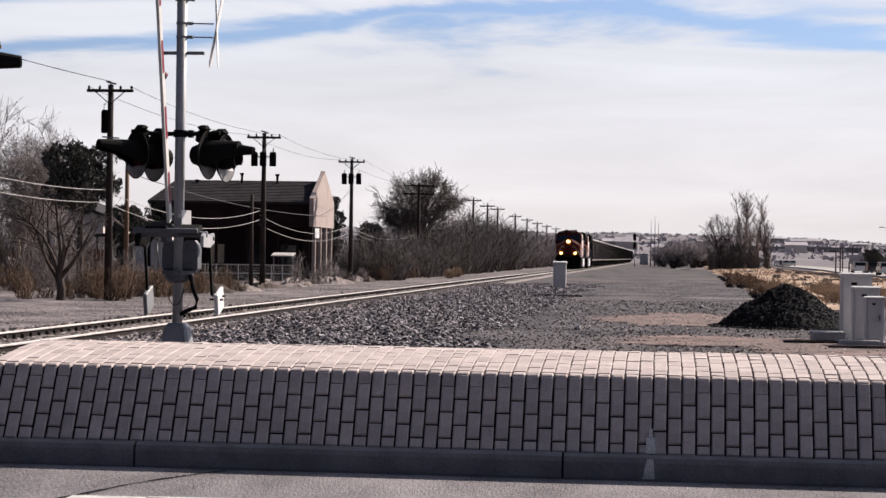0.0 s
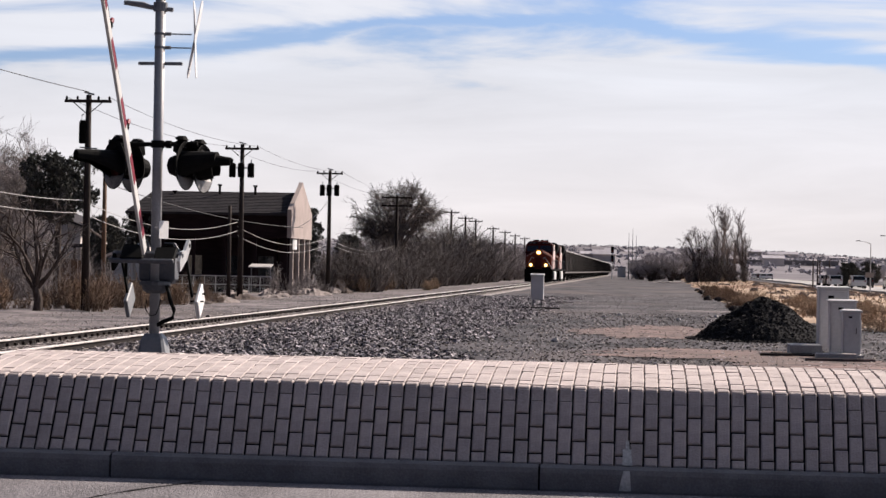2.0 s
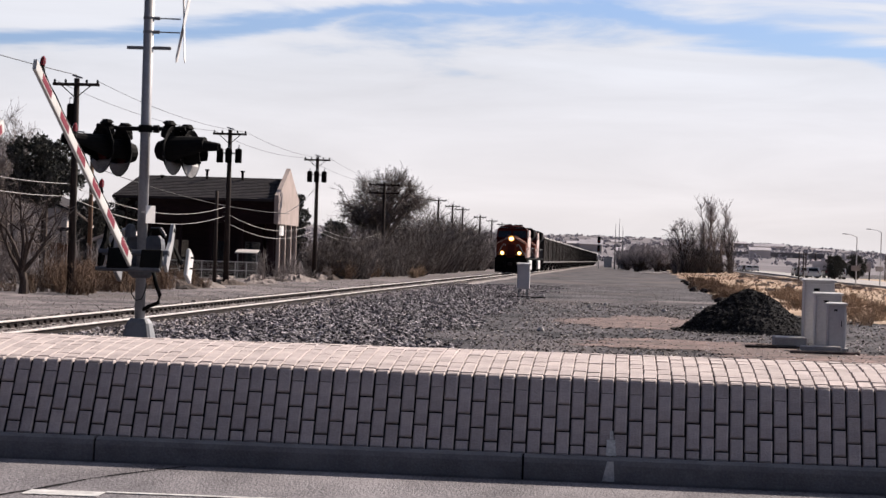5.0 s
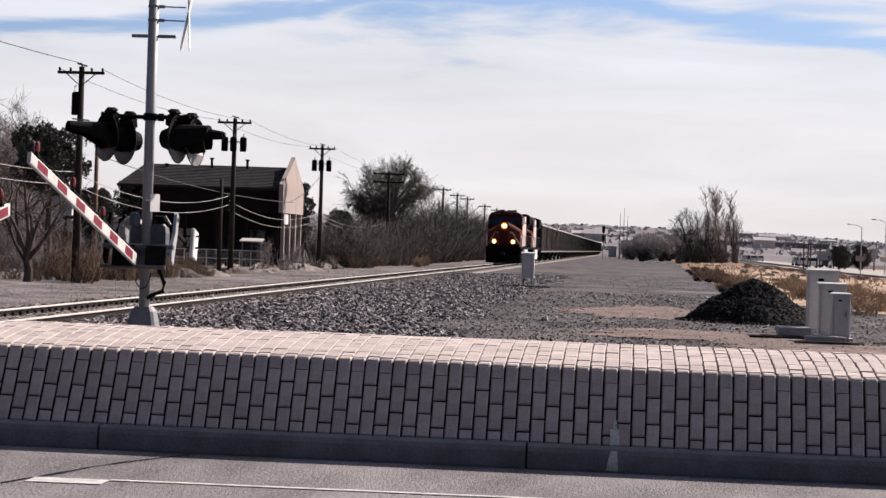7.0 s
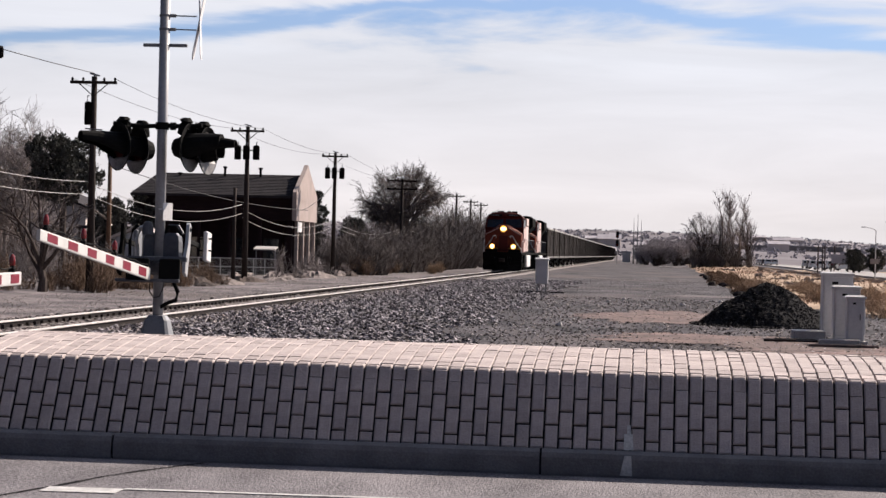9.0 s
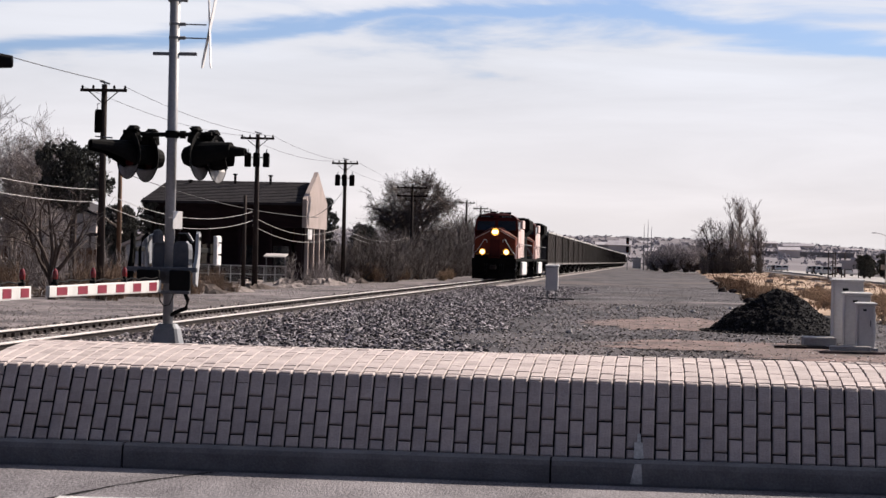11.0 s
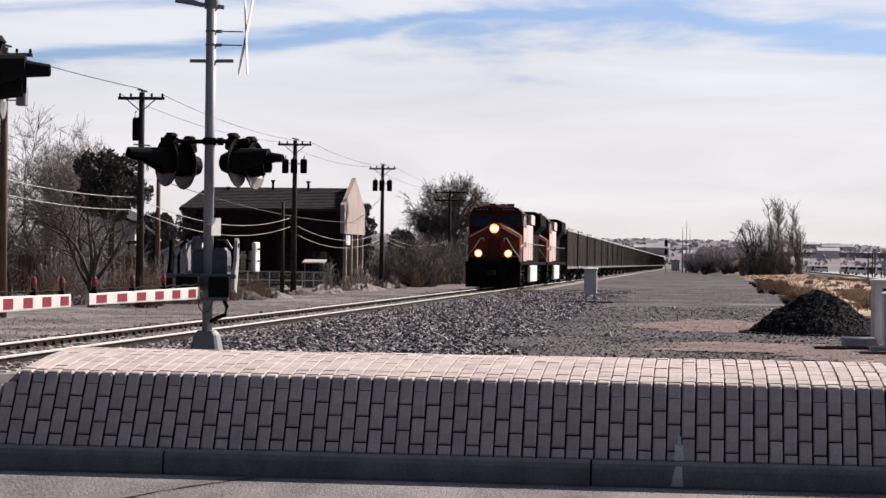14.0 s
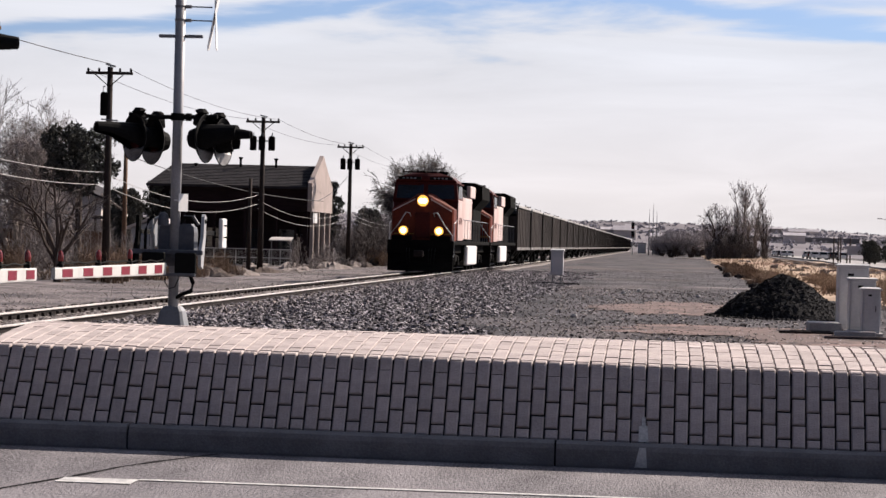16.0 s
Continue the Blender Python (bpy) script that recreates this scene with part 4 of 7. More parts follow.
def locomotive(lit, label):
    """A six-axle road engine, nose at y = 0, running towards -y; rails at z = 0."""
    t = thing("locomotive", label, "locomotive", group="locomotives")
    L = 21.8
    # frame and walkway
    s = Shape().box(-1.5, 1.5, 0.35, L, 1.32, 1.52, 0.03).box(-1.2, 1.2, 0.6, L - 0.4, 0.95, 1.32)
    part("frame", s, M["loco_black"], t, "sooty black frame and walkway")
    # pilot with plough, coupler and hoses
    s = Shape()
    s.loft([[(-1.5, y0, z), (-0.5, y1, z), (0.5, y1, z), (1.5, y0, z), (1.5, 0.5, z), (-1.5, 0.5, z)] for z, y0, y1 in ((0.10, 0.20, -0.22), (0.55, 0.24, 0.02), (0.9, 0.25, 0.12))])
    s.box(-1.52, 1.52, 0.16, 0.5, 0.88, 1.52, 0.02)
    pilot = part("pilot", s, M["loco_black"], t, "black snow plough pilot")
    s = Shape().box(-0.16, 0.16, -0.55, 0.2, 0.78, 1.02, 0.03).box(-0.24, 0.22, -0.62, -0.32, 0.74, 1.06, 0.05)
    part("coupler", s, M["rust"], pilot)
    for x in (-0.62, -0.48, 0.42, 0.55, 0.7):
        s = Shape().tube([(x, 0.12, 1.15), (x, -0.08, 1.0), (x * 0.95, -0.12, 0.65), (x * 0.9, -0.05, 0.42)], 0.025, 6)
        part("brake_hose", s, M["blackp"], pilot)
    for x0 in (-1.5, 1.06):
        for q in range(4):
            s = Shape().box(x0, x0 + 0.44, 0.28 + 0.10 * q, 0.62 + 0.10 * q, 0.34 + 0.30 * q, 0.38 + 0.30 * q)
            part("step", s, M["loco_black"], t)
    # nose: tapered, its top falling forward from the windows
    # broad nose whose top falls to both sides
    s = Shape()
    rings = []
    for y, w, i in ((0.80, 1.38, 0.10), (0.90, 1.44, 0.0), (2.1, 1.48, 0.0)):
        rise = 0.16 * (y - 0.8)
        rings.append([(-w, y, 1.52), (w, y, 1.52), (w, y, 2.95 - i), (0.34, y, 3.52 - i + rise), (-0.34, y, 3.52 - i + rise), (-w, y, 2.95 - i)])
    s.loft(rings)
    part("nose", s, M["orange"], t, "dark orange nose")
    part("nose_door", Shape().box(-0.34, 0.34, 0.765, 0.80, 1.62, 2.80, 0.02), M["maroon"], t, "dark nose door")
    for sx in (-1, 1):
        s = Shape().loft([[(sx * x, 0.772, z), (sx * x, 0.80, z), (sx * x, 0.80, z + 0.05), (sx * x, 0.772, z + 0.05)] for x, z in ((0.36, 3.38), (1.36, 2.84))])
        part("nose_stripe", s, M["palepanel"], t, "pale sloping stripe")
        part("lower_stripe", Shape().box(min(sx * 0.4, sx * 1.30), max(sx * 0.4, sx * 1.30), 0.774, 0.80, 1.78, 1.83), M["yellow"], t, "yellow stripe")
        part("pilot_panel", Shape().box(min(sx * 0.42, sx * 1.36), max(sx * 0.42, sx * 1.36), 0.36, 0.42, 1.50, 1.72, 0.01), M["loco_black"], t)
    # cab with raked windscreens and a peaked roof
    s = Shape()
    out = lambda z, w, y: [(-w, y + 0.12, z), (-0.06, y, z), (0.06, y, z), (w, y + 0.12, z), (w, 4.6, z), (-w, 4.6, z)]
    s.loft([out(1.52, 1.50, 1.9), out(3.25, 1.52, 1.9), out(3.42, 1.52, 1.78), out(4.22, 1.42, 1.98), out(4.30, 1.40, 1.9), out(4.52, 1.12, 1.98), out(4.66, 0.62, 2.1)])
    cab = part("cab", s, M["maroon"], t, "dark maroon cab with a peaked roof")
    for x0, x1 in ((-1.36, -0.10), (0.10, 1.36)):
        a, b = (lambda x: 1.78 + 0.12 * abs(x) / 1.5), (lambda x: 1.98 + 0.12 * abs(x) / 1.42)
        s = Shape().loft([[(x0, a(x0) - 0.012, 3.46), (x1, a(x1) - 0.012, 3.46), (x1, a(x1) + 0.03, 3.46), (x0, a(x0) + 0.03, 3.46)], [(x0 * 0.96, b(x0) - 0.03, 4.12), (x1 * 0.96, b(x1) - 0.03, 4.12), (x1 * 0.96, b(x1) + 0.01, 4.12), (x0 * 0.96, b(x0) + 0.01, 4.12)]])
        wd = part("windscreen", s, M["glass"], cab, "dark windscreen")
        s = Shape()
        s.box(x0 + 0.1, x1 - 0.1, 1.70, 1.76, 4.33, 4.46, 0.01)
        part("number_board", s, M["dark"], cab, "dark number board with pale bars")
        for q in range(4):
            s = Shape().box(x0 + 0.28 + q * 0.18, x0 + 0.38 + q * 0.18, 1.692, 1.70, 4.36, 4.43)
            part("number_bar", s, M["galv"], cab, "grey bar")
    for sx in (-1, 1):
        x0, x1 = (1.50, 1.535) if sx > 0 else (-1.535, -1.50)
        s = Shape().box(x0, x1, 2.0, 4.62, 1.54, 3.42, 0.008)
        part("side_panel", s, M["palepanel"], cab, "pale painted cab side")
        s = Shape().box(min(sx * 1.30, sx * 1.46), max(sx * 1.30, sx * 1.46), 4.64, 10.2, 1.60, 3.62, 0.02)
        part("cabinet_panel", s, M["palepanel"], t, "pale painted equipment cabinet side")
        s = Shape().box(min(sx * 1.46, sx * 1.475), max(sx * 1.46, sx * 1.475), 5.0, 5.06, 1.7, 3.4)
        part("panel_seam", s, M["maroon"], t)
        for y0, y1 in ((2.35, 3.15), (3.3, 4.1)):
            s = Shape().box(min(sx * 1.44, sx * 1.51), max(sx * 1.44, sx * 1.51), y0, y1, 3.44, 4.08, 0.01)
            part("side_window", s, M["glass"], cab, "dark side window")
        s = Shape().box(min(sx * 1.3, sx * 1.55), max(sx * 1.3, sx * 1.55), 2.2, 4.5, 4.14, 4.19)
        part("sunshade", s, M["maroon"], cab)
        for yy in (2.5, 2.9, 3.3, 3.7):
            s = Shape().box(min(sx * 1.536, sx * 1.54), max(sx * 1.536, sx * 1.54), yy, yy + 0.26, 2.3, 2.6)
            part("lettering_bar", s, M["maroon"], cab, "dark bar")
    # roof gear: horn, aerial, beacon
    part("aerial_dome", Shape().box(-0.5, -0.1, 2.6, 3.0, 4.60, 4.76, 0.03), M["loco_black"], cab, "black roof aerial")
    part("beacon", Shape().box(0.15, 0.45, 2.5, 2.9, 4.62, 4.74, 0.03), M["loco_black"], cab, "black roof box")
    s = Shape()
    for x in (0.62, 0.76, 0.9):
        s.tube([(x, 2.8, 4.62), (x, 2.45, 4.66), (x, 2.3, 4.66)], [0.03, 0.04, 0.09], 8)
    part("horn", s, M["loco_black"], cab, "black roof horn")
    # long hood, wider engine section and flared radiators
    s = Shape()
    hood = lambda y, w, z: [(-w, y, 1.52), (w, y, 1.52), (w, y, z - 0.35), (w - 0.3, y, z), (-w + 0.3, y, z), (-w, y, z - 0.35)]
    s.loft([hood(4.62, 1.28, 4.0), hood(10.15, 1.28, 4.0)])
    part("electrical_cabinet", s, M["loco_black"], t, "black electrical cabinet section")
    s = Shape().loft([hood(10.15, 1.0, 4.2), hood(16.0, 1.0, 4.2)])
    part("engine_hood", s, M["loco_black"], t, "sooty black engine hood")
    s = Shape()
    rad = lambda y: [(-1.05, y, 1.52), (1.05, y, 1.52), (1.05, y, 3.2), (1.52, y, 3.75), (1.5, y, 4.42), (1.1, y, 4.62), (-1.1, y, 4.62), (-1.5, y, 4.42), (-1.52, y, 3.75), (-1.05, y, 3.2)]
    s.loft([rad(15.9), rad(L - 0.9)])
    part("radiator", s, M["loco_black"], t, "black flared radiator section")
    for y0, y1, z0, z1, x in ((12.2, 15.2, 3.75, 4.35, 1.15),):
        s = Shape().box(x - 0.14, x + 0.06, y0, y1, z0, z1, 0.02)
        part("grille_box", s, M["palepanel"], t, "pale grille housing")
    s = Shape().box(-0.55, 0.55, 9.0, 11.5, 4.2, 4.5, 0.06).box(-0.4, 0.4, 12.5, 13.8, 4.2, 4.62, 0.05)
    part("exhaust", s, M["loco_black"], t, "black roof exhaust housing")
    for sx in (-1, 1):
        for q in range(4):
            s = Shape().box(min(sx * 1.0, sx * 1.03), max(sx * 1.0, sx * 1.03), 10.6 + q * 1.25, 11.7 + q * 1.25, 2.7, 3.5, 0.008)
            part("hood_door", s, M["maroon"], t, "dark maroon hood door")
            s = Shape().box(min(sx * 1.0, sx * 1.025), max(sx * 1.0, sx * 1.025), 10.6 + q * 1.25, 11.7 + q * 1.25, 1.65, 2.62, 0.008)
            part("hood_door", s, M["loco_black"], t, "sooty hood door")
        s = Shape().box(min(sx * 1.0, sx * 1.025), max(sx * 1.0, sx * 1.025), 10.3, 15.8, 3.52, 3.60)
        part("hood_stripe", s, M["palepanel"], t, "pale hood stripe")
        # handrail
        s = Shape()
        ys = [4.9 + q * 1.55 for q in range(11)]
        for yy in ys:
            s.tube([(sx * 1.46, yy, 1.5), (sx * 1.46, yy, 2.55)], 0.02, 5)
        s.tube([(sx * 1.46, ys[0], 2.55), (sx * 1.46, ys[-1], 2.55)], 0.022, 5)
        part("handrail", s, M["motorgrey"], t, "grey steel handrail")
        s = Shape().tube([(sx * 0.55, 0.80, 2.62), (sx * 0.55, 0.45, 2.75), (sx * 0.72, 0.40, 2.8), (sx * 1.05, 0.38, 2.25), (sx * 1.44, 0.38, 1.75), (sx * 1.48, 0.36, 0.75)], 0.027, 6)
        s.tube([(sx * 1.49, 0.62, 0.8), (sx * 1.49, 0.62, 2.3), (sx * 1.49, 1.9, 2.45)], 0.024, 6)
        part("front_rail", s, M["alu"], t, "white grab rail")
    # fuel tank and pale equipment boxes
    s = Shape().loft([[(-1.3, y, 1.2), (-1.3, y, 0.7), (-1.0, y, 0.28), (1.0, y, 0.28), (1.3, y, 0.7), (1.3, y, 1.2)] for y in (7.6, 14.2)])
    part("fuel_tank", s, M["loco_black"], t, "black fuel tank")
    for sx in (-1, 1):
        s = Shape().box(min(sx * 1.34, sx * 1.52), max(sx * 1.34, sx * 1.52), 7.7, 13.2, 0.34, 1.30, 0.05)
        part("equipment_box", s, M["white"], t, "pale equipment box under the walkway")
    wheels = []
    for y0 in (1.9, 15.4):
        for sx in (-1, 1):
            s = Shape().box(min(sx * 1.0, sx * 1.22), max(sx * 1.0, sx * 1.22), y0 - 0.4, y0 + 4.1, 0.50, 0.86, 0.06)
            for q in range(3):
                s.box(min(sx * 1.0, sx * 1.28), max(sx * 1.0, sx * 1.28), y0 + 1.85 * q - 0.22, y0 + 1.85 * q + 0.22, 0.36, 0.80, 0.04)
            part("truck_frame", s, M["loco_black"], t, "sooty truck side frame")
        for q in range(3):
            wheels.append((wheelset(t, y0 + 1.85 * q), y0 + 1.85 * q))
    # lamps
    if lit:
        s = Shape().box(-0.30, 0.30, 0.775, 1.2, 3.08, 3.60, 0.03)
        hd = part("headlight_housing", s, M["orange"], t)
        # glowing ring added behind the headlights for their halo
        part("headlight_ring", Shape().disc((0, 0.765, 3.33), (0, -1, 0), 0.26, 0.02, 24), M["halo"], hd, "warm glowing ring standing in for the lamp's halo")
        for x in (-0.13, 0.13):
            part("headlight", Shape().disc((x * 0.6, 0.745 - 0.004 * (x > 0), 3.33), (0, -1, 0), 0.125, 0.02, 20), M["lamp"], hd, "lit twin headlight")
        for x in (-0.82, 0.82):
            s = Shape().box(x - 0.2, x + 0.2, 0.30, 0.7, 1.75, 2.15, 0.04)
            dl = part("ditch_light_housing", s, M["loco_black"], t)
            # glowing ring added behind the ditch light for its halo
            part("reflector", Shape().disc((x, 0.29, 1.95), (0, -1, 0), 0.21, 0.02, 20), M["halo"], dl, "warm glowing ring standing in for the lamp's halo")
            part("ditch_light", Shape().disc((x, 0.275, 1.95), (0, -1, 0), 0.135, 0.02, 20), M["lamp"], dl, "lit ditch light")
    return t, wheels


def hopper_car():
    """A coal car, 16.2 m between couplers, front at y = 0."""
    t = thing("coal_car", "brown ribbed coal car with a pale top rim", "freight car", group="coal cars of the train")
    y0, y1, w, z0, z1 = 0.95, 15.25, 1.5, 1.05, 3.95
    s = Shape()
    s.loft([[(-w, y, z0), (w, y, z0), (w, y, z1), (w - 0.08, y, z1), (w - 0.08, y, 3.3), (-w + 0.08, y, 3.3), (-w + 0.08, y, z1), (-w, y, z1)] for y in (y0, y1)])
    part("body", s, M["hopper"], t, "brown steel car body")
    s = Shape()
    for sx in (-1, 1):
        s.box(min(sx * w, sx * (w + 0.07)), max(sx * w, sx * (w + 0.07)), y0, y1, z1 - 0.07, z1 + 0.08, 0.01)
    s.box(-w, w, y0 - 0.03, y0 + 0.1, z1 - 0.07, z1 + 0.06).box(-w, w, y1 - 0.1, y1 + 0.03, z1 - 0.07, z1 + 0.06)
    part("top_rim", s, M["hopper_rim"], t, "pale top rim")
    for sx in (-1, 1):
        rib = Shape().box(min(0, sx * 0.03), max(0, sx * 0.03), -0.04, 0.04, z0 + 0.1, z1 - 0.07).mesh("side_rib", M["hopper"])
        for q in range(9):
            o = new("side_rib", rib)
            o.parent = t
            o.matrix_basis = pose(sx * w, y0 + 0.12 + q * (y1 - y0 - 0.24) / 8, 0)
        s = Shape().box(min(sx * w, sx * (w + 0.06)), max(sx * w, sx * (w + 0.06)), y0 - 0.1, y1 + 0.1, z0 - 0.02, z0 + 0.17, 0.01)
        part("side_sill", s, M["dusty"], t, "dusty side sill")
    s = Shape()
    for q in range(46):
        yy = y0 + 0.4 + q * (y1 - y0 - 0.8) / 45
        s.add([(rnd(-1.3, 1.3), yy, 3.75), (-1.4, yy - 0.4, 3.45), (1.4, yy - 0.4, 3.45), (1.4, yy + 0.4, 3.45), (-1.4, yy + 0.4, 3.45)], [(0, 1, 2), (0, 2, 3), (0, 3, 4), (0, 4, 1)])
    part("coal_load", s, M["coal"], t, "black coal load")
    for yy in (2.3, 13.9):
        s = Shape()
        for sx in (-1, 1):
            s.box(min(sx * 0.95, sx * 1.15), max(sx * 0.95, sx * 1.15), yy - 1.1, yy + 1.1, 0.45, 0.72, 0.06)
            for q in (-0.88, 0.88):
                s.tube([(sx * 0.72, yy + q, 0.46), (sx * 0.86, yy + q, 0.46)], 0.46, 16)
        s.box(-1.0, 1.0, yy - 0.3, yy + 0.3, 0.5, 1.05)
        part("bogie", s, M["loco_black"], t, "dark steel bogie")
    s = Shape()
    for yy in (5.2, 8.1, 11.0):
        s.loft([[(-1.2, yy - 1.3, 1.05), (1.2, yy - 1.3, 1.05), (1.2, yy + 1.3, 1.05), (-1.2, yy + 1.3, 1.05)], [(-0.8, yy - 0.4, 0.42), (0.8, yy - 0.4, 0.42), (0.8, yy + 0.4, 0.42), (-0.8, yy + 0.4, 0.42)]])
    part("hopper_chute", s, M["loco_black"], t, "dark hopper chutes")
    s = Shape().box(-0.15, 0.15, -0.35, 0.5, 0.72, 0.98).box(-0.15, 0.15, 15.7, 16.35, 0.72, 0.98)
    part("coupler", s, M["loco_black"], t)
    return t


TRAIN = []
loco_a, wheels_a = locomotive(True, "orange and maroon diesel locomotive with lit headlights, leading the train")
loco_b, wheels_b = locomotive(False, "orange and maroon diesel locomotive, second in the train")
TRAIN += [(loco_a, 0.0), (loco_b, 22.3)]
car = hopper_car()
for k in range(58):
    TRAIN.append((car if k == 0 else copy_thing(car, pose(0, 0, 0)), 44.6 + 16.2 * k))


# ---- yard things ----
def cabinet(x0, x1, y0, y1, z1, label):
    t = thing("utility_cabinet", label, "utility cabinet", pose(x0, y0, 0), "grey utility cabinets")
    w, d = x1 - x0, y1 - y0
    part("plinth", Shape().box(-0.06, w + 0.06, -0.06, d + 0.06, -0.05, 0.06, 0.01), M["concrete"], t, "pale concrete plinth")
    part("body", Shape().box(0, w, 0, d, 0.06, z1 - 0.05, 0.012), M["cabinet"], t, "grey enamelled body")
    part("lid", Shape().loft([[(-0.03, -0.03, z), (w + 0.03, -0.03, z), (w + 0.03, d + 0.03, z), (-0.03, d + 0.03, z)] for z in (z1 - 0.055, z1 - 0.02)] + [[(0.02, 0.02, z1), (w - 0.02, 0.02, z1), (w - 0.02, d - 0.02, z1), (0.02, d - 0.02, z1)]]), M["cabinet"], t, "overhanging grey lid")
    dr = part("door", Shape().box(0.03, w - 0.03, -0.014, -0.001, 0.12, z1 - 0.1, 0.004), M["cabinet"], t, "grey door")
    part("handle", Shape().box(w * 0.72, w * 0.76, -0.04, -0.012, z1 * 0.5, z1 * 0.5 + 0.12, 0.005), M["blackp"], dr, "dark handle")
    part("vent", Shape().box(w * 0.3, w * 0.5, -0.018, -0.013, z1 * 0.82, z1 * 0.86), M["blackp"], dr, "dark vent slot")
    part("side_lip", Shape().box(w, w + 0.02, d * 0.2, d * 0.8, 0.2, z1 - 0.2, 0.004), M["cabinet"], t)
    return t


cabinet(3.63, 4.22, 44.0, 44.6, 1.34, "tall grey enamelled utility cabinet with a flat lid")
cabinet(3.75, 4.25, 42.8, 43.3, 1.09, "mid-height grey enamelled utility cabinet with a flat lid")
cabinet(3.89, 4.22, 41.6, 42.0, 0.92, "small grey enamelled utility cabinet with a flat lid")
for x0, x1, y0, y1, z, lab in ((3.0, 3.62, 42.9, 43.9, 0.19, "pale concrete slab lying before the cabinets"), (3.35, 4.1, 41.1, 41.35, 0.10, "pale board lying on the ground by the cabinets"), (3.05, 4.3, 39.7, 39.82, 0.06, "reddish board lying on the ground")):
    ob = tagged(part("slab", Shape().box(x0, x1, y0, y1, 0.0, z, 0.015), M["concrete"] if "pale" in lab else M["pink"]), lab, "slab")
for k in range(5):
    x, y = 2.7 + rnd(0, 0.9), 41.6 + rnd(0, 2)
    s = Shape().box(-rnd(0.2, 0.5), rnd(0.1, 0.4), -0.06, 0.06, 0.0, rnd(0.03, 0.07), 0.01)
    tagged(part("scrap_wood", s, M["wood"], at=pose(x, y, 0.0, 0, 0, rnd(-20, 20))), "dark scrap of timber lying by the cabinets", "scrap", "timber scraps by the cabinets")

# black gravel heap
s = Shape()
n, rings = 96, 34
v, f = [], []
for k in range(rings + 1):
    q = k / rings
    for i in range(n):
        a = 6.2832 * i / n
        e = 1 + 0.10 * noise.noise(Vector((math.cos(a) * 1.3, math.sin(a) * 1.3, 5)))
        r = 1.62 * q * e
        lump = Vector((math.cos(a) * r, math.sin(a) * r, 2))
        hz = 1.10 * max(0.0, 1 - q) ** 0.92 - 0.10 * max(0, 1 - q * 4) + 0.07 * noise.noise(lump * 2.2) + 0.06 * noise.noise(lump * 7)
        v.append((r * math.cos(a), r * 1.15 * math.sin(a), max(hz, -0.02) if q < 1 else -0.03))
for k in range(rings):
    for i in range(n):
        j = (i + 1) % n
        f.append((k * n + i, k * n + j, (k + 1) * n + j, (k + 1) * n + i))
s.v, s.f = v, f
heap = tagged(part("gravel_heap", s, M["coal"], at=pose(2.98, 52.0, 0.0), smooth=True), "steep heap of black crushed gravel in the yard", "gravel heap")
s = Shape()


def on_heap():
    a, q = rnd(0, 6.28), math.sqrt(random.random()) * 1.12
    lump = Vector((math.cos(a) * 1.62 * q, math.sin(a) * 1.62 * q, 2))
    hz = 1.10 * max(0.0, 1 - q) ** 0.92 - 0.10 * max(0, 1 - q * 4) + (0.07 * noise.noise(lump * 2.2) + 0.06 * noise.noise(lump * 7)) * (q < 1)
    return 1.62 * q * math.cos(a), 1.86 * q * math.sin(a), max(0.0, hz + 0.012)


st = scatter("stone_cover", 9500, on_heap, 0.026, M["coal_stone"], "loose black stones on the heap", "gravel")
st.matrix_basis = pose(2.98, 52.0, 0.0)
del st["category"]
st.parent = heap
st.matrix_basis = pose(0, 0, 0)

# trackside relay box on its legs
t = thing("relay_box", "small pale grey relay box on a steel post", "relay box", pose(-3.94, 86.8, 0))
part("case", Shape().box(-0.25, 0.25, -0.18, 0.18, 0.36, 1.32, 0.015), M["cabinet"], t, "pale grey steel case")
part("roof", Shape().loft([[(-0.29, -0.22, 1.32), (0.29, -0.22, 1.32), (0.29, 0.22, 1.32), (-0.29, 0.22, 1.32)], [(-0.27, -0.2, 1.37), (0.27, -0.2, 1.37), (0.27, 0.2, 1.40), (-0.27, 0.2, 1.40)]]), M["cabinet"], t, "sloped lid")
part("door", Shape().box(-0.21, 0.21, -0.195, -0.181, 0.42, 1.26, 0.004), M["cabinet"], t, "pale door")
for x in (-0.16, 0.16):
    part("leg", Shape().box(x - 0.03, x + 0.03, -0.04, 0.04, -0.05, 0.37), M["galv"], t)
part("footing", Shape().box(-0.32, 0.32, -0.2, 0.2, -0.05, 0.03, 0.01), M["galv"], t)
s = Shape().tube([(-0.9, 0.2, 0.03), (-0.5, 0.0, 0.05), (0.1, -0.1, 0.04), (0.9, 0.1, 0.03)], 0.03, 6)
part("cable", s, M["blackp"], t, "black cable on the ground")
for k in range(5):
    x, y = (-0.6 + rnd(-1.5, 3.5), rnd(66, 120)) if k else (-1.75, 47.5)
    s = Shape().loft([[(rnd(0.06, 0.11) * math.cos(a), rnd(0.06, 0.11) * math.sin(a), z) for a in [q * 0.9 for q in range(7)]] for z in (0, 0.04)] + [[(0.05 * math.cos(a), 0.05 * math.sin(a), 0.09) for a in [q * 0.9 for q in range(7)]]])
    tagged(part("rock", s, M["concrete"], at=pose(x, y, -0.01)), "pale rock lying on the gravel", "rock", "pale rocks in the yard")


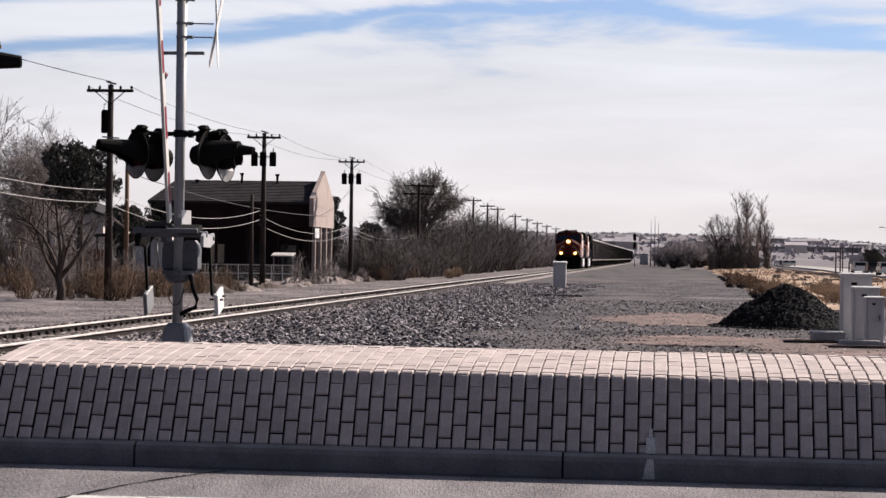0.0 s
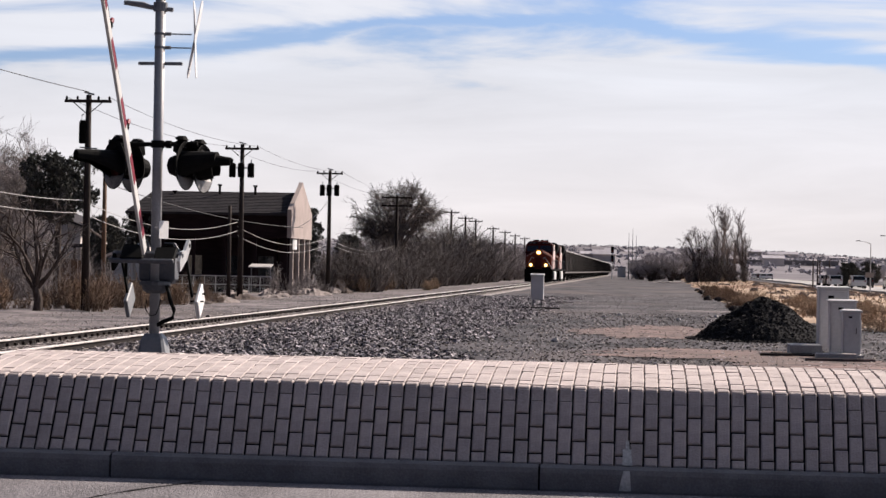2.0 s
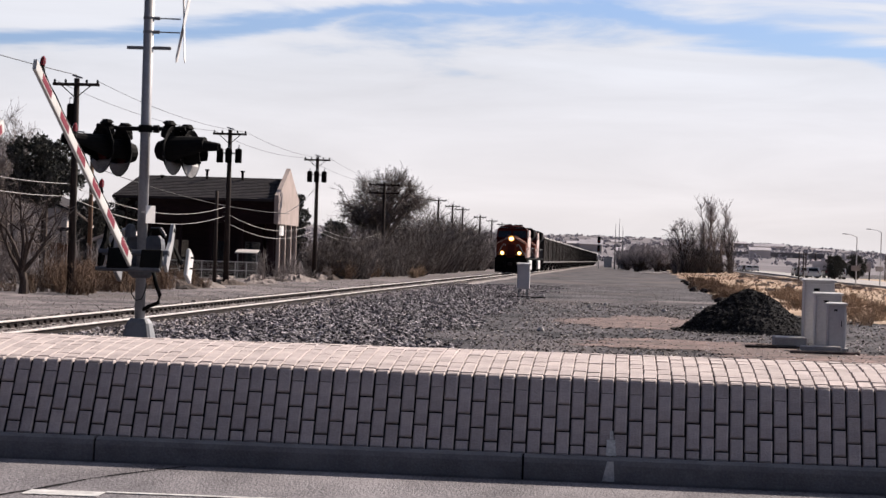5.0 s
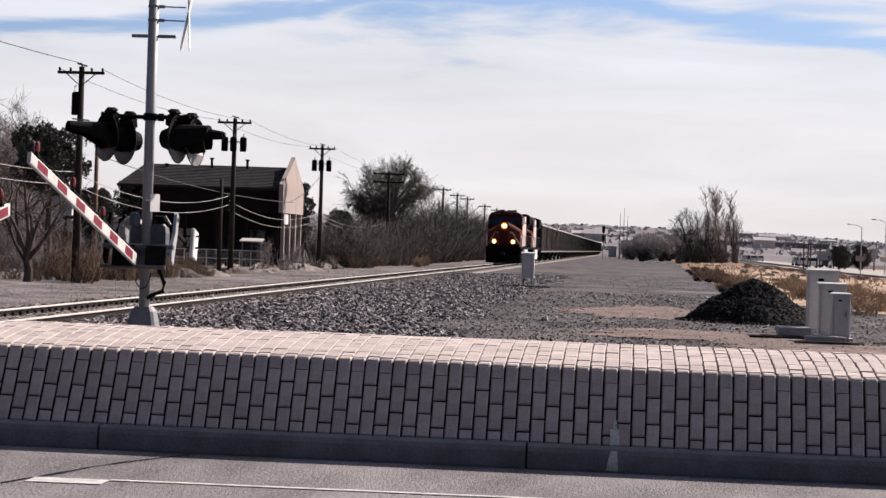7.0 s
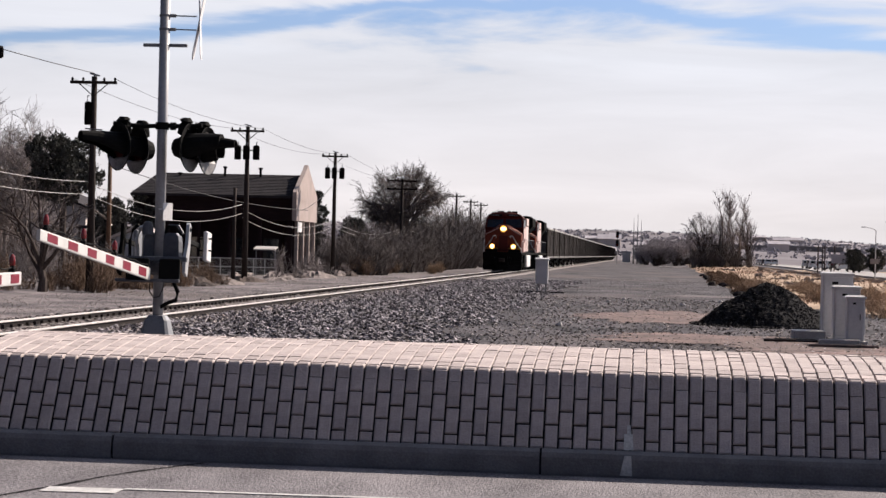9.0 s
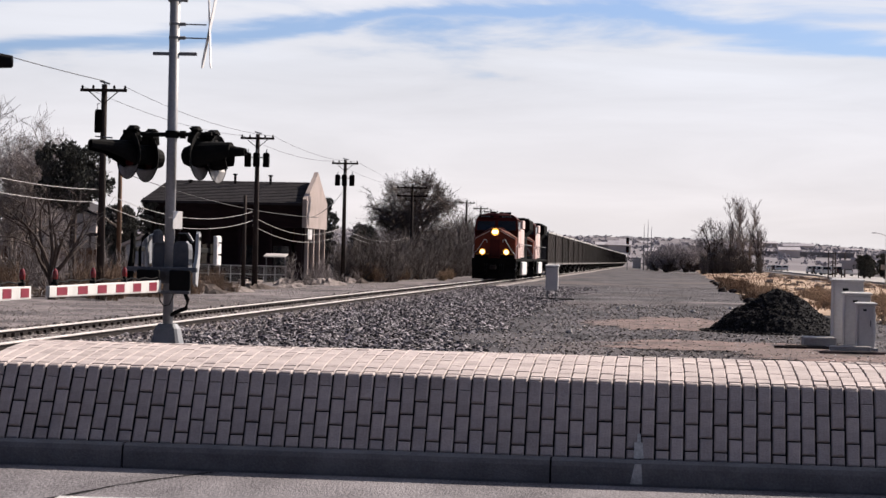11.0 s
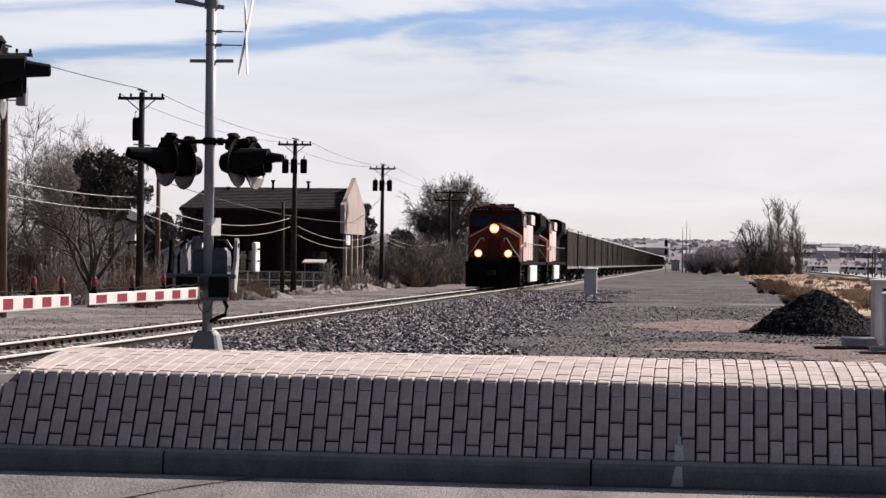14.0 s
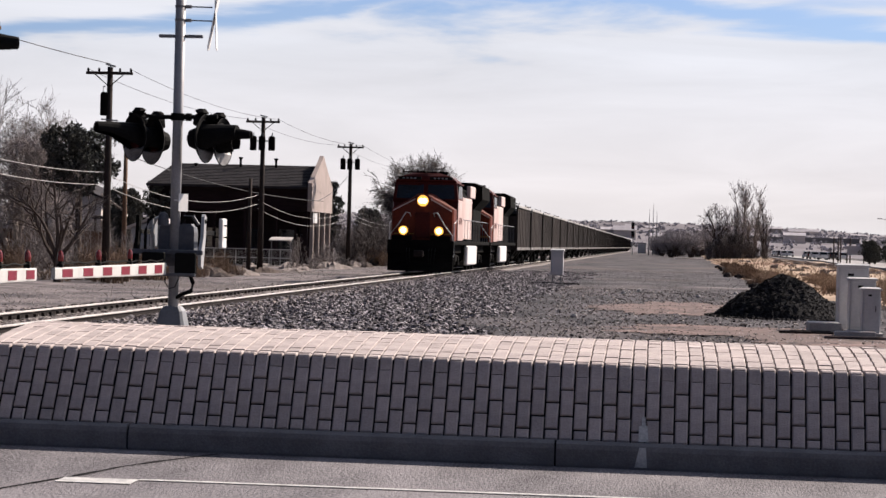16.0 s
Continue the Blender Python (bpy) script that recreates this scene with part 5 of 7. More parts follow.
# ---- poles and lines ----
def utility_pole(x, y, top, arms=1, cans=0, wood="wood", label="dark creosoted utility pole with a cross-arm", width=0.95, side_can=False):
    z0 = ground_z(x, y)
    t = thing("utility_pole", label, "utility pole", pose(x, y, z0), "utility poles along the track")
    h = top - z0
    part("pole", Shape().tube([(0, 0, -0.3), (0, 0, h * 0.5), (0, 0, h)], [0.17, 0.14, 0.11], 10), M[wood], t, smooth=True)
    for k in range(arms):
        zz = h - 0.25 - 0.75 * k
        a = part("cross_arm", Shape().box(-width, width, -0.17, -0.06, zz - 0.06, zz + 0.06, 0.01), M[wood], t)
        for sx in (-1, 1):
            part("brace", Shape().tube([(0, -0.12, zz - 0.55), (sx * width * 0.62, -0.12, zz - 0.05)], 0.022, 5), M[wood], a)
        for xx in (-width + 0.08, -width * 0.45, width * 0.45, width - 0.08):
            part("insulator", Shape().tube([(xx, -0.11, zz + 0.05), (xx, -0.11, zz + 0.12), (xx, -0.11, zz + 0.20)], [0.03, 0.055, 0.03], 8), M["blackp"], a)
    part("top_bracket", Shape().tube([(-0.18, 0, h + 0.12), (0.22, 0, h + 0.02)], 0.04, 6).tube([(0, 0, h - 0.1), (0, 0, h + 0.1)], 0.03, 6), M["galv"], t)
    for k in range(cans):
        xx = (-0.52, 0.0, 0.52)[k]
        c = part("transformer", Shape().tube([(xx, -0.3 if xx == 0 else -0.12, h - 1.85), (xx, -0.3 if xx == 0 else -0.12, h - 1.80), (xx, -0.3 if xx == 0 else -0.12, h - 1.12), (xx, -0.3 if xx == 0 else -0.12, h - 1.05)], [0.17, 0.19, 0.19, 0.13], 14), M["loco_black"], t, "dark transformer can", smooth=False)
        part("bushing", Shape().tube([(xx, -0.12, h - 1.06), (xx + 0.03, -0.12, h - 0.85)], [0.04, 0.025], 6), M["galv"], c)
    if cans:
        part("hanger", Shape().box(-0.55, 0.55, -0.05, 0.05, h - 1.35, h - 1.28), M["galv"], t)
    if wood == "brownwood":
        c = part("transformer", Shape().box(0.42, 0.74, -0.16, 0.16, h - 1.88, h - 1.28, 0.03), M["galv"], t, "grey boxy transformer on the pole")
        part("bushing", Shape().tube([(0.5, 0, h - 1.28), (0.5, 0, h - 1.1)], [0.035, 0.02], 6).tube([(0.66, 0, h - 1.28), (0.66, 0, h - 1.1)], [0.035, 0.02], 6), M["galv"], c)
        part("hanger", Shape().tube([(0, 0, h - 1.4), (0.45, 0, h - 1.4)], 0.025, 6).tube([(0, 0, h - 1.7), (0.45, 0, h - 1.7)], 0.025, 6), M["galv"], t)
    if side_can:
        c = part("transformer", Shape().tube([(-0.2, -0.1, h - 1.95), (-0.2, -0.1, h - 1.9), (-0.2, -0.1, h - 1.1), (-0.2, -0.1, h - 1.02)], [0.13, 0.145, 0.145, 0.1], 12), M["loco_black"], t, "dark transformer can")
        part("fuse", Shape().tube([(-0.24, -0.1, h - 1.0), (-0.24, -0.1, h - 0.8), (-0.16, -0.1, h - 0.78)], 0.025, 6), M["galv"], t)
        part("lower_arm", Shape().tube([(-0.3, -0.1, h - 2.1), (0.4, -0.1, h - 2.15)], 0.03, 5), M["galv"], t)
    return t


LINE = [(68.0, 8.28, 0), (85.6, 8.22, 1), (119.75, 8.23, 3), (154.5, 8.4, 3), (198.5, 8.15, 0), (257.1, 8.35, 0), (278.5, 8.2, 0), (296.2, 8.2, 0), (332.6, 7.9, 0), (362.7, 7.9, 0), (393.2, 7.8, 0), (427.1, 7.8, 0), (465, 7.8, 0)]
for k, (y, top, c) in enumerate(LINE):
    utility_pole(-22.0, y, top, arms=2 if k == 4 else 1, cans=c if c == 3 else 0, side_can=c == 1, wood="brownwood" if k == 0 else "wood", width=0.95 if k != 4 else 1.4,
                 label="dark creosoted utility pole with transformers and a cross-arm" if c else ("brown wooden utility pole with a cross-arm" if k == 0 else "dark creosoted utility pole with a cross-arm"))
t = thing("service_pole", "brown wooden service pole beside the pale shed", "utility pole", pose(-29.2, 117.5, -0.42))
part("pole", Shape().tube([(0, 0, -0.2), (0, 0, 6.6)], [0.14, 0.11], 10), M["brownwood"], t, smooth=True)
part("stay", Shape().tube([(0, 0, 3.2), (-1.3, 0, 4.1)], 0.06, 6), M["palebark"], t, "pale timber stay")
t = thing("service_pole", "short dark service pole before the dark building", "utility pole", pose(-22.5, 119.0, -0.42))
part("pole", Shape().tube([(0, 0, -0.2), (0, 0, 5.2)], [0.12, 0.09], 10), M["wood"], t, smooth=True)


def cable(name, a, b, sag, r, material, label, group):
    a, b = Vector(a), Vector(b)
    pts = [a.lerp(b, q / 16) - Vector((0, 0, sag * 4 * (q / 16) * (1 - q / 16))) for q in range(17)]
    return tagged(part(name, Shape().tube(pts, r, 4), M[material], smooth=True), label, "cable", group)


ends = [(33.0, 8.2, 0)] + LINE
for (y0, z0, _), (y1, z1, _) in zip(ends[2:9], ends[3:9]):
    for dx in (-0.87, 0.87):
        cable("power_line", (-22 + dx, y0, z0 - 0.1), (-22 + dx, y1, z1 - 0.1), 0.35, 0.010, "wire", "thin dark power line strung between the poles", "power lines")
cable("power_line", (-22, 33.0, 8.6), (-22, 85.6, 8.35), 0.4, 0.016, "wire", "thin dark power line strung between the poles", "power lines")
for (y0, _, _), (y1, _, _), zs in ((ends[1], ends[2], (4.1, 3.6)), (ends[2], ends[3], (4.0, 3.5)), (ends[3], ends[4], (3.65, 3.15)), (ends[4], ends[5], (3.6, 3.3)), (ends[5], ends[6], (5.0, 3.9)), (ends[0], ends[1], (4.1, 3.6))):
    for z in zs:
        cable("telephone_cable", (-22.2, y0, z), (-22.2, y1, z - 0.1), 0.75 if y1 > 100 else 0.15, 0.014, "palewire", "pale sagging telephone cable between the poles", "telephone cables")
cable("telephone_cable", (-29.2, 117.5, 5.9), (-23.5, 151.9, 4.2), 0.5, 0.022, "wire", "dark service cable to the dark building", "telephone cables")
cable("telephone_cable", (-22.0, 154.5, 6.3), (-24.0, 152.2, 4.2), 0.3, 0.022, "palewire", "pale service cable to the building", "telephone cables")


# ---- buildings beyond the track ----
def dark_house():
    t = thing("dark_house", "two-storey dark brown building with shingle roof and pink gable wall", "building", pose(0, 0, -0.45))
    x0, x1, y0, y1, ze = -36.0, -24.5, 152.0, 160.6, 5.7
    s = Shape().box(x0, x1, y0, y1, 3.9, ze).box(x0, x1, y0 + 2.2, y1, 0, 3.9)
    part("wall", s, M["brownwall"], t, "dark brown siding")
    s = Shape()
    for k in range(11):
        s.box(x0, x1, y0 - 0.03, y0, 3.95 + k * 0.16, 4.07 + k * 0.16)
    part("siding", s, M["brownwall"], t)
    yr, zr = (y0 + y1) / 2, 7.25
    prof = [(y0 - 0.7, ze - 0.25), (y0 - 0.7, ze - 0.10), (yr, zr), (y1 + 0.7, ze - 0.1), (y1 + 0.7, ze - 0.25), (yr, zr - 0.2)]
    hip = lambda z: x0 - 0.1 + 0.9 * max(0.0, (z - ze + 0.1) / (zr - ze + 0.1))
    roof = part("roof", Shape().loft([[(hip(z), y, z) for y, z in prof], [(x1, y, z) for y, z in prof]]), M["shingle"], t, "dark shingle roof, hipped at one end")
    for k in range(14):
        q = k / 14
        yy, zz = y0 - 0.7 + (yr - y0 + 0.7) * q, ze - 0.10 + (zr - ze + 0.10) * q
        part("shingle_course", Shape().box(hip(zz) + 0.05, x1, yy, yy + 0.12, zz - 0.02, zz + 0.035), M["shingle"], roof)
    for x, z in ((-33.5, 6.85), (-30.2, 7.35), (-27.6, 7.3)):
        part("vent_pipe", Shape().tube([(x, yr - 0.6, 6.8), (x, yr - 0.6, z + 0.35)], 0.09, 8).tube([(x, yr - 0.6, z + 0.3), (x, yr - 0.6, z + 0.42)], 0.16, 8), M["loco_black"], roof)
    part("gable_wall", Shape().prism([(y0 - 0.75, 3.9), (y1 + 0.3, 3.9), (y1 + 0.3, ze + 0.1), (yr + 0.7, zr + 0.35), (yr - 0.1, zr + 0.75), (yr - 0.9, zr + 0.35), (y0 - 0.75, ze + 0.2)], "x", x1, x1 + 0.3), M["stucco"], t, "pink stucco gable wall")
    part("lower_wall", Shape().box(x1 - 1.2, x1 - 1.0, y0 + 2.2, y1, 0, 3.9), M["brownwood"], t, "brown lower wall")
    for k in range(4):
        part("gable_post", Shape().box(x1 + 0.02, x1 + 0.26, y0 + 0.4 + k * 2.6, y0 + 0.65 + k * 2.6, 0, 3.9), M["stucco"], t, "pink post under the gable")
    for k in range(6):
        part("porch_post", Shape().box(x0 + 0.2 + k * 2.2, x0 + 0.4 + k * 2.2, y0 + 0.05, y0 + 0.25, 0, 3.9), M["brownwall"], t)
    # the porch recess shade is put into the floor's near-black colour
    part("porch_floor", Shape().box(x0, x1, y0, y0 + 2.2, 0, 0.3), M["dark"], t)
    for k in range(4):
        w = part("window", Shape().box(x0 + 1.2 + k * 2.6, x0 + 2.3 + k * 2.6, y0 + 2.14, y0 + 2.2, 1.2, 2.6), M["glass"], t, "dark window")
        part("window_frame", Shape().box(x0 + 1.1 + k * 2.6, x0 + 2.4 + k * 2.6, y0 + 2.16, y0 + 2.199, 1.1, 2.7), M["brownwall"], w)
    part("sign", Shape().box(-24.2, -24.15, y0 - 0.2, y0 + 1.6, 3.1, 3.8), M["white"], t, "small white sign panel")
    return t


dark_house()
t = thing("awning_table", "pale flat canopy standing before the dark building", "canopy", pose(-25.4, 146.0, -0.42))
part("canopy", Shape().loft([[(-0.75, -0.6, 1.75), (0.75, -0.6, 1.75), (0.75, 0.6, 1.95), (-0.75, 0.6, 1.95)], [(-0.75, -0.6, 1.82), (0.75, -0.6, 1.82), (0.75, 0.6, 2.02), (-0.75, 0.6, 2.02)]]), M["concrete"], t, "pale sheet top")
for x in (-0.65, 0.65):
    part("leg", Shape().tube([(x, 0, 0), (x, 0, 1.85)], 0.04, 6), M["galv"], t)
f = thing("pipe_fence", "low pale pipe fence with wire mesh before the building", "fence", pose(0, 0, -0.42))
for k in range(10):
    part("post", Shape().tube([(-31.0 + k * 0.75, 143.5, 0), (-31.0 + k * 0.75, 143.5, 1.2)], 0.03, 6), M["alu"], f)
for z in (0.6, 1.17):
    part("rail", Shape().tube([(-31.0, 143.5, z), (-24.25, 143.5, z)], 0.03, 6), M["alu"], f, "pale pipe rail")
s = Shape()
for k in range(90):
    s.tube([(-31.0 + k * 0.075, 143.52, 0.05), (-31.0 + k * 0.075, 143.52, 1.15)], 0.004, 3)
tagged(part("mesh_wire", s, M["alu"], f, "wire mesh"), kind="stuff")


def small_house(name, label, x0, x1, y0, y1, ze, zr, wall, roofm, eave=0.3):
    t = thing(name, label, "building", pose(0, 0, -0.45))
    part("wall", Shape().prism([(x0, 0), (x1, 0), (x1, ze), ((x0 + x1) / 2, zr - 0.1), (x0, ze)], "y", y0, y1), M[wall], t)
    part("roof", Shape().prism([(x0 - eave, ze - 0.1), ((x0 + x1) / 2, zr), (x1 + eave, ze - 0.1), (x1 + eave, ze + 0.05), ((x0 + x1) / 2, zr + 0.16), (x0 - eave, ze + 0.05)], "y", y0 - 0.25, y1 + 0.25), M[roofm], t)
    for q in range(int(ze / 0.22)):
        part("board", Shape().box(x0 - 0.02, x1 + 0.02, y0 - 0.025, y0, 0.05 + q * 0.22, 0.24 + q * 0.22), M[wall], t)
    return t


small_house("shed", "small pale blue-grey board shed with a grey roof", -30.5, -28.2, 124.5, 128.5, 2.35, 2.85, "shedwall", "farhouse")
h = small_house("pale_house", "cream house with a dark roof, half hidden behind trees", -40.8, -34.8, 134.0, 141.0, 4.1, 5.3, "cream", "shingle", 0.5)
for k in range(2):
    w = part("window", Shape().box(-39.7 + k * 2.6, -38.6 + k * 2.6, 133.93, 133.97, 1.6, 3.0), M["glass"], h, "dark window")
    part("window_frame", Shape().box(-39.8 + k * 2.6, -38.5 + k * 2.6, 133.955, 133.974, 1.5, 3.1), M["white"], w)
t = thing("carport", "dark open carport roof beside the cream house", "carport", pose(0, 0, -0.45))
part("roof", Shape().box(-34.6, -31.2, 131.0, 136.0, 2.85, 3.07, 0.03), M["shingle"], t)
for x in (-34.4, -31.4):
    part("post", Shape().box(x - 0.07, x + 0.07, 131.1, 131.24, 0, 2.85), M["wood"], t)
# near-black colour carries the shade inside the carport
part("back_wall", Shape().box(-34.6, -31.2, 135.6, 135.9, 0, 2.85), M["dark"], t, "back wall, carport shade put into its near-black colour")
f = thing("board_fence", "weathered brown board fence behind the trees", "fence", pose(0, 0, -0.42))
for k in range(40):
    part("board", Shape().box(-37.0 + k * 0.20, -36.82 + k * 0.20, 112.0, 112.03, 0.0, 2.05 + rnd(-0.04, 0.04)), M["brownwood"], f)
for k in range(26):
    x, y = rnd(-27.5, -22.5), rnd(112, 152)
    s = Shape().box(-rnd(0.2, 0.7), rnd(0.2, 0.7), -0.3, 0.3, 0, rnd(0.12, 0.35), 0.05)
    tagged(part("rubble_block", s, M["rubble"], at=pose(x, y, ground_z(x, y) - 0.02, 0, rnd(-6, 6), rnd(0, 90))), "pale broken concrete block on the dirt", "rubble", "rubble blocks beyond the track")


def debris_mound(x, y, rx, h, material, label):
    """Low uneven mound of earth, brush and rubble."""
    q = Shape()
    n, k_max = 22, 5
    v = []
    for k in range(k_max + 1):
        for i in range(n):
            a, u = 6.2832 * i / n, k / k_max
            e = rx * u * (1 + 0.35 * noise.noise(Vector((math.cos(a) * 1.5 + x, math.sin(a) * 1.5, y))))
            hz = h * (1 - u * u) * (1 + 0.9 * noise.noise(Vector((e * math.cos(a) * 3 + x, e * math.sin(a) * 3, 1))))
            v.append((e * math.cos(a), e * 1.6 * math.sin(a), max(0.0, hz) if k < k_max else -0.05))
    q.add(v, [(k * n + i, k * n + (i + 1) % n, (k + 1) * n + (i + 1) % n, (k + 1) * n + i) for k in range(k_max) for i in range(n)])
    return tagged(part("debris_mound", q, M[material], at=pose(x, y, ground_z(x, y) - 0.01)), label, "debris", "debris along the dirt strip")


rd = random.Random(31)
for k in range(26):
    y = rd.uniform(96, 168)
    pale = k % 3 == 0
    debris_mound(rd.uniform(-24.5, -20.8), y, rd.uniform(0.5, 1.3), rd.uniform(0.15, 0.42), "rubble" if pale else ("wood" if k % 3 == 1 else "bark"),
                 "pale mound of broken concrete and dirt" if pale else "dark low mound of earth and dead brush")


# ---- trees ----
def grow(bark, twigs, p, d, length, r, level, top, rng, droop=0.0, twig_r=0.012, kids=(3, 5), bend=0.35, out=0.75):
    """One limb and all that it carries; the last levels go to the twigs."""
    pts, rad = [p.copy()], [r]
    n = 4 if level < 2 else 3
    q = p.copy()
    dd = d.copy()
    for k in range(n):
        dd = (dd + Vector((rng.uniform(-1, 1), rng.uniform(-1, 1), rng.uniform(-0.6, 0.8) - droop)) * bend * 0.5).normalized()
        q = q + dd * length / n
        pts.append(q.copy())
        rad.append(max(r * (1 - 0.6 * (k + 1) / n), twig_r * 0.6))
    (bark if level < top - 1 else twigs).tube(pts, rad, 5 if level == 0 else (4 if level < top - 1 else 3), close=False)
    if level >= top:
        return
    for k in range(rng.randint(*kids)):
        u = rng.uniform(0.35, 1.0)
        i = min(int(u * n), n - 1)
        at = pts[i].lerp(pts[i + 1], u * n - i)
        base = (pts[i + 1] - pts[i]).normalized()
        side = Vector((rng.uniform(-1, 1), rng.uniform(-1, 1), rng.uniform(-0.35, 0.75)))
        nd = (base * (1 - out * 0.5) + side.normalized() * out).normalized()
        grow(bark, twigs, at, nd, length * rng.uniform(0.55, 0.8), max(r * 0.5, twig_r), level + 1, top, rng, droop, twig_r, kids, bend, out)


def bare_tree(x, y, h, r, label, seed, top=5, kids=(4, 6), stems=1, spread=0.4, bark="bark", twig="twig", twig_r=0.014, first=0.38, droop=0.0, out=0.75, name="bare_tree"):
    rng = random.Random(seed)
    t = thing(name, label, "tree", pose(x, y, ground_z(x, y) - 0.05))
    b, w = Shape(), Shape()
    for k in range(stems):
        a = rng.uniform(0, 6.28)
        d = Vector((math.cos(a) * spread * rng.uniform(0.3, 1), math.sin(a) * spread * rng.uniform(0.3, 1), 1)).normalized()
        grow(b, w, Vector((math.cos(a), math.sin(a), 0)) * r * (stems > 1) * rng.uniform(0.5, 3), d, h * first * rng.uniform(0.85, 1.1), r * rng.uniform(0.7, 1), 0, top, rng, droop, twig_r, kids, 0.35, out)
    part("trunk", b, M[bark], t, "bare trunk and limbs")
    part("crown", w, M[twig], t, "leafless crown of fine twigs")
    return t


def crowned_tree(x, y, trunk_h, centre, size, r, limbs, boughs, twigs, label, seed, twig="twigdark", twig_r=0.012, bark="bark"):
    """A bare tree whose limbs fan out from the fork into a rounded crown; centre and size of the crown are in the tree's space."""
    rng = random.Random(seed)
    t = thing("bare_tree", label, "tree", pose(x, y, ground_z(x, y) - 0.05))
    b, w = Shape(), Shape()
    fork = Vector((centre[0] * 0.25, 0, trunk_h))
    b.tube([(0, 0, 0), (0.03, 0, trunk_h * 0.5), fork], [r * 1.25, r, r * 0.9], 8)

    def bent(p, q, sag, n=4):
        off = Vector((rng.uniform(-1, 1), rng.uniform(-1, 1), rng.uniform(-0.4, 1.0))) * sag * (q - p).length
        return [p.lerp(q, k / n) + off * math.sin(math.pi * k / n) + Vector((rng.uniform(-1, 1), rng.uniform(-1, 1), rng.uniform(-1, 1))) * 0.03 * (q - p).length * (0 < k < n) for k in range(n + 1)]

    def rim(d, u):
        return Vector(centre) + Vector((d.x * size[0], d.y * size[1], d.z * size[2])) * u

    for k in range(limbs):
        a = 6.283 * (k + rng.uniform(0, 0.7)) / limbs
        e = rng.uniform(-0.45, 1.0)
        d = Vector((math.cos(a) * math.sqrt(max(0.02, 1 - e * e)), math.sin(a) * math.sqrt(max(0.02, 1 - e * e)), e))
        pts = bent(fork - Vector((0, 0, rng.uniform(0, 0.4) * trunk_h)), rim(d, rng.uniform(0.6, 0.85)), 0.14)
        b.tube(pts, [r * 0.55, r * 0.42, r * 0.32, r * 0.22, r * 0.12], 5, close=False)
        for q in range(boughs):
            v = rng.uniform(0.3, 1.0)
            i = min(int(v * 4), 3)
            p0 = pts[i].lerp(pts[i + 1], v * 4 - i)
            d2 = (d + Vector((rng.gauss(0, 0.55), rng.gauss(0, 0.55), rng.gauss(0, 0.5)))).normalized()
            p2 = bent(p0, rim(d2, rng.uniform(0.72, 0.98)), 0.16)
            b.tube(p2, [r * 0.2, r * 0.16, r * 0.12, r * 0.09, twig_r], 4, close=False)
            for _ in range(twigs):
                v = rng.uniform(0.25, 1.0)
                i = min(int(v * 4), 3)
                p0 = p2[i].lerp(p2[i + 1], v * 4 - i)
                d3 = (d2 * 0.8 + Vector((rng.gauss(0, 0.6), rng.gauss(0, 0.6), rng.gauss(0.1, 0.5)))).normalized()
                ln = size[0] * rng.uniform(0.10, 0.26)
                p1 = p0 + d3 * ln
                w.tube([p0, p0.lerp(p1, 0.5) + Vector((rng.uniform(-1, 1), 0, rng.uniform(-1, 1))) * ln * 0.08, p1], [twig_r, twig_r * 0.8, twig_r * 0.45], 3, close=False)
                for _ in range(3):
                    p4 = p0.lerp(p1, rng.uniform(0.3, 0.95))
                    d4 = (d3 + Vector((rng.gauss(0, 0.6), rng.gauss(0, 0.6), rng.gauss(0, 0.6)))).normalized()
                    w.tube([p4, p4 + d4 * ln * rng.uniform(0.3, 0.6)], [twig_r * 0.7, twig_r * 0.4], 3, close=False)
    part("trunk", b, M[bark], t, "dark bare trunk and limbs")
    part("crown", w, M[twig], t, "leafless crown of fine twigs")
    return t


crowned_tree(-23.2, 83.0, 1.0, (-0.3, 0, 2.9), (2.4, 2.2, 2.0), 0.17, 9, 4, 6, "bare spreading tree with dark limbs beyond the track", 3, twig_r=0.010)
crowned_tree(-22.8, 204.0, 3.6, (0.2, 0, 6.7), (4.5, 4.2, 3.35), 0.42, 22, 9, 16, "large round bare tree rising above the thicket", 21, twig="twigdark", twig_r=0.016, bark="sunlitgreybark")
bare_tree(-25.6, 80.5, 5.6, 0.14, "bare twiggy tree at the edge of the dirt strip", 11, top=4, kids=(3, 4), stems=3, spread=0.7, twig_r=0.009, twig="twigdark")
bare_tree(-31.8, 108.0, 9.6, 0.18, "tall pale bare tree behind the thicket", 5, top=5, kids=(4, 5), stems=3, spread=0.5, twig_r=0.012, bark="palebark")
bare_tree(-34.5, 116.0, 10.6, 0.18, "tall pale bare tree behind the thicket", 6, top=5, kids=(4, 5), stems=2, spread=0.5, twig_r=0.012, bark="palebark")
crowned_tree(8.2, 299.0, 2.4, (-0.2, 0, 4.7), (2.7, 2.5, 2.9), 0.20, 12, 6, 11, "broad round bare tree beside the cottonwoods", 36, twig="hazetwig", twig_r=0.013, bark="bark")


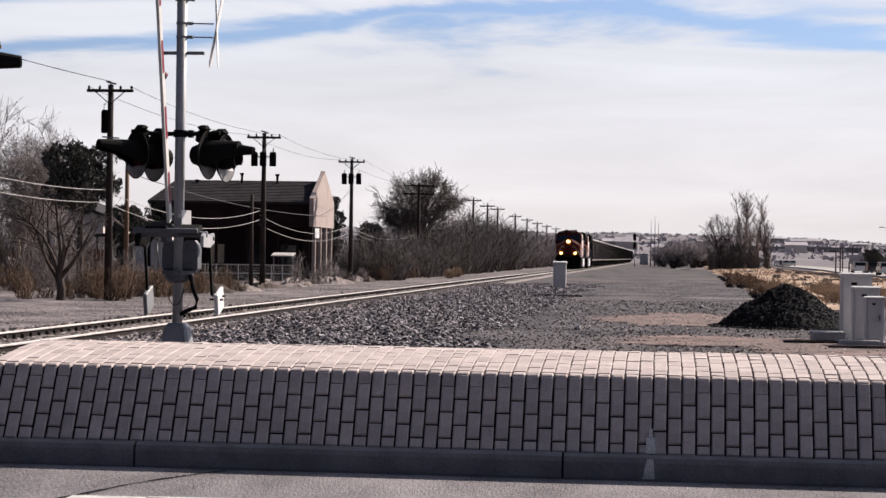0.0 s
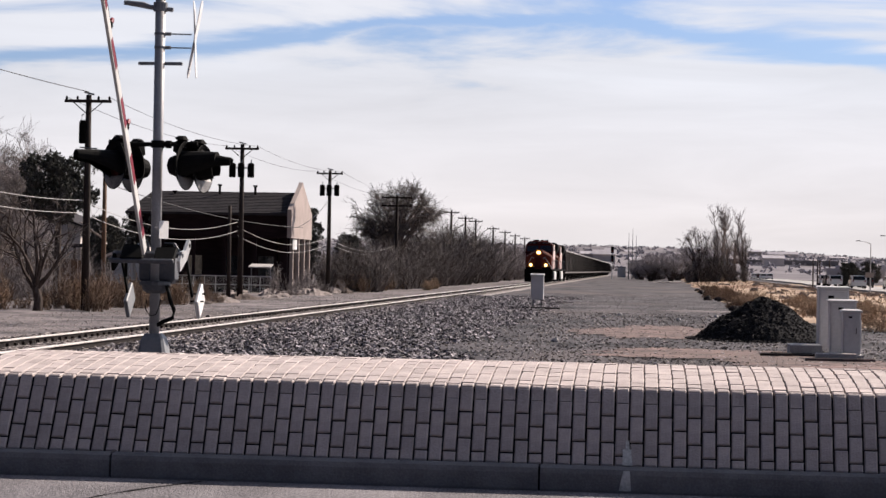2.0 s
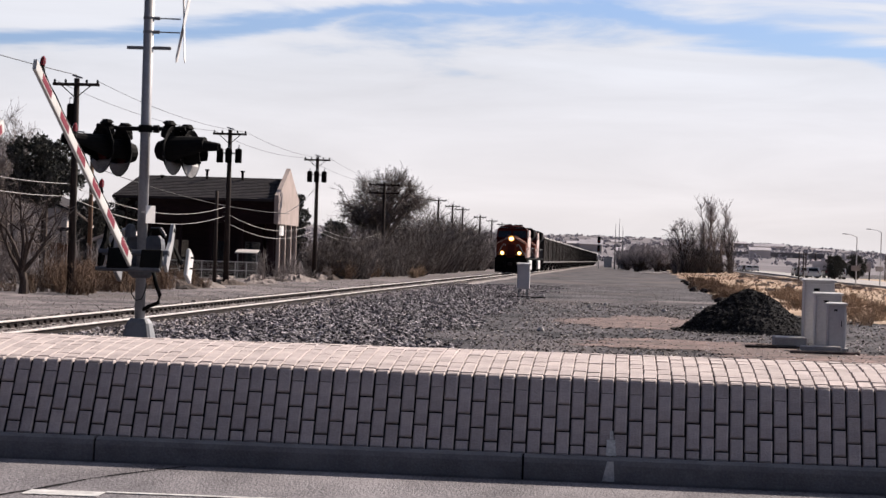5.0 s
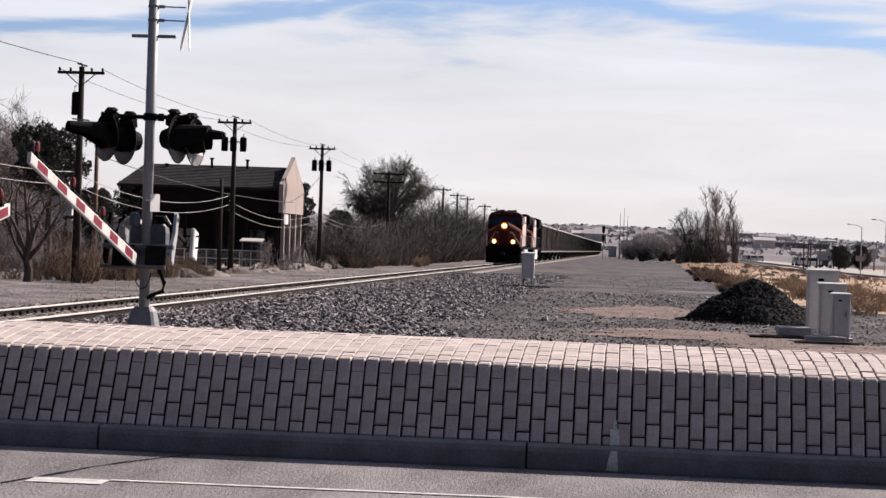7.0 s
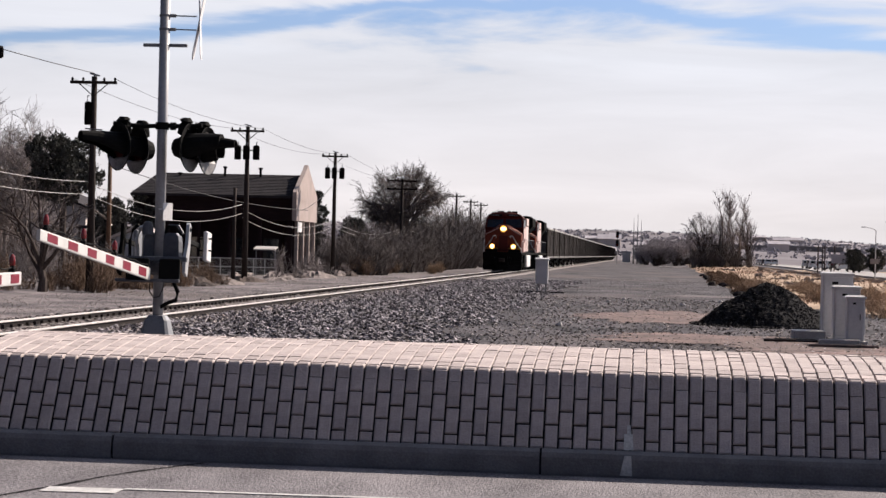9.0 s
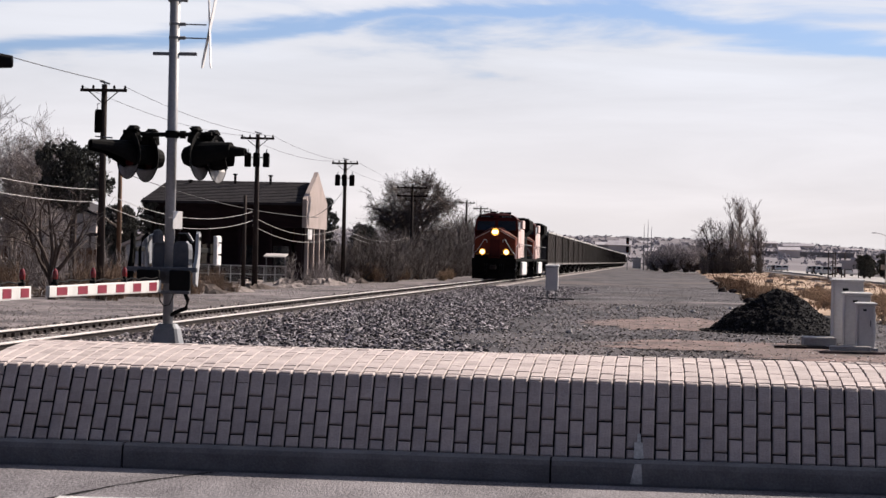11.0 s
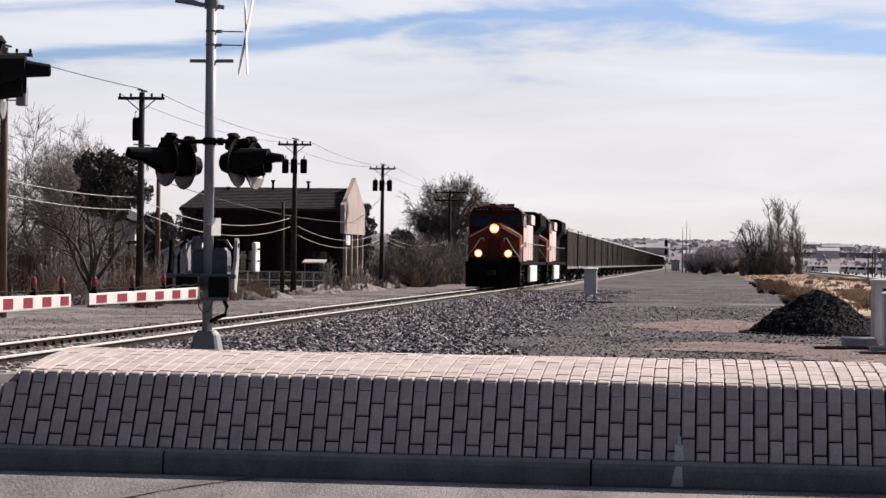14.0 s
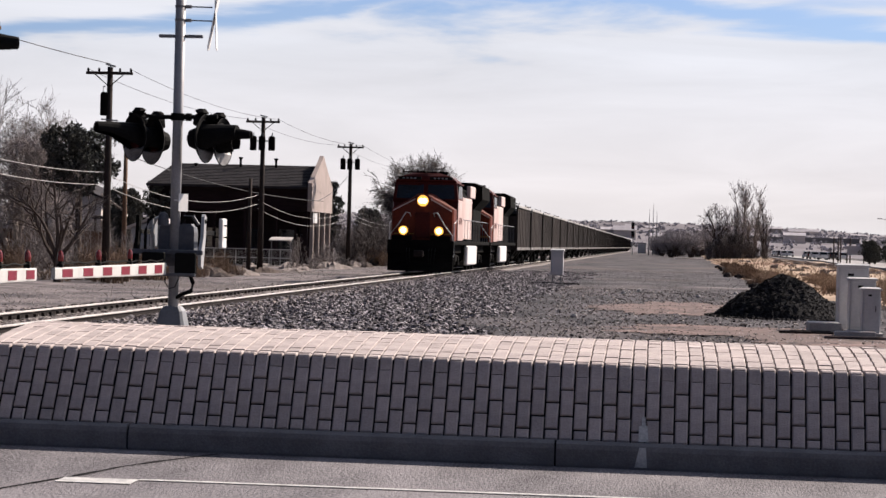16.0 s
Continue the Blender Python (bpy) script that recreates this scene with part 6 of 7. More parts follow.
def cottonwood(x, y, h, stems, label, seed, bark="sunlitgreybark"):
    """Slender upright bare tree: a few near-vertical stems with short rising branches."""
    rng = random.Random(seed)
    t = thing("cottonwood", label, "tree", pose(x, y, ground_z(x, y) - 0.05))
    b, w = Shape(), Shape()
    for k in range(stems):
        a = rng.uniform(0, 6.28)
        top = Vector((math.cos(a) * rng.uniform(0.08, 0.2) * h, math.sin(a) * 0.1 * h, h * rng.uniform(0.8, 1.0)))
        foot = Vector((math.cos(a) * 0.2, math.sin(a) * 0.2, 0))
        pts = [foot.lerp(top, q / 6) + Vector((rng.uniform(-1, 1), rng.uniform(-1, 1), 0)) * 0.018 * h * (0 < q < 6) for q in range(7)]
        b.tube(pts, [0.20, 0.16, 0.13, 0.10, 0.075, 0.05, 0.02], 5, close=False)
        for _ in range(24):
            u = rng.uniform(0.22, 0.97)
            i = min(int(u * 6), 5)
            p0 = pts[i].lerp(pts[i + 1], u * 6 - i)
            c = rng.uniform(0, 6.28)
            d = Vector((math.cos(c) * 0.62, math.sin(c) * 0.62, 1)).normalized()
            ln = h * rng.uniform(0.14, 0.34) * (1.2 - 0.75 * u)
            p1 = p0 + d * ln * 0.5 + Vector((math.cos(c), math.sin(c), 0)) * ln * 0.10
            p2 = p0 + d * ln
            b.tube([p0, p1, p2], [0.045, 0.03, 0.014], 4, close=False)
            for _ in range(11):
                q0 = p1.lerp(p2, rng.uniform(-0.6, 1))
                e = Vector((rng.uniform(-0.7, 0.7), rng.uniform(-0.7, 0.7), rng.uniform(0.2, 1))).normalized()
                w.tube([q0, q0 + e * rng.uniform(0.35, 1.1)], [0.012, 0.005], 3, close=False)
    part("trunk", b, M[bark], t, "pale upright stems")
    part("crown", w, M["hazetwig"], t, "thin crown of fine bare twigs, haze in their colour")
    return t


for k, (x, y, h, n, sd) in enumerate(((10.2, 303, 7.8, 3, 32), (11.7, 300, 9.9, 3, 33), (13.1, 304, 10.2, 4, 34), (14.6, 299, 7.2, 3, 35))):
    cottonwood(x, y, h, n, "slender bare cottonwood in a clump beside the field", sd, "bark" if k in (0, 3) else "sunlitgreybark")


def pine(x, y, h, r, label, seed, low=0.20):
    """Dark conifer: trunk and a ragged crown of needle tufts."""
    rng = random.Random(seed)
    z0 = ground_z(x, y)
    t = thing("pine_tree", label, "tree", pose(x, y, z0))
    part("trunk", Shape().tube([(0, 0, -0.1), (0.05, 0, h * 0.5), (0, 0, h * 0.93)], [0.22, 0.15, 0.04], 8), M["bark"], t)
    s = Shape()
    for k in range(120):
        u = rng.uniform(low, 0.97)
        rr = r * math.sqrt(max(0.05, 1 - ((u - (low + 1.04) / 2) / (0.54 - low / 2)) ** 2)) * rng.uniform(0.25, 0.95)
        a = rng.uniform(0, 6.28)
        c = Vector((math.cos(a) * rr, math.sin(a) * rr, h * u))
        cr = rng.uniform(0.22, 0.48) * r * 0.5
        for q in range(150 if r > 1.85 else 90):
            d = Vector((rng.gauss(0, 1), rng.gauss(0, 1), rng.gauss(0, 0.8)))
            d.normalize()
            p = c + d * cr * rng.uniform(0.35, 1.05)
            e1, e2 = d.orthogonal().normalized(), d.cross(d.orthogonal().normalized())
            m = rng.uniform(0.03, 0.075)
            an = rng.uniform(0, 6.28)
            w = (e1 * math.cos(an) + e2 * math.sin(an)) * m
            s.add([p - w, p + w, p + d * m * 1.6 + w * 0.3, p + d * m * 1.2 + Vector((0, 0, m))], [(0, 1, 2), (1, 3, 2), (0, 2, 3)])
    part("crown", s, M["needle"], t, "dark green needle tufts")
    return t


pine(-27.35, 101.0, 7.1, 1.95, "broad dark green pine behind the bare trees", 41, 0.56)
pine(-31.7, 127.5, 4.7, 1.3, "small dark green pine behind the shed", 42)
pine(-35.2, 152.0, 5.6, 1.5, "dark conifer behind the dark building", 50, 0.10)
pine(-38.6, 156.0, 5.2, 1.6, "dark conifer behind the cream house", 51, 0.10)
pine(-26.5, 176.0, 6.8, 1.0, "dark conifer beside the pink gable wall", 44)
pine(-25.2, 190.0, 4.8, 1.4, "dark conifer at the edge of the thicket", 45)
pine(-26.0, 196.0, 4.4, 1.4, "dark conifer at the edge of the thicket", 46)
pine(31.6, 330.0, 3.9, 1.6, "dark evergreen beside the far road", 47)
pine(35.2, 335.0, 4.0, 1.8, "dark evergreen beside the far road", 48)
pine(33.4, 340.0, 3.1, 1.3, "dark evergreen beside the far road", 49)


def thicket(name, spots, material, label, seed, segs=26, r=0.016):
    """Many-stemmed leafless brush."""
    rng = random.Random(seed)
    s = Shape()
    for x, y, h in spots:
        z0 = ground_z(x, y) - 0.05
        wide = rng.uniform(0.6, 1.25)
        for k in range(segs):
            a, lean = rng.uniform(0, 6.28), wide * rng.uniform(0.05, 1.0)
            p = Vector((x + rng.uniform(-0.3, 0.3), y + rng.uniform(-0.3, 0.3), z0))
            d = Vector((math.cos(a) * lean, math.sin(a) * lean, 1)).normalized()
            ln = h * rng.uniform(0.55, 1.0) * (1.05 - 0.22 * lean)
            p1 = p + d * ln * 0.5 + Vector((math.cos(a), math.sin(a), 0)) * h * 0.06
            p2 = p + d * ln + Vector((rng.uniform(-0.2, 0.2) - math.cos(a) * 0.2, -math.sin(a) * 0.2, 0)) * h * 0.5
            s.tube([p, p1, p2], [r * 1.6, r, r * 0.5], 3, close=False)
            for q in range(4):
                u = rng.uniform(0.3, 0.95)
                b = p.lerp(p2, u)
                e = (d * 0.6 + Vector((rng.uniform(-1, 1), rng.uniform(-1, 1), rng.uniform(-0.3, 0.6)))).normalized()
                m = b + e * ln * 0.22
                s.tube([b, m], [r * 0.8, r * 0.4], 3, close=False)
                for _ in range(2):
                    e2 = (e + Vector((rng.uniform(-1, 1), rng.uniform(-1, 1), rng.uniform(-0.3, 0.6)))).normalized()
                    s.tube([b.lerp(m, rng.uniform(0.3, 1)), m + e2 * ln * 0.14], [r * 0.6, r * 0.3], 3, close=False)
    return setting(name, s, M[material], label, "brush", kind="stuff")


rb = random.Random(77)
rw = random.Random(78)
belt = lambda y: -19.6 - 0.006 * (y - 150)
thicket("brush_thicket", [(belt(y) - rb.uniform(0, 4.5), y, rb.uniform(2.4, 4.6)) for y in [rb.uniform(162, 232) for _ in range(95)]], "twigdark", "leafless grey-brown brush thicket along the track", 1, 24, 0.020)
thicket("brush_thicket", [(belt(y) - rb.uniform(0, 5.5), y, rb.uniform(4.2, 7.6)) for y in [rb.uniform(215, 330) for _ in range(110)]], "twigdark", "leafless dark brush thicket along the track", 2, 24, 0.030)
thicket("brush_thicket", [(belt(y) - rb.uniform(0, 6), y, rb.uniform(4.5, 7.2)) for y in [rb.uniform(320, 560) for _ in range(110)]], "twig", "leafless grey-brown brush thicket along the far track", 3, 20, 0.045)
thicket("dead_brush", [(-21.0 - rb.uniform(0, 5), y, rb.uniform(0.6, 1.7)) for y in [rb.uniform(84, 112) for _ in range(60)]], "brush", "rusty dead brush at the edge of the dirt strip", 4, 26, 0.012)
thicket("dead_brush", [(-20.6 - rb.uniform(0, 2.5), y, rb.uniform(0.6, 1.7)) for y in [rb.uniform(158, 240) for _ in range(50)]], "brush", "rusty dead brush at the edge of the dirt strip", 5, 22, 0.014)
thicket("brush_thicket", [(-24.0 - rb.uniform(0, 9), y, rb.uniform(1.5, 3.2)) for y in [rb.uniform(90, 112) for _ in range(14)]], "twig", "leafless grey brush under the bare trees", 6, 24, 0.012)
thicket("brush_thicket", [(11.2 + rb.uniform(-4.4, 4.0), rb.uniform(294, 310), rb.uniform(2.2, 4.2)) for _ in range(26)], "twigdark", "leafless dark brush round the cottonwoods", 7, 24, 0.030)
# far bushes take the twig colour that carries the haze
for k in range(12):
    x, y = (0.2 + k * 0.85 + rb.uniform(-0.3, 0.3), 345 + 9 * rb.uniform(0, 10))
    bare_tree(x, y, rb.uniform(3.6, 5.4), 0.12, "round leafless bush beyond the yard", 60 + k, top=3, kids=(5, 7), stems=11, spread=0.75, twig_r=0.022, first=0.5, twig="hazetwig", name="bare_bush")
thicket("brush_thicket", [(rb.uniform(-24.0, -21.0), rb.uniform(128, 160), rb.uniform(0.9, 2.2)) for _ in range(9)], "twig", "low leafless brush before the dark building", 9, 22, 0.012)
thicket("brush_thicket", [(rb.uniform(10, 21), rb.uniform(420, 540), rb.uniform(2.0, 3.6)) for _ in range(34)], "hazetwig", "leafless brush beyond the far road, haze in its colour", 10, 18, 0.045)
thicket("brush_thicket", [(rb.uniform(0.5, 14), rb.uniform(430, 520), rb.uniform(3.4, 5.6)) for _ in range(30)], "hazetwig", "leafless brush beyond the yard, haze in its colour", 13, 18, 0.045)
thicket("brush_thicket", [(rb.uniform(-34.5, -29.0), rb.uniform(98, 106), rb.uniform(1.2, 2.3)) for _ in range(16)], "brush", "reddish leafless brush before the board fence", 14, 26, 0.012)


thicket("brush_thicket", [(rw.uniform(-54, -38), rw.uniform(146, 158), rw.uniform(3.0, 5.4)) for _ in range(30)], "twigdark", "leafless dark brush behind the cream house", 18, 26, 0.022)


# ---- field and distance on the right ----
def field_edge(y):
    return 4.5 + 0.0125 * max(0, y - 110) + 0.3 * math.sin(y * 0.13) + 0.2 * math.sin(y * 0.31)


v, f = [], []
ys = span(63, 420, 96)
for y in ys:
    for q in range(13):
        x = field_edge(y) + 2.6 * max(0.0, (76 - y) / 14) + (60 - field_edge(y)) * (q / 12) ** 2.2
        v.append((x, y, ground_z(x, y) + 0.01 + (0.03 * min(1, q) + 0.08 * noise.noise(Vector((x * 0.3, y * 0.1, 0)))) * (0 < q) * min(1, max(0, (y - 60) / 25))))
for j in range(len(ys) - 1):
    for q in range(12):
        a = j * 13 + q
        f.append((a, a + 1, a + 14, a + 13))
s = Shape()
s.v, s.f = v, f
setting("grass_field", s, M["grass"], "field of dry tan and russet winter grass", "field", smooth=True)


def tufts(name, count, place, h, material, label, seed):
    rng = random.Random(seed)
    s = Shape()
    for _ in range(count):
        x, y = place(rng)
        z = ground_z(x, y) + 0.05
        k = h * rng.uniform(0.5, 1.3)
        for b in range(5):
            a = rng.uniform(0, 6.28)
            ex, ey = math.cos(a) * k * 0.5, math.sin(a) * k * 0.5
            w = 0.007 + 0.0001 * y
            s.add([(x - w, y, z), (x + w, y, z), (x + ex, y + ey, z + k * rng.uniform(0.7, 1))], [(0, 1, 2)])
    return setting(name, s, M[material], label, "grass", kind="stuff")


def in_field(rng):
    y = 76 + 260 * rng.random() ** 1.4
    x = field_edge(y) + 0.2 + (6 + 0.10 * y) * rng.random() ** 1.3
    return x, y


tufts("grass_tufts", 6000, in_field, 0.13, "straw", "dry tan grass tufts in the field", 5)
thicket("dead_brush", [(rb.uniform(5.0, 10.5), rb.uniform(72, 118), rb.uniform(0.3, 0.7)) for _ in range(44)], "straw", "tan dry bushes in the field", 12, 60, 0.010)
thicket("dead_brush", [(-21.3, 165, 1.5), (-21.0, 166, 1.3), (-20.6, 165.5, 1.2), (-17.9, 186, 1.0), (-18.6, 200, 1.1)], "straw", "round tan dry bush before the thicket", 17, 90, 0.012)
thicket("dead_brush", [(rw.uniform(6.6, 13.0), rw.uniform(61, 78), rw.uniform(0.22, 0.5)) for _ in range(46)], "straw", "tan dry bushes in the field", 19, 50, 0.008)
thicket("dead_brush", [((lambda y: (field_edge(y) + rb.uniform(-0.2, 1.6), y, rb.uniform(0.25, 0.6)))(rb.uniform(84, 200))) for _ in range(60)], "brush", "russet dry brush along the edge of the field", 15, 40, 0.014)
thicket("dead_brush", [(rb.uniform(9, 22), rb.uniform(120, 260), rb.uniform(0.2, 0.42)) for _ in range(50)], "twig", "grey-green dry brush in the field", 16, 40, 0.02)
for k in range(16):
    y = rb.uniform(84, 190)
    x = field_edge(y) + rb.uniform(-0.8, 0.3)
    s = Shape().loft([[(rb.uniform(0.15, 0.34) * math.cos(a), rb.uniform(0.15, 0.34) * math.sin(a), z) for a in [q * 0.9 for q in range(7)]] for z in (-0.02, 0.10)] + [[(0.12 * math.cos(a), 0.12 * math.sin(a), 0.2) for a in [q * 0.9 for q in range(7)]]])
    tagged(part("dirt_clod", s, M["wood"], at=pose(x, y, ground_z(x, y))), "dark clod of earth at the edge of the field", "clod", "clods along the field edge")

# far road with traffic
def road_x(y):
    return 29.6 + 0.045 * (min(max(y, 310), 450) - 310) + 0.02 * max(0, y - 450)


s = Shape()
s.loft([[(road_x(y) - 3.4, y, ground_z(25, y) + 0.30), (road_x(y) + 6, y, ground_z(25, y) + 0.30), (road_x(y) + 6, y, ground_z(25, y) - 0.3), (road_x(y) - 3.4, y, ground_z(25, y) - 0.3)] for y in (150, 200, 260, 330, 350, 380, 420, 520, 700, 900)])
setting("far_road", s, M["farroad"], "pale concrete road beyond the field", "road")
s = Shape()
s.loft([[(2.5, y, 0.05 + ground_z(2.5, y)), (6.5, y, 0.05 + ground_z(6.5, y)), (6.5, y, -0.1), (2.5, y, -0.1)] for y in (318, 324)])
setting("far_slab", s, M["concrete"], "pale strip of concrete beyond the yard", "pavement")


def car_thing(paint, label):
    """A sport utility car, nose to +y, wheels on z = 0."""
    t = thing("car", label, "car", group="cars on the far road")
    s = Shape().prism([(-2.3, 0.35), (2.3, 0.35), (2.35, 0.75), (2.2, 0.98), (1.15, 1.08), (0.55, 1.62), (-1.95, 1.66), (-2.25, 1.05), (-2.35, 0.7)], "x", -0.92, 0.92)
    b = part("body", s, M[paint], t)
    part("rear_window", Shape().prism([(-2.30, 1.08), (-2.12, 1.08), (-1.93, 1.56), (-2.06, 1.56)], "x", -0.74, 0.74), M["glass"], b, "dark rear window")
    for x in (-0.925, 0.90):
        part("side_window", Shape().prism([(-1.85, 1.10), (1.0, 1.10), (0.5, 1.52), (-1.75, 1.56)], "x", x, x + 0.025), M["glass"], b, "dark side window")
    for x in (-0.8, 0.66):
        part("tail_light", Shape().box(x, x + 0.14, -2.37, -2.32, 0.85, 1.1), M["redlens"], b, "red tail light")
    for x in (-0.95, 0.72):
        for y in (-1.45, 1.45):
            part("wheel", Shape().tube([(x, y, 0.34), (x + 0.22, y, 0.34)], 0.34, 14), M["tyre"], t)
    return t


CARS = []
for back, lane, paint in ((0, -1.7, "carwhite"), (9, 2.0, "cardark"), (21, -1.7, "cardark"), (28, 2.0, "carwhite"), (36, -1.7, "carwhite"), (44, 2.0, "cardark"), (70, -1.7, "carwhite"), (76, 2.0, "carwhite")):
    CARS.append((car_thing(paint, ("white" if paint == "carwhite" else "dark") + " sport utility car driving away on the far road"), back, lane))
for k, (x, y) in enumerate(((36.6, 640), (39.4, 655), (37.4, 672), (41.0, 684), (38.2, 700), (42.0, 715), (39.2, 735))):
    c = car_thing("carwhite" if k != 2 else "cardark", "white car standing far along the road" if k != 2 else "dark car standing far along the road")
    c.matrix_basis = pose(x, y, ground_z(x, y) + 0.30)


# far signal, aerials and equipment huts beside the track
t = thing("railway_signal", "far railway signal with two black heads and one red light", "railway signal", pose(-4.85, 430, 0.0))
part("post", Shape().tube([(0, 0, 0), (0, 0, 6.2)], 0.09, 8), M["alu"], t)
for z in (5.7, 4.0):
    hd = part("signal_head", Shape().box(-0.3, 0.3, -0.2, 0.1, z - 0.65, z + 0.65, 0.1), M["blackp"], t, "black signal head")
    part("lens", Shape().disc((0, -0.21, z - 0.3), (0, -1, 0), 0.12, 0.02, 10), M["redlens"], hd, "red lens")
for x in (-3.0, 0.05):
    t = thing("equipment_hut", "pale grey equipment hut beside the far track", "equipment hut", pose(x, 432, 0.3))
    part("wall", Shape().box(-0.8, 0.8, 0, 2.2, 0, 2.0), M["white"], t)
    part("roof", Shape().box(-0.9, 0.9, -0.1, 2.3, 2.0, 2.15, 0.03), M["galv"], t)
    part("door", Shape().box(-0.35, 0.35, -0.03, -0.005, 0.1, 1.8), M["white"], t)
for x, z in ((-1.65, 9.1), (-0.9, 10.0), (-0.2, 8.6)):
    t = thing("aerial_mast", "slender grey aerial mast beside the far track", "aerial mast", pose(x, 431, 0.0), "aerial masts")
    part("mast", Shape().tube([(0, 0, 0), (0, 0, 4.2), (0, 0, z)], [0.12, 0.10, 0.025], 8), M["galv"], t)
for x, y, h in ((25.3, 240.0, 5.4), (27.9, 240.0, 6.0)):
    t = thing("street_lamp", "grey street lamp with a long arm by the far road", "street lamp", pose(x, y, -0.4), "street lamps")
    part("pole", Shape().tube([(0, 0, 0), (0, 0, h)], [0.07, 0.045], 8), M["alu"], t)
    part("arm", Shape().tube([(0, 0, h), (-0.5, 0, h + 0.22), (-1.2, 0, h + 0.32)], 0.03, 6), M["alu"], t)
    part("sign", Shape().box(-0.55, 0.35, -0.14, -0.10, 1.75, 2.3, 0.01), M["farhouse"], t, "small pale sign panel")
    part("lamp_head", Shape().box(-1.6, -1.1, -0.1, 0.1, h + 0.28, h + 0.37, 0.03), M["galv"], t)
for x, y in ((27.5, 345), (28.6, 350), (29.8, 360), (31.0, 356), (45.0, 380)):
    t = thing("far_pole", "thin dark pole by the far road", "utility pole", pose(x, y, ground_z(x, y)), "far poles")
    part("pole", Shape().tube([(0, 0, 0), (0, 0, 4.4)], [0.12, 0.08], 8), M["bark"], t)
t = thing("billboard", "pale grey billboard on posts by the far road", "billboard", pose(30.6, 342, ground_z(30, 342)))
part("panel", Shape().box(-1.3, 1.3, -0.1, 0.1, 1.6, 3.0, 0.02), M["hazewood"], t)
for x in (-1.3, 1.3):
    part("post", Shape().tube([(x, 0, 0), (x, 0, 1.9)], 0.1, 6), M["wood"], t)
t = thing("billboard", "pale grey billboard on posts by the far road", "billboard", pose(37.2, 342, ground_z(37, 342)))
part("panel", Shape().box(-1.1, 1.1, -0.1, 0.1, 1.5, 2.9, 0.02), M["hazewood"], t)
for x in (-0.9, 0.9):
    part("post", Shape().tube([(x, 0, 0), (x, 0, 1.7)], 0.1, 6), M["wood"], t)
t = thing("overpass", "grey concrete overpass crossing the far road", "bridge", pose(0, 900, 0))
part("deck", Shape().box(28, 82, 0, 12, 5.4, 7.2), M["kerb"], t)
for x in (30, 47, 64, 80):
    part("pier", Shape().box(x, x + 1.6, 2, 10, 0, 5.4), M["kerb"], t)

# hills that close the view, with woods and houses on them; haze is in their colours
rh = random.Random(9)


def ridge(x, k):
    base = (20.5, 13.0, 8.0)[k] - (0.030, 0.02, 0.008)[k] * max(0, x + 40) * (1 if x < 300 else 0.5)
    return max(5.0, base) + (2.4, 1.6, 1.2)[k] * noise.noise(Vector((x * 0.006, k * 7.0, 0)))


for k, (yy, name) in enumerate(((1600, "hill"), (1250, "hill"), (950, "hill"))):
    xs = span(-1300, 1300, 120)
    rows = []
    for x in xs:
        z = ridge(x, k)
        rows.append([(x, yy - 220, -1.0), (x, yy - 80, z * 0.55), (x, yy, z), (x, yy + 200, z * 0.9), (x, yy + 210, -2)])
    s = Shape()
    s.v = [p for r in rows for p in r]
    s.f = [(i * 5 + j, (i + 1) * 5 + j, (i + 1) * 5 + j + 1, i * 5 + j + 1) for i in range(120) for j in range(4)]
    setting(name, s, M["hill"], "low brown hillside, haze put into its colour, closing the distance", "hill", smooth=True)


def far_wood(name, k, yy, count, size, seed):
    """Far trees: each a small cluster of uneven tufts."""
    rng = random.Random(seed)
    s = Shape()
    for _ in range(count):
        x = rng.uniform(-520, 520)
        y = yy - rng.uniform(-40, 200)
        u = (y - yy + 220) / 220
        z = ridge(x, k) * min(1, max(0, 0.1 + 0.9 * u)) * 0.96
        h = size * rng.uniform(0.5, 1.5)
        for q in range(7):
            cx, cz = x + rng.gauss(0, h * 0.45), z + h * rng.uniform(0.15, 1.0)
            r = h * rng.uniform(0.22, 0.5)
            p = [(cx + r * math.cos(a) * rng.uniform(0.6, 1.2), y + r * 0.5 * math.sin(a), cz + r * 0.4 * rng.uniform(-1, 1)) for a in (0, 1.26, 2.5, 3.8, 5.0)]
            s.add(p + [(cx, y, cz + r * rng.uniform(0.6, 1.1)), (cx, y, cz - r)], [(i, (i + 1) % 5, 5) for i in range(5)] + [((i + 1) % 5, i, 6) for i in range(5)])
    return setting(name, s, M["hazewood"], "leafless woods on the far hillside, haze put into their colour", "wood", kind="stuff")


far_wood("far_woods", 0, 1600, 4200, 1.3, 1)
far_wood("far_woods", 1, 1250, 3000, 1.3, 2)
far_wood("far_woods", 2, 950, 2600, 1.1, 3)
for _ in range(46):
    k = rh.choice((0, 0, 1, 2))
    yy = (1600, 1250, 950)[k] - rh.uniform(30, 190)
    x = rh.uniform(-120, 330)
    u = (yy - (1600, 1250, 950)[k] + 220) / 220
    z = ridge(x, k) * max(0, 0.1 + 0.88 * u)
    w, d, h = rh.uniform(4, 11), 8, rh.uniform(1.8, 3.2)
    t = thing("far_building", "small pale building on the far hillside", "building", pose(x, yy, z - 0.6), "far buildings")
    part("wall", Shape().box(-w / 2, w / 2, 0, d, 0, h), M["farhouse"], t)
    part("roof", Shape().prism([(-0.5, h), (d / 2, h + rh.uniform(0.8, 2)), (d + 0.5, h)], "x", -w / 2 - 0.4, w / 2 + 0.4), M["hazewood"], t)


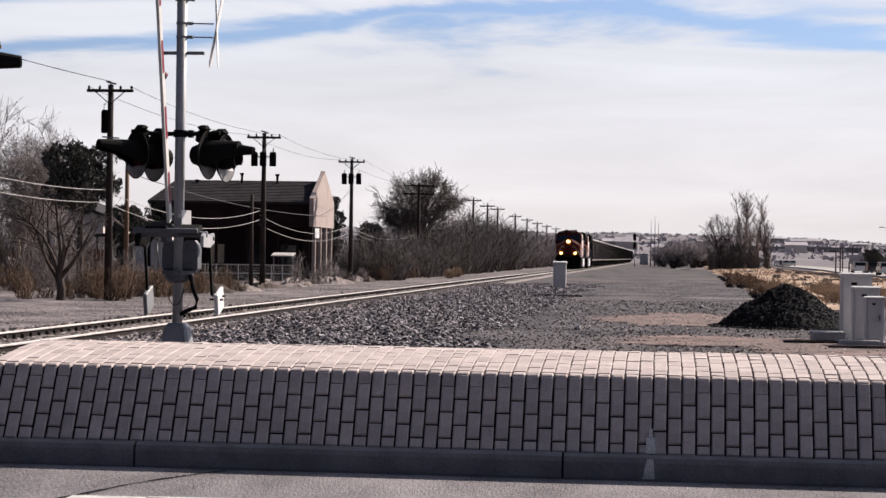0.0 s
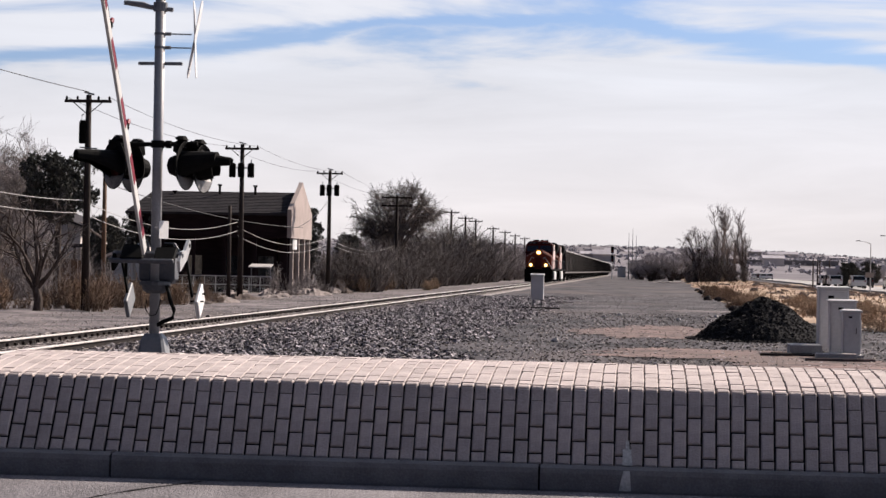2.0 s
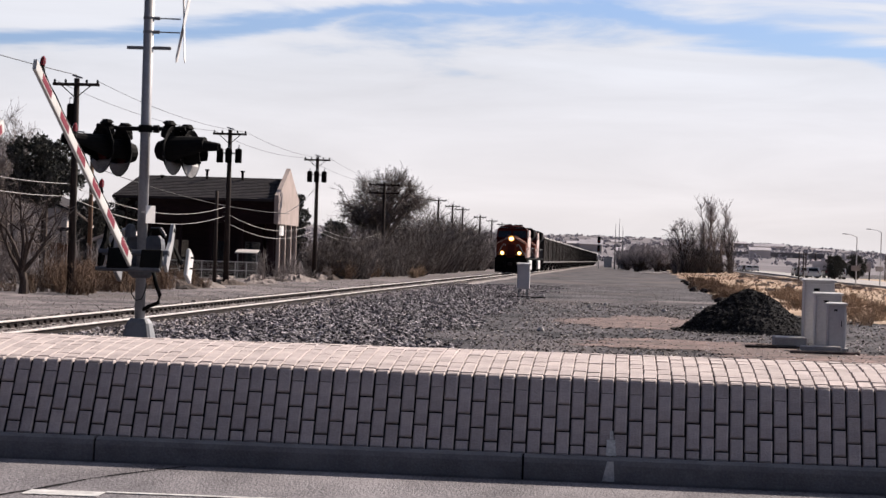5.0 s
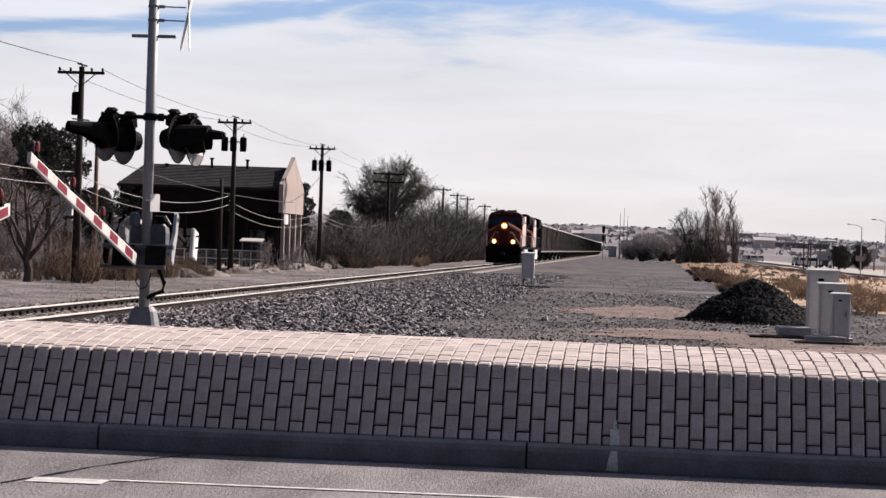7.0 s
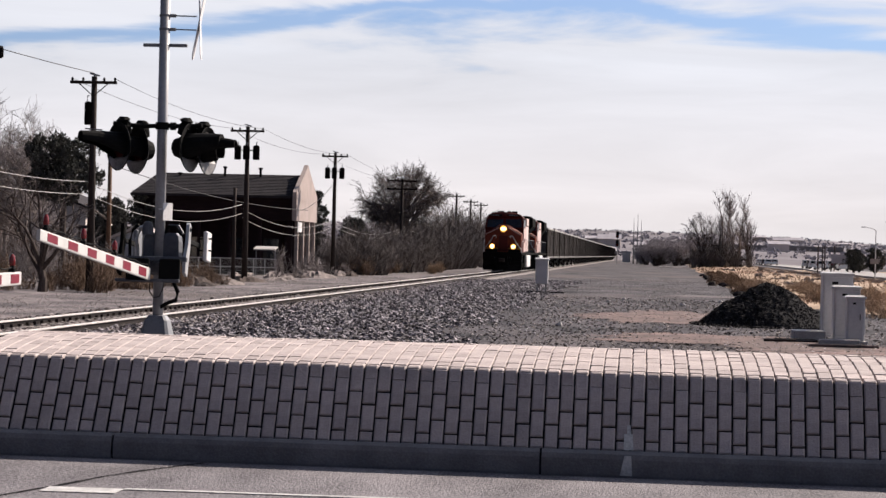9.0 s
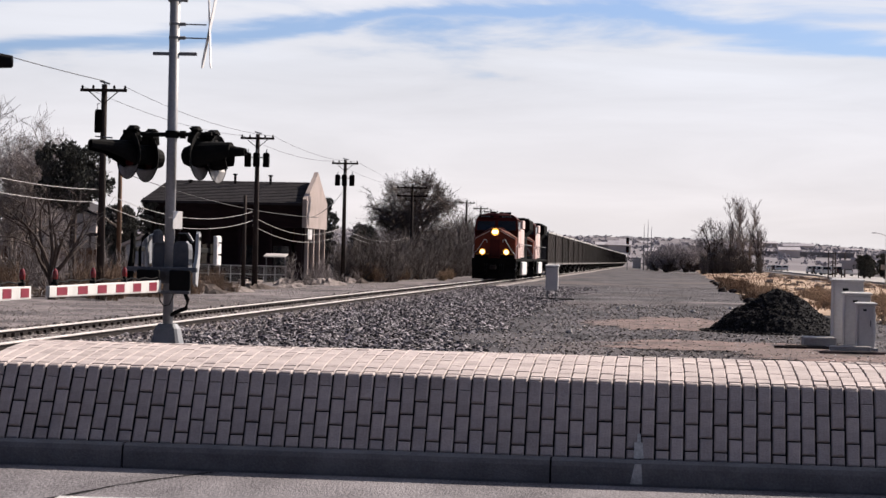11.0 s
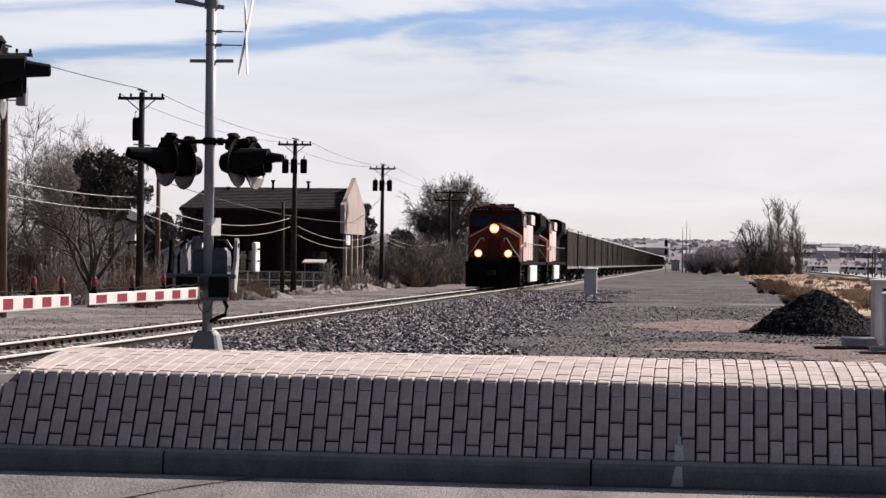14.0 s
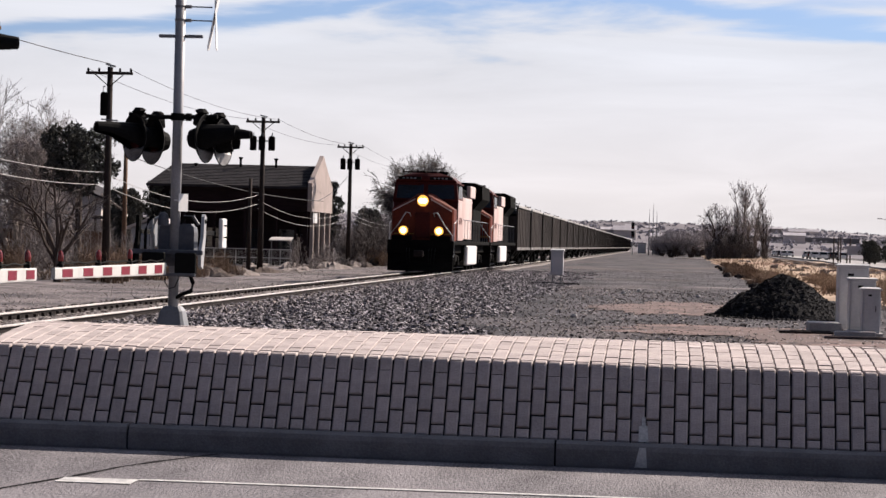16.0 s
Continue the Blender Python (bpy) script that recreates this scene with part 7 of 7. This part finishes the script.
# ---- pavers of the median ----
def paver(name, rows, material, parent):
    o = new(name, material)
    o.parent = parent
    o.matrix_basis = rows
    return o


PW, PL, GAP = 0.1030, 0.2075, 0.0138


def paver_mesh(length, name, gap=GAP, butt=None):
    """A block with worn, rounded top edges; its face looks along +z."""
    a, b, c = PW / 2 - gap / 2, length / 2 - (gap if butt is None else butt) / 2, 0.009
    k = 1.0
    if butt is not None:
        c, k = 0.004, 0.5
    s = Shape()
    ring = lambda i, z: [(-a + i, -b + i * k, z), (a - i, -b + i * k, z), (a - i, b - i * k, z), (-a + i, b - i * k, z)]
    s.loft([ring(0, -0.03), ring(0, 0.008), ring(c * 0.4, 0.014), ring(c * 1.3, 0.017)])
    return s.mesh(name, M["paver"])


FULL = paver_mesh(PL, "paver")
SNUG = paver_mesh(PL, "paver", 0.008, 0.0015)


def edge_x(i):
    """Joint i between two columns of the face; the columns are set a little wider towards the end of the island."""
    return -4.991 + 0.105 * i if i <= 12 else -3.731 + 0.1025 * (i - 12)


def lean_at(x):
    """Degrees by which the columns lean at the left end of the face."""
    return 1.2 * min(1.0, max(0.0, (-3.2 - x) / 0.8))


def face_pose(x, run):
    """On the battered face, run metres up from its foot."""
    tilt = lean_at(x)
    x = x - (0.6 - run) * math.tan(radians(tilt))
    return pose(x, kerb_y(x) + 0.02 + FOOT[0] + run * math.cos(BATTER), FOOT[1] + run * math.sin(BATTER), math.degrees(BATTER), 0, math.degrees(math.atan(KERB_K))) @ pose(rnd(-0.001, 0.001), rnd(-0.0015, 0.0015), rnd(-0.002, 0.003), rnd(-0.7, 0.7), rnd(-0.9, 0.9), rnd(-0.5, 0.5) - tilt)


def rest(shape, m, length, gap=GAP, butt=None):
    """One more block of the joined rest; butt is the joint at its short ends where that is tighter."""
    a, b, c = PW / 2 - gap / 2, length / 2 - (gap if butt is None else butt) / 2, 0.009
    if butt is not None:
        c = 0.004
    e = c if butt is None else 0.002
    pts = [m @ Vector(p) for i, k, z in ((0, 0, -0.02), (0, 0, 0.008), (c, e, 0.016)) for p in ((-a + i, -b + k, z), (a - i, -b + k, z), (a - i, b - k, z), (-a + i, b - k, z))]
    shape.add(pts, [(8, 9, 10, 11)] + [(r * 4 + i, r * 4 + (i + 1) % 4, r * 4 + 4 + (i + 1) % 4, r * 4 + 4 + i) for r in (0, 1) for i in range(4)])


def nose(shape, x, r0, d_end):
    """The uppermost block of a column, rounded over the edge; it starts r0 metres up the face and ends d_end in from the kerb."""
    a = Vector((FOOT[0] + r0 * math.cos(BATTER), FOOT[1] + r0 * math.sin(BATTER)))
    b = Vector((FOOT[0] + 0.583 * math.cos(BATTER), FOOT[1] + 0.583 * math.sin(BATTER)))
    c, g, e = Vector((EDGE[0], EDGE[1] + 0.006)), Vector((EDGE[0] + 0.03, top_z(EDGE[0] + 0.03) - 0.002)), Vector((d_end, top_z(d_end) - 0.004))
    path = [a] if r0 < 0.55 else []
    path += [b * (1 - q) ** 2 + c * 2 * q * (1 - q) + g * q * q for q in (0.04, 0.3, 0.5, 0.75)] + [g, e]
    h, rings = PW / 2 - 0.006, []
    for k, q in enumerate(path):
        u = (path[min(k + 1, len(path) - 1)] - path[max(k - 1, 0)]).normalized()
        n = Vector((-u.y, u.x))
        end = 0.006 if k in (0, len(path) - 1) else 0.0
        rings.append([(x + w, kerb_y(x) + 0.02 + q.x + n.x * o, q.y + n.y * o) for w, o in ((-h, -0.03), (h, -0.03), (h, 0.006 - end), (h - 0.008, 0.015 - end), (-h + 0.008, 0.015 - end), (-h, 0.006 - end))])
    shape.loft(rings)


s_rest, s_nose = Shape(), Shape()
made = 0
for i in range(-6, 92):
    x = (edge_x(i) + edge_x(i + 1)) / 2
    # running bond: neighbouring columns are half a block apart
    first = 0.10 - 0.0045 * (x + 4.2) + (0.0 if i % 2 else PL / 2)
    joints = [0.0] + [q for q in (first - PL, first, first + PL, first + 2 * PL) if 0.02 < q < 0.585] + [0.597]
    if i % 2 and x > MED_L:
        joints.pop()
    room = 0.60 - max(0.0, MED_L + 0.04 - x)
    for lo, hi in zip(joints, joints[1:]):
        if lo > room - 0.04:
            continue
        hi = min(hi, room)
        m = face_pose(x, (lo + hi) / 2)
        if abs(hi - lo - PL) < 0.003 and made < 300 and x > -4.9:
            paver("paver", m, FULL, median)
            made += 1
        else:
            rest(s_rest, m, hi - lo)
    if x > MED_L:
        nose(s_nose, x, joints[-1] if i % 2 else 0.60, EDGE[0] + (0.07 if i % 2 else 0.11))
tagged(part("face_pavers", s_rest, M["paver_rest"], median, "grey concrete pavers set upright on the face"), kind="stuff")
tagged(part("edge_pavers", s_nose, M["paver_rest"], median, "concrete pavers rounded over the upper edge"), kind="stuff")
# left end face of the island
s_end = Shape()
for k in range(34):
    for j in range(3):
        d = 0.15 + k * PW
        if d > 3.3 or k < 2:
            continue
        up = j * PL + (PL / 2 if k % 2 else 0)
        if up > 0.5:
            continue
        m = pose(MED_L - 0.60 + (up + 0.1) * 0.98, kerb_y(MED_L) + 0.25 + d, FOOT[1] - 0.02 + (up + 0.1) * 0.9, 0, 0, -90) @ pose(0, 0, 0, 43)
        rest(s_end, m, PL)
tagged(part("end_pavers", s_end, M["paver_rest"], median, "grey concrete pavers on the end face"), kind="stuff")
# crowned top: blocks lie lengthwise across the island; the edge course is rounded over
s_top = Shape()
n_top = 0
for i in range(0, 94):
    x = (edge_x(i) + edge_x(i + 1)) / 2
    d = EDGE[0] + (0.07 if i % 2 else 0.11)
    first = True
    while d < 3.1:
        ln = PL * 0.62 if first and not i % 2 else PL
        c = d + ln / 2
        slope = math.degrees(math.atan2(top_z(c + 0.05) - top_z(c - 0.05), 0.1))
        m = pose(x, kerb_y(x) + 0.02 + c, top_z(c) - 0.006, slope, 0, -1.8) @ pose(rnd(-0.002, 0.002), rnd(-0.002, 0.002), rnd(-0.002, 0.003), rnd(-0.8, 0.8), rnd(-1.0, 1.0), 0)
        if not first and d < EDGE[0] + 0.42 and n_top < 100 and x > -4.2:
            paver("paver", m, SNUG, median)
            n_top += 1
        else:
            rest(s_top, m, ln, 0.008, 0.0015)
        d += ln
        first = False
tagged(part("top_pavers", s_top, M["paver_rest"], median, "sunlit concrete pavers on the crowned top"), kind="stuff")


# ---- what moves ----
def motions():
    steps = [0.5 * k for k in range(33)]
    head = lambda t: 258.35 - 9.97 * t
    for ob, back in TRAIN:
        walk(ob, [(t, pose(TRACK_X, head(t) + back, RAIL_Z)) for t in steps])
    gone = [(0, 310), (2, 350), (4, 393), (6, 424), (8.5, 455), (11, 485), (13.5, 510), (16, 530)]
    for ob, back, lane in CARS:
        walk(ob, [(t, pose(road_x(y - back) + lane, y - back, 0.30 + ground_z(25.0, y - back))) for t, y in gone])
    turn = 9.97 / 0.51 * 180 / math.pi
    for ob, y in wheels_a + wheels_b:
        walk(ob, [(q * 0.0667, pose(0, y, 0.53, turn * q * 0.0667)) for q in range(241)])
    walk(gate_one, [(t, pose(MAST_X, MAST_Y, 1.55, -a)) for t, a in SWING])
    walk(gate_two, [(t, pose(MAST_X, MAST2_Y, 1.55, a)) for t, a in SWING_TWO])


motions()
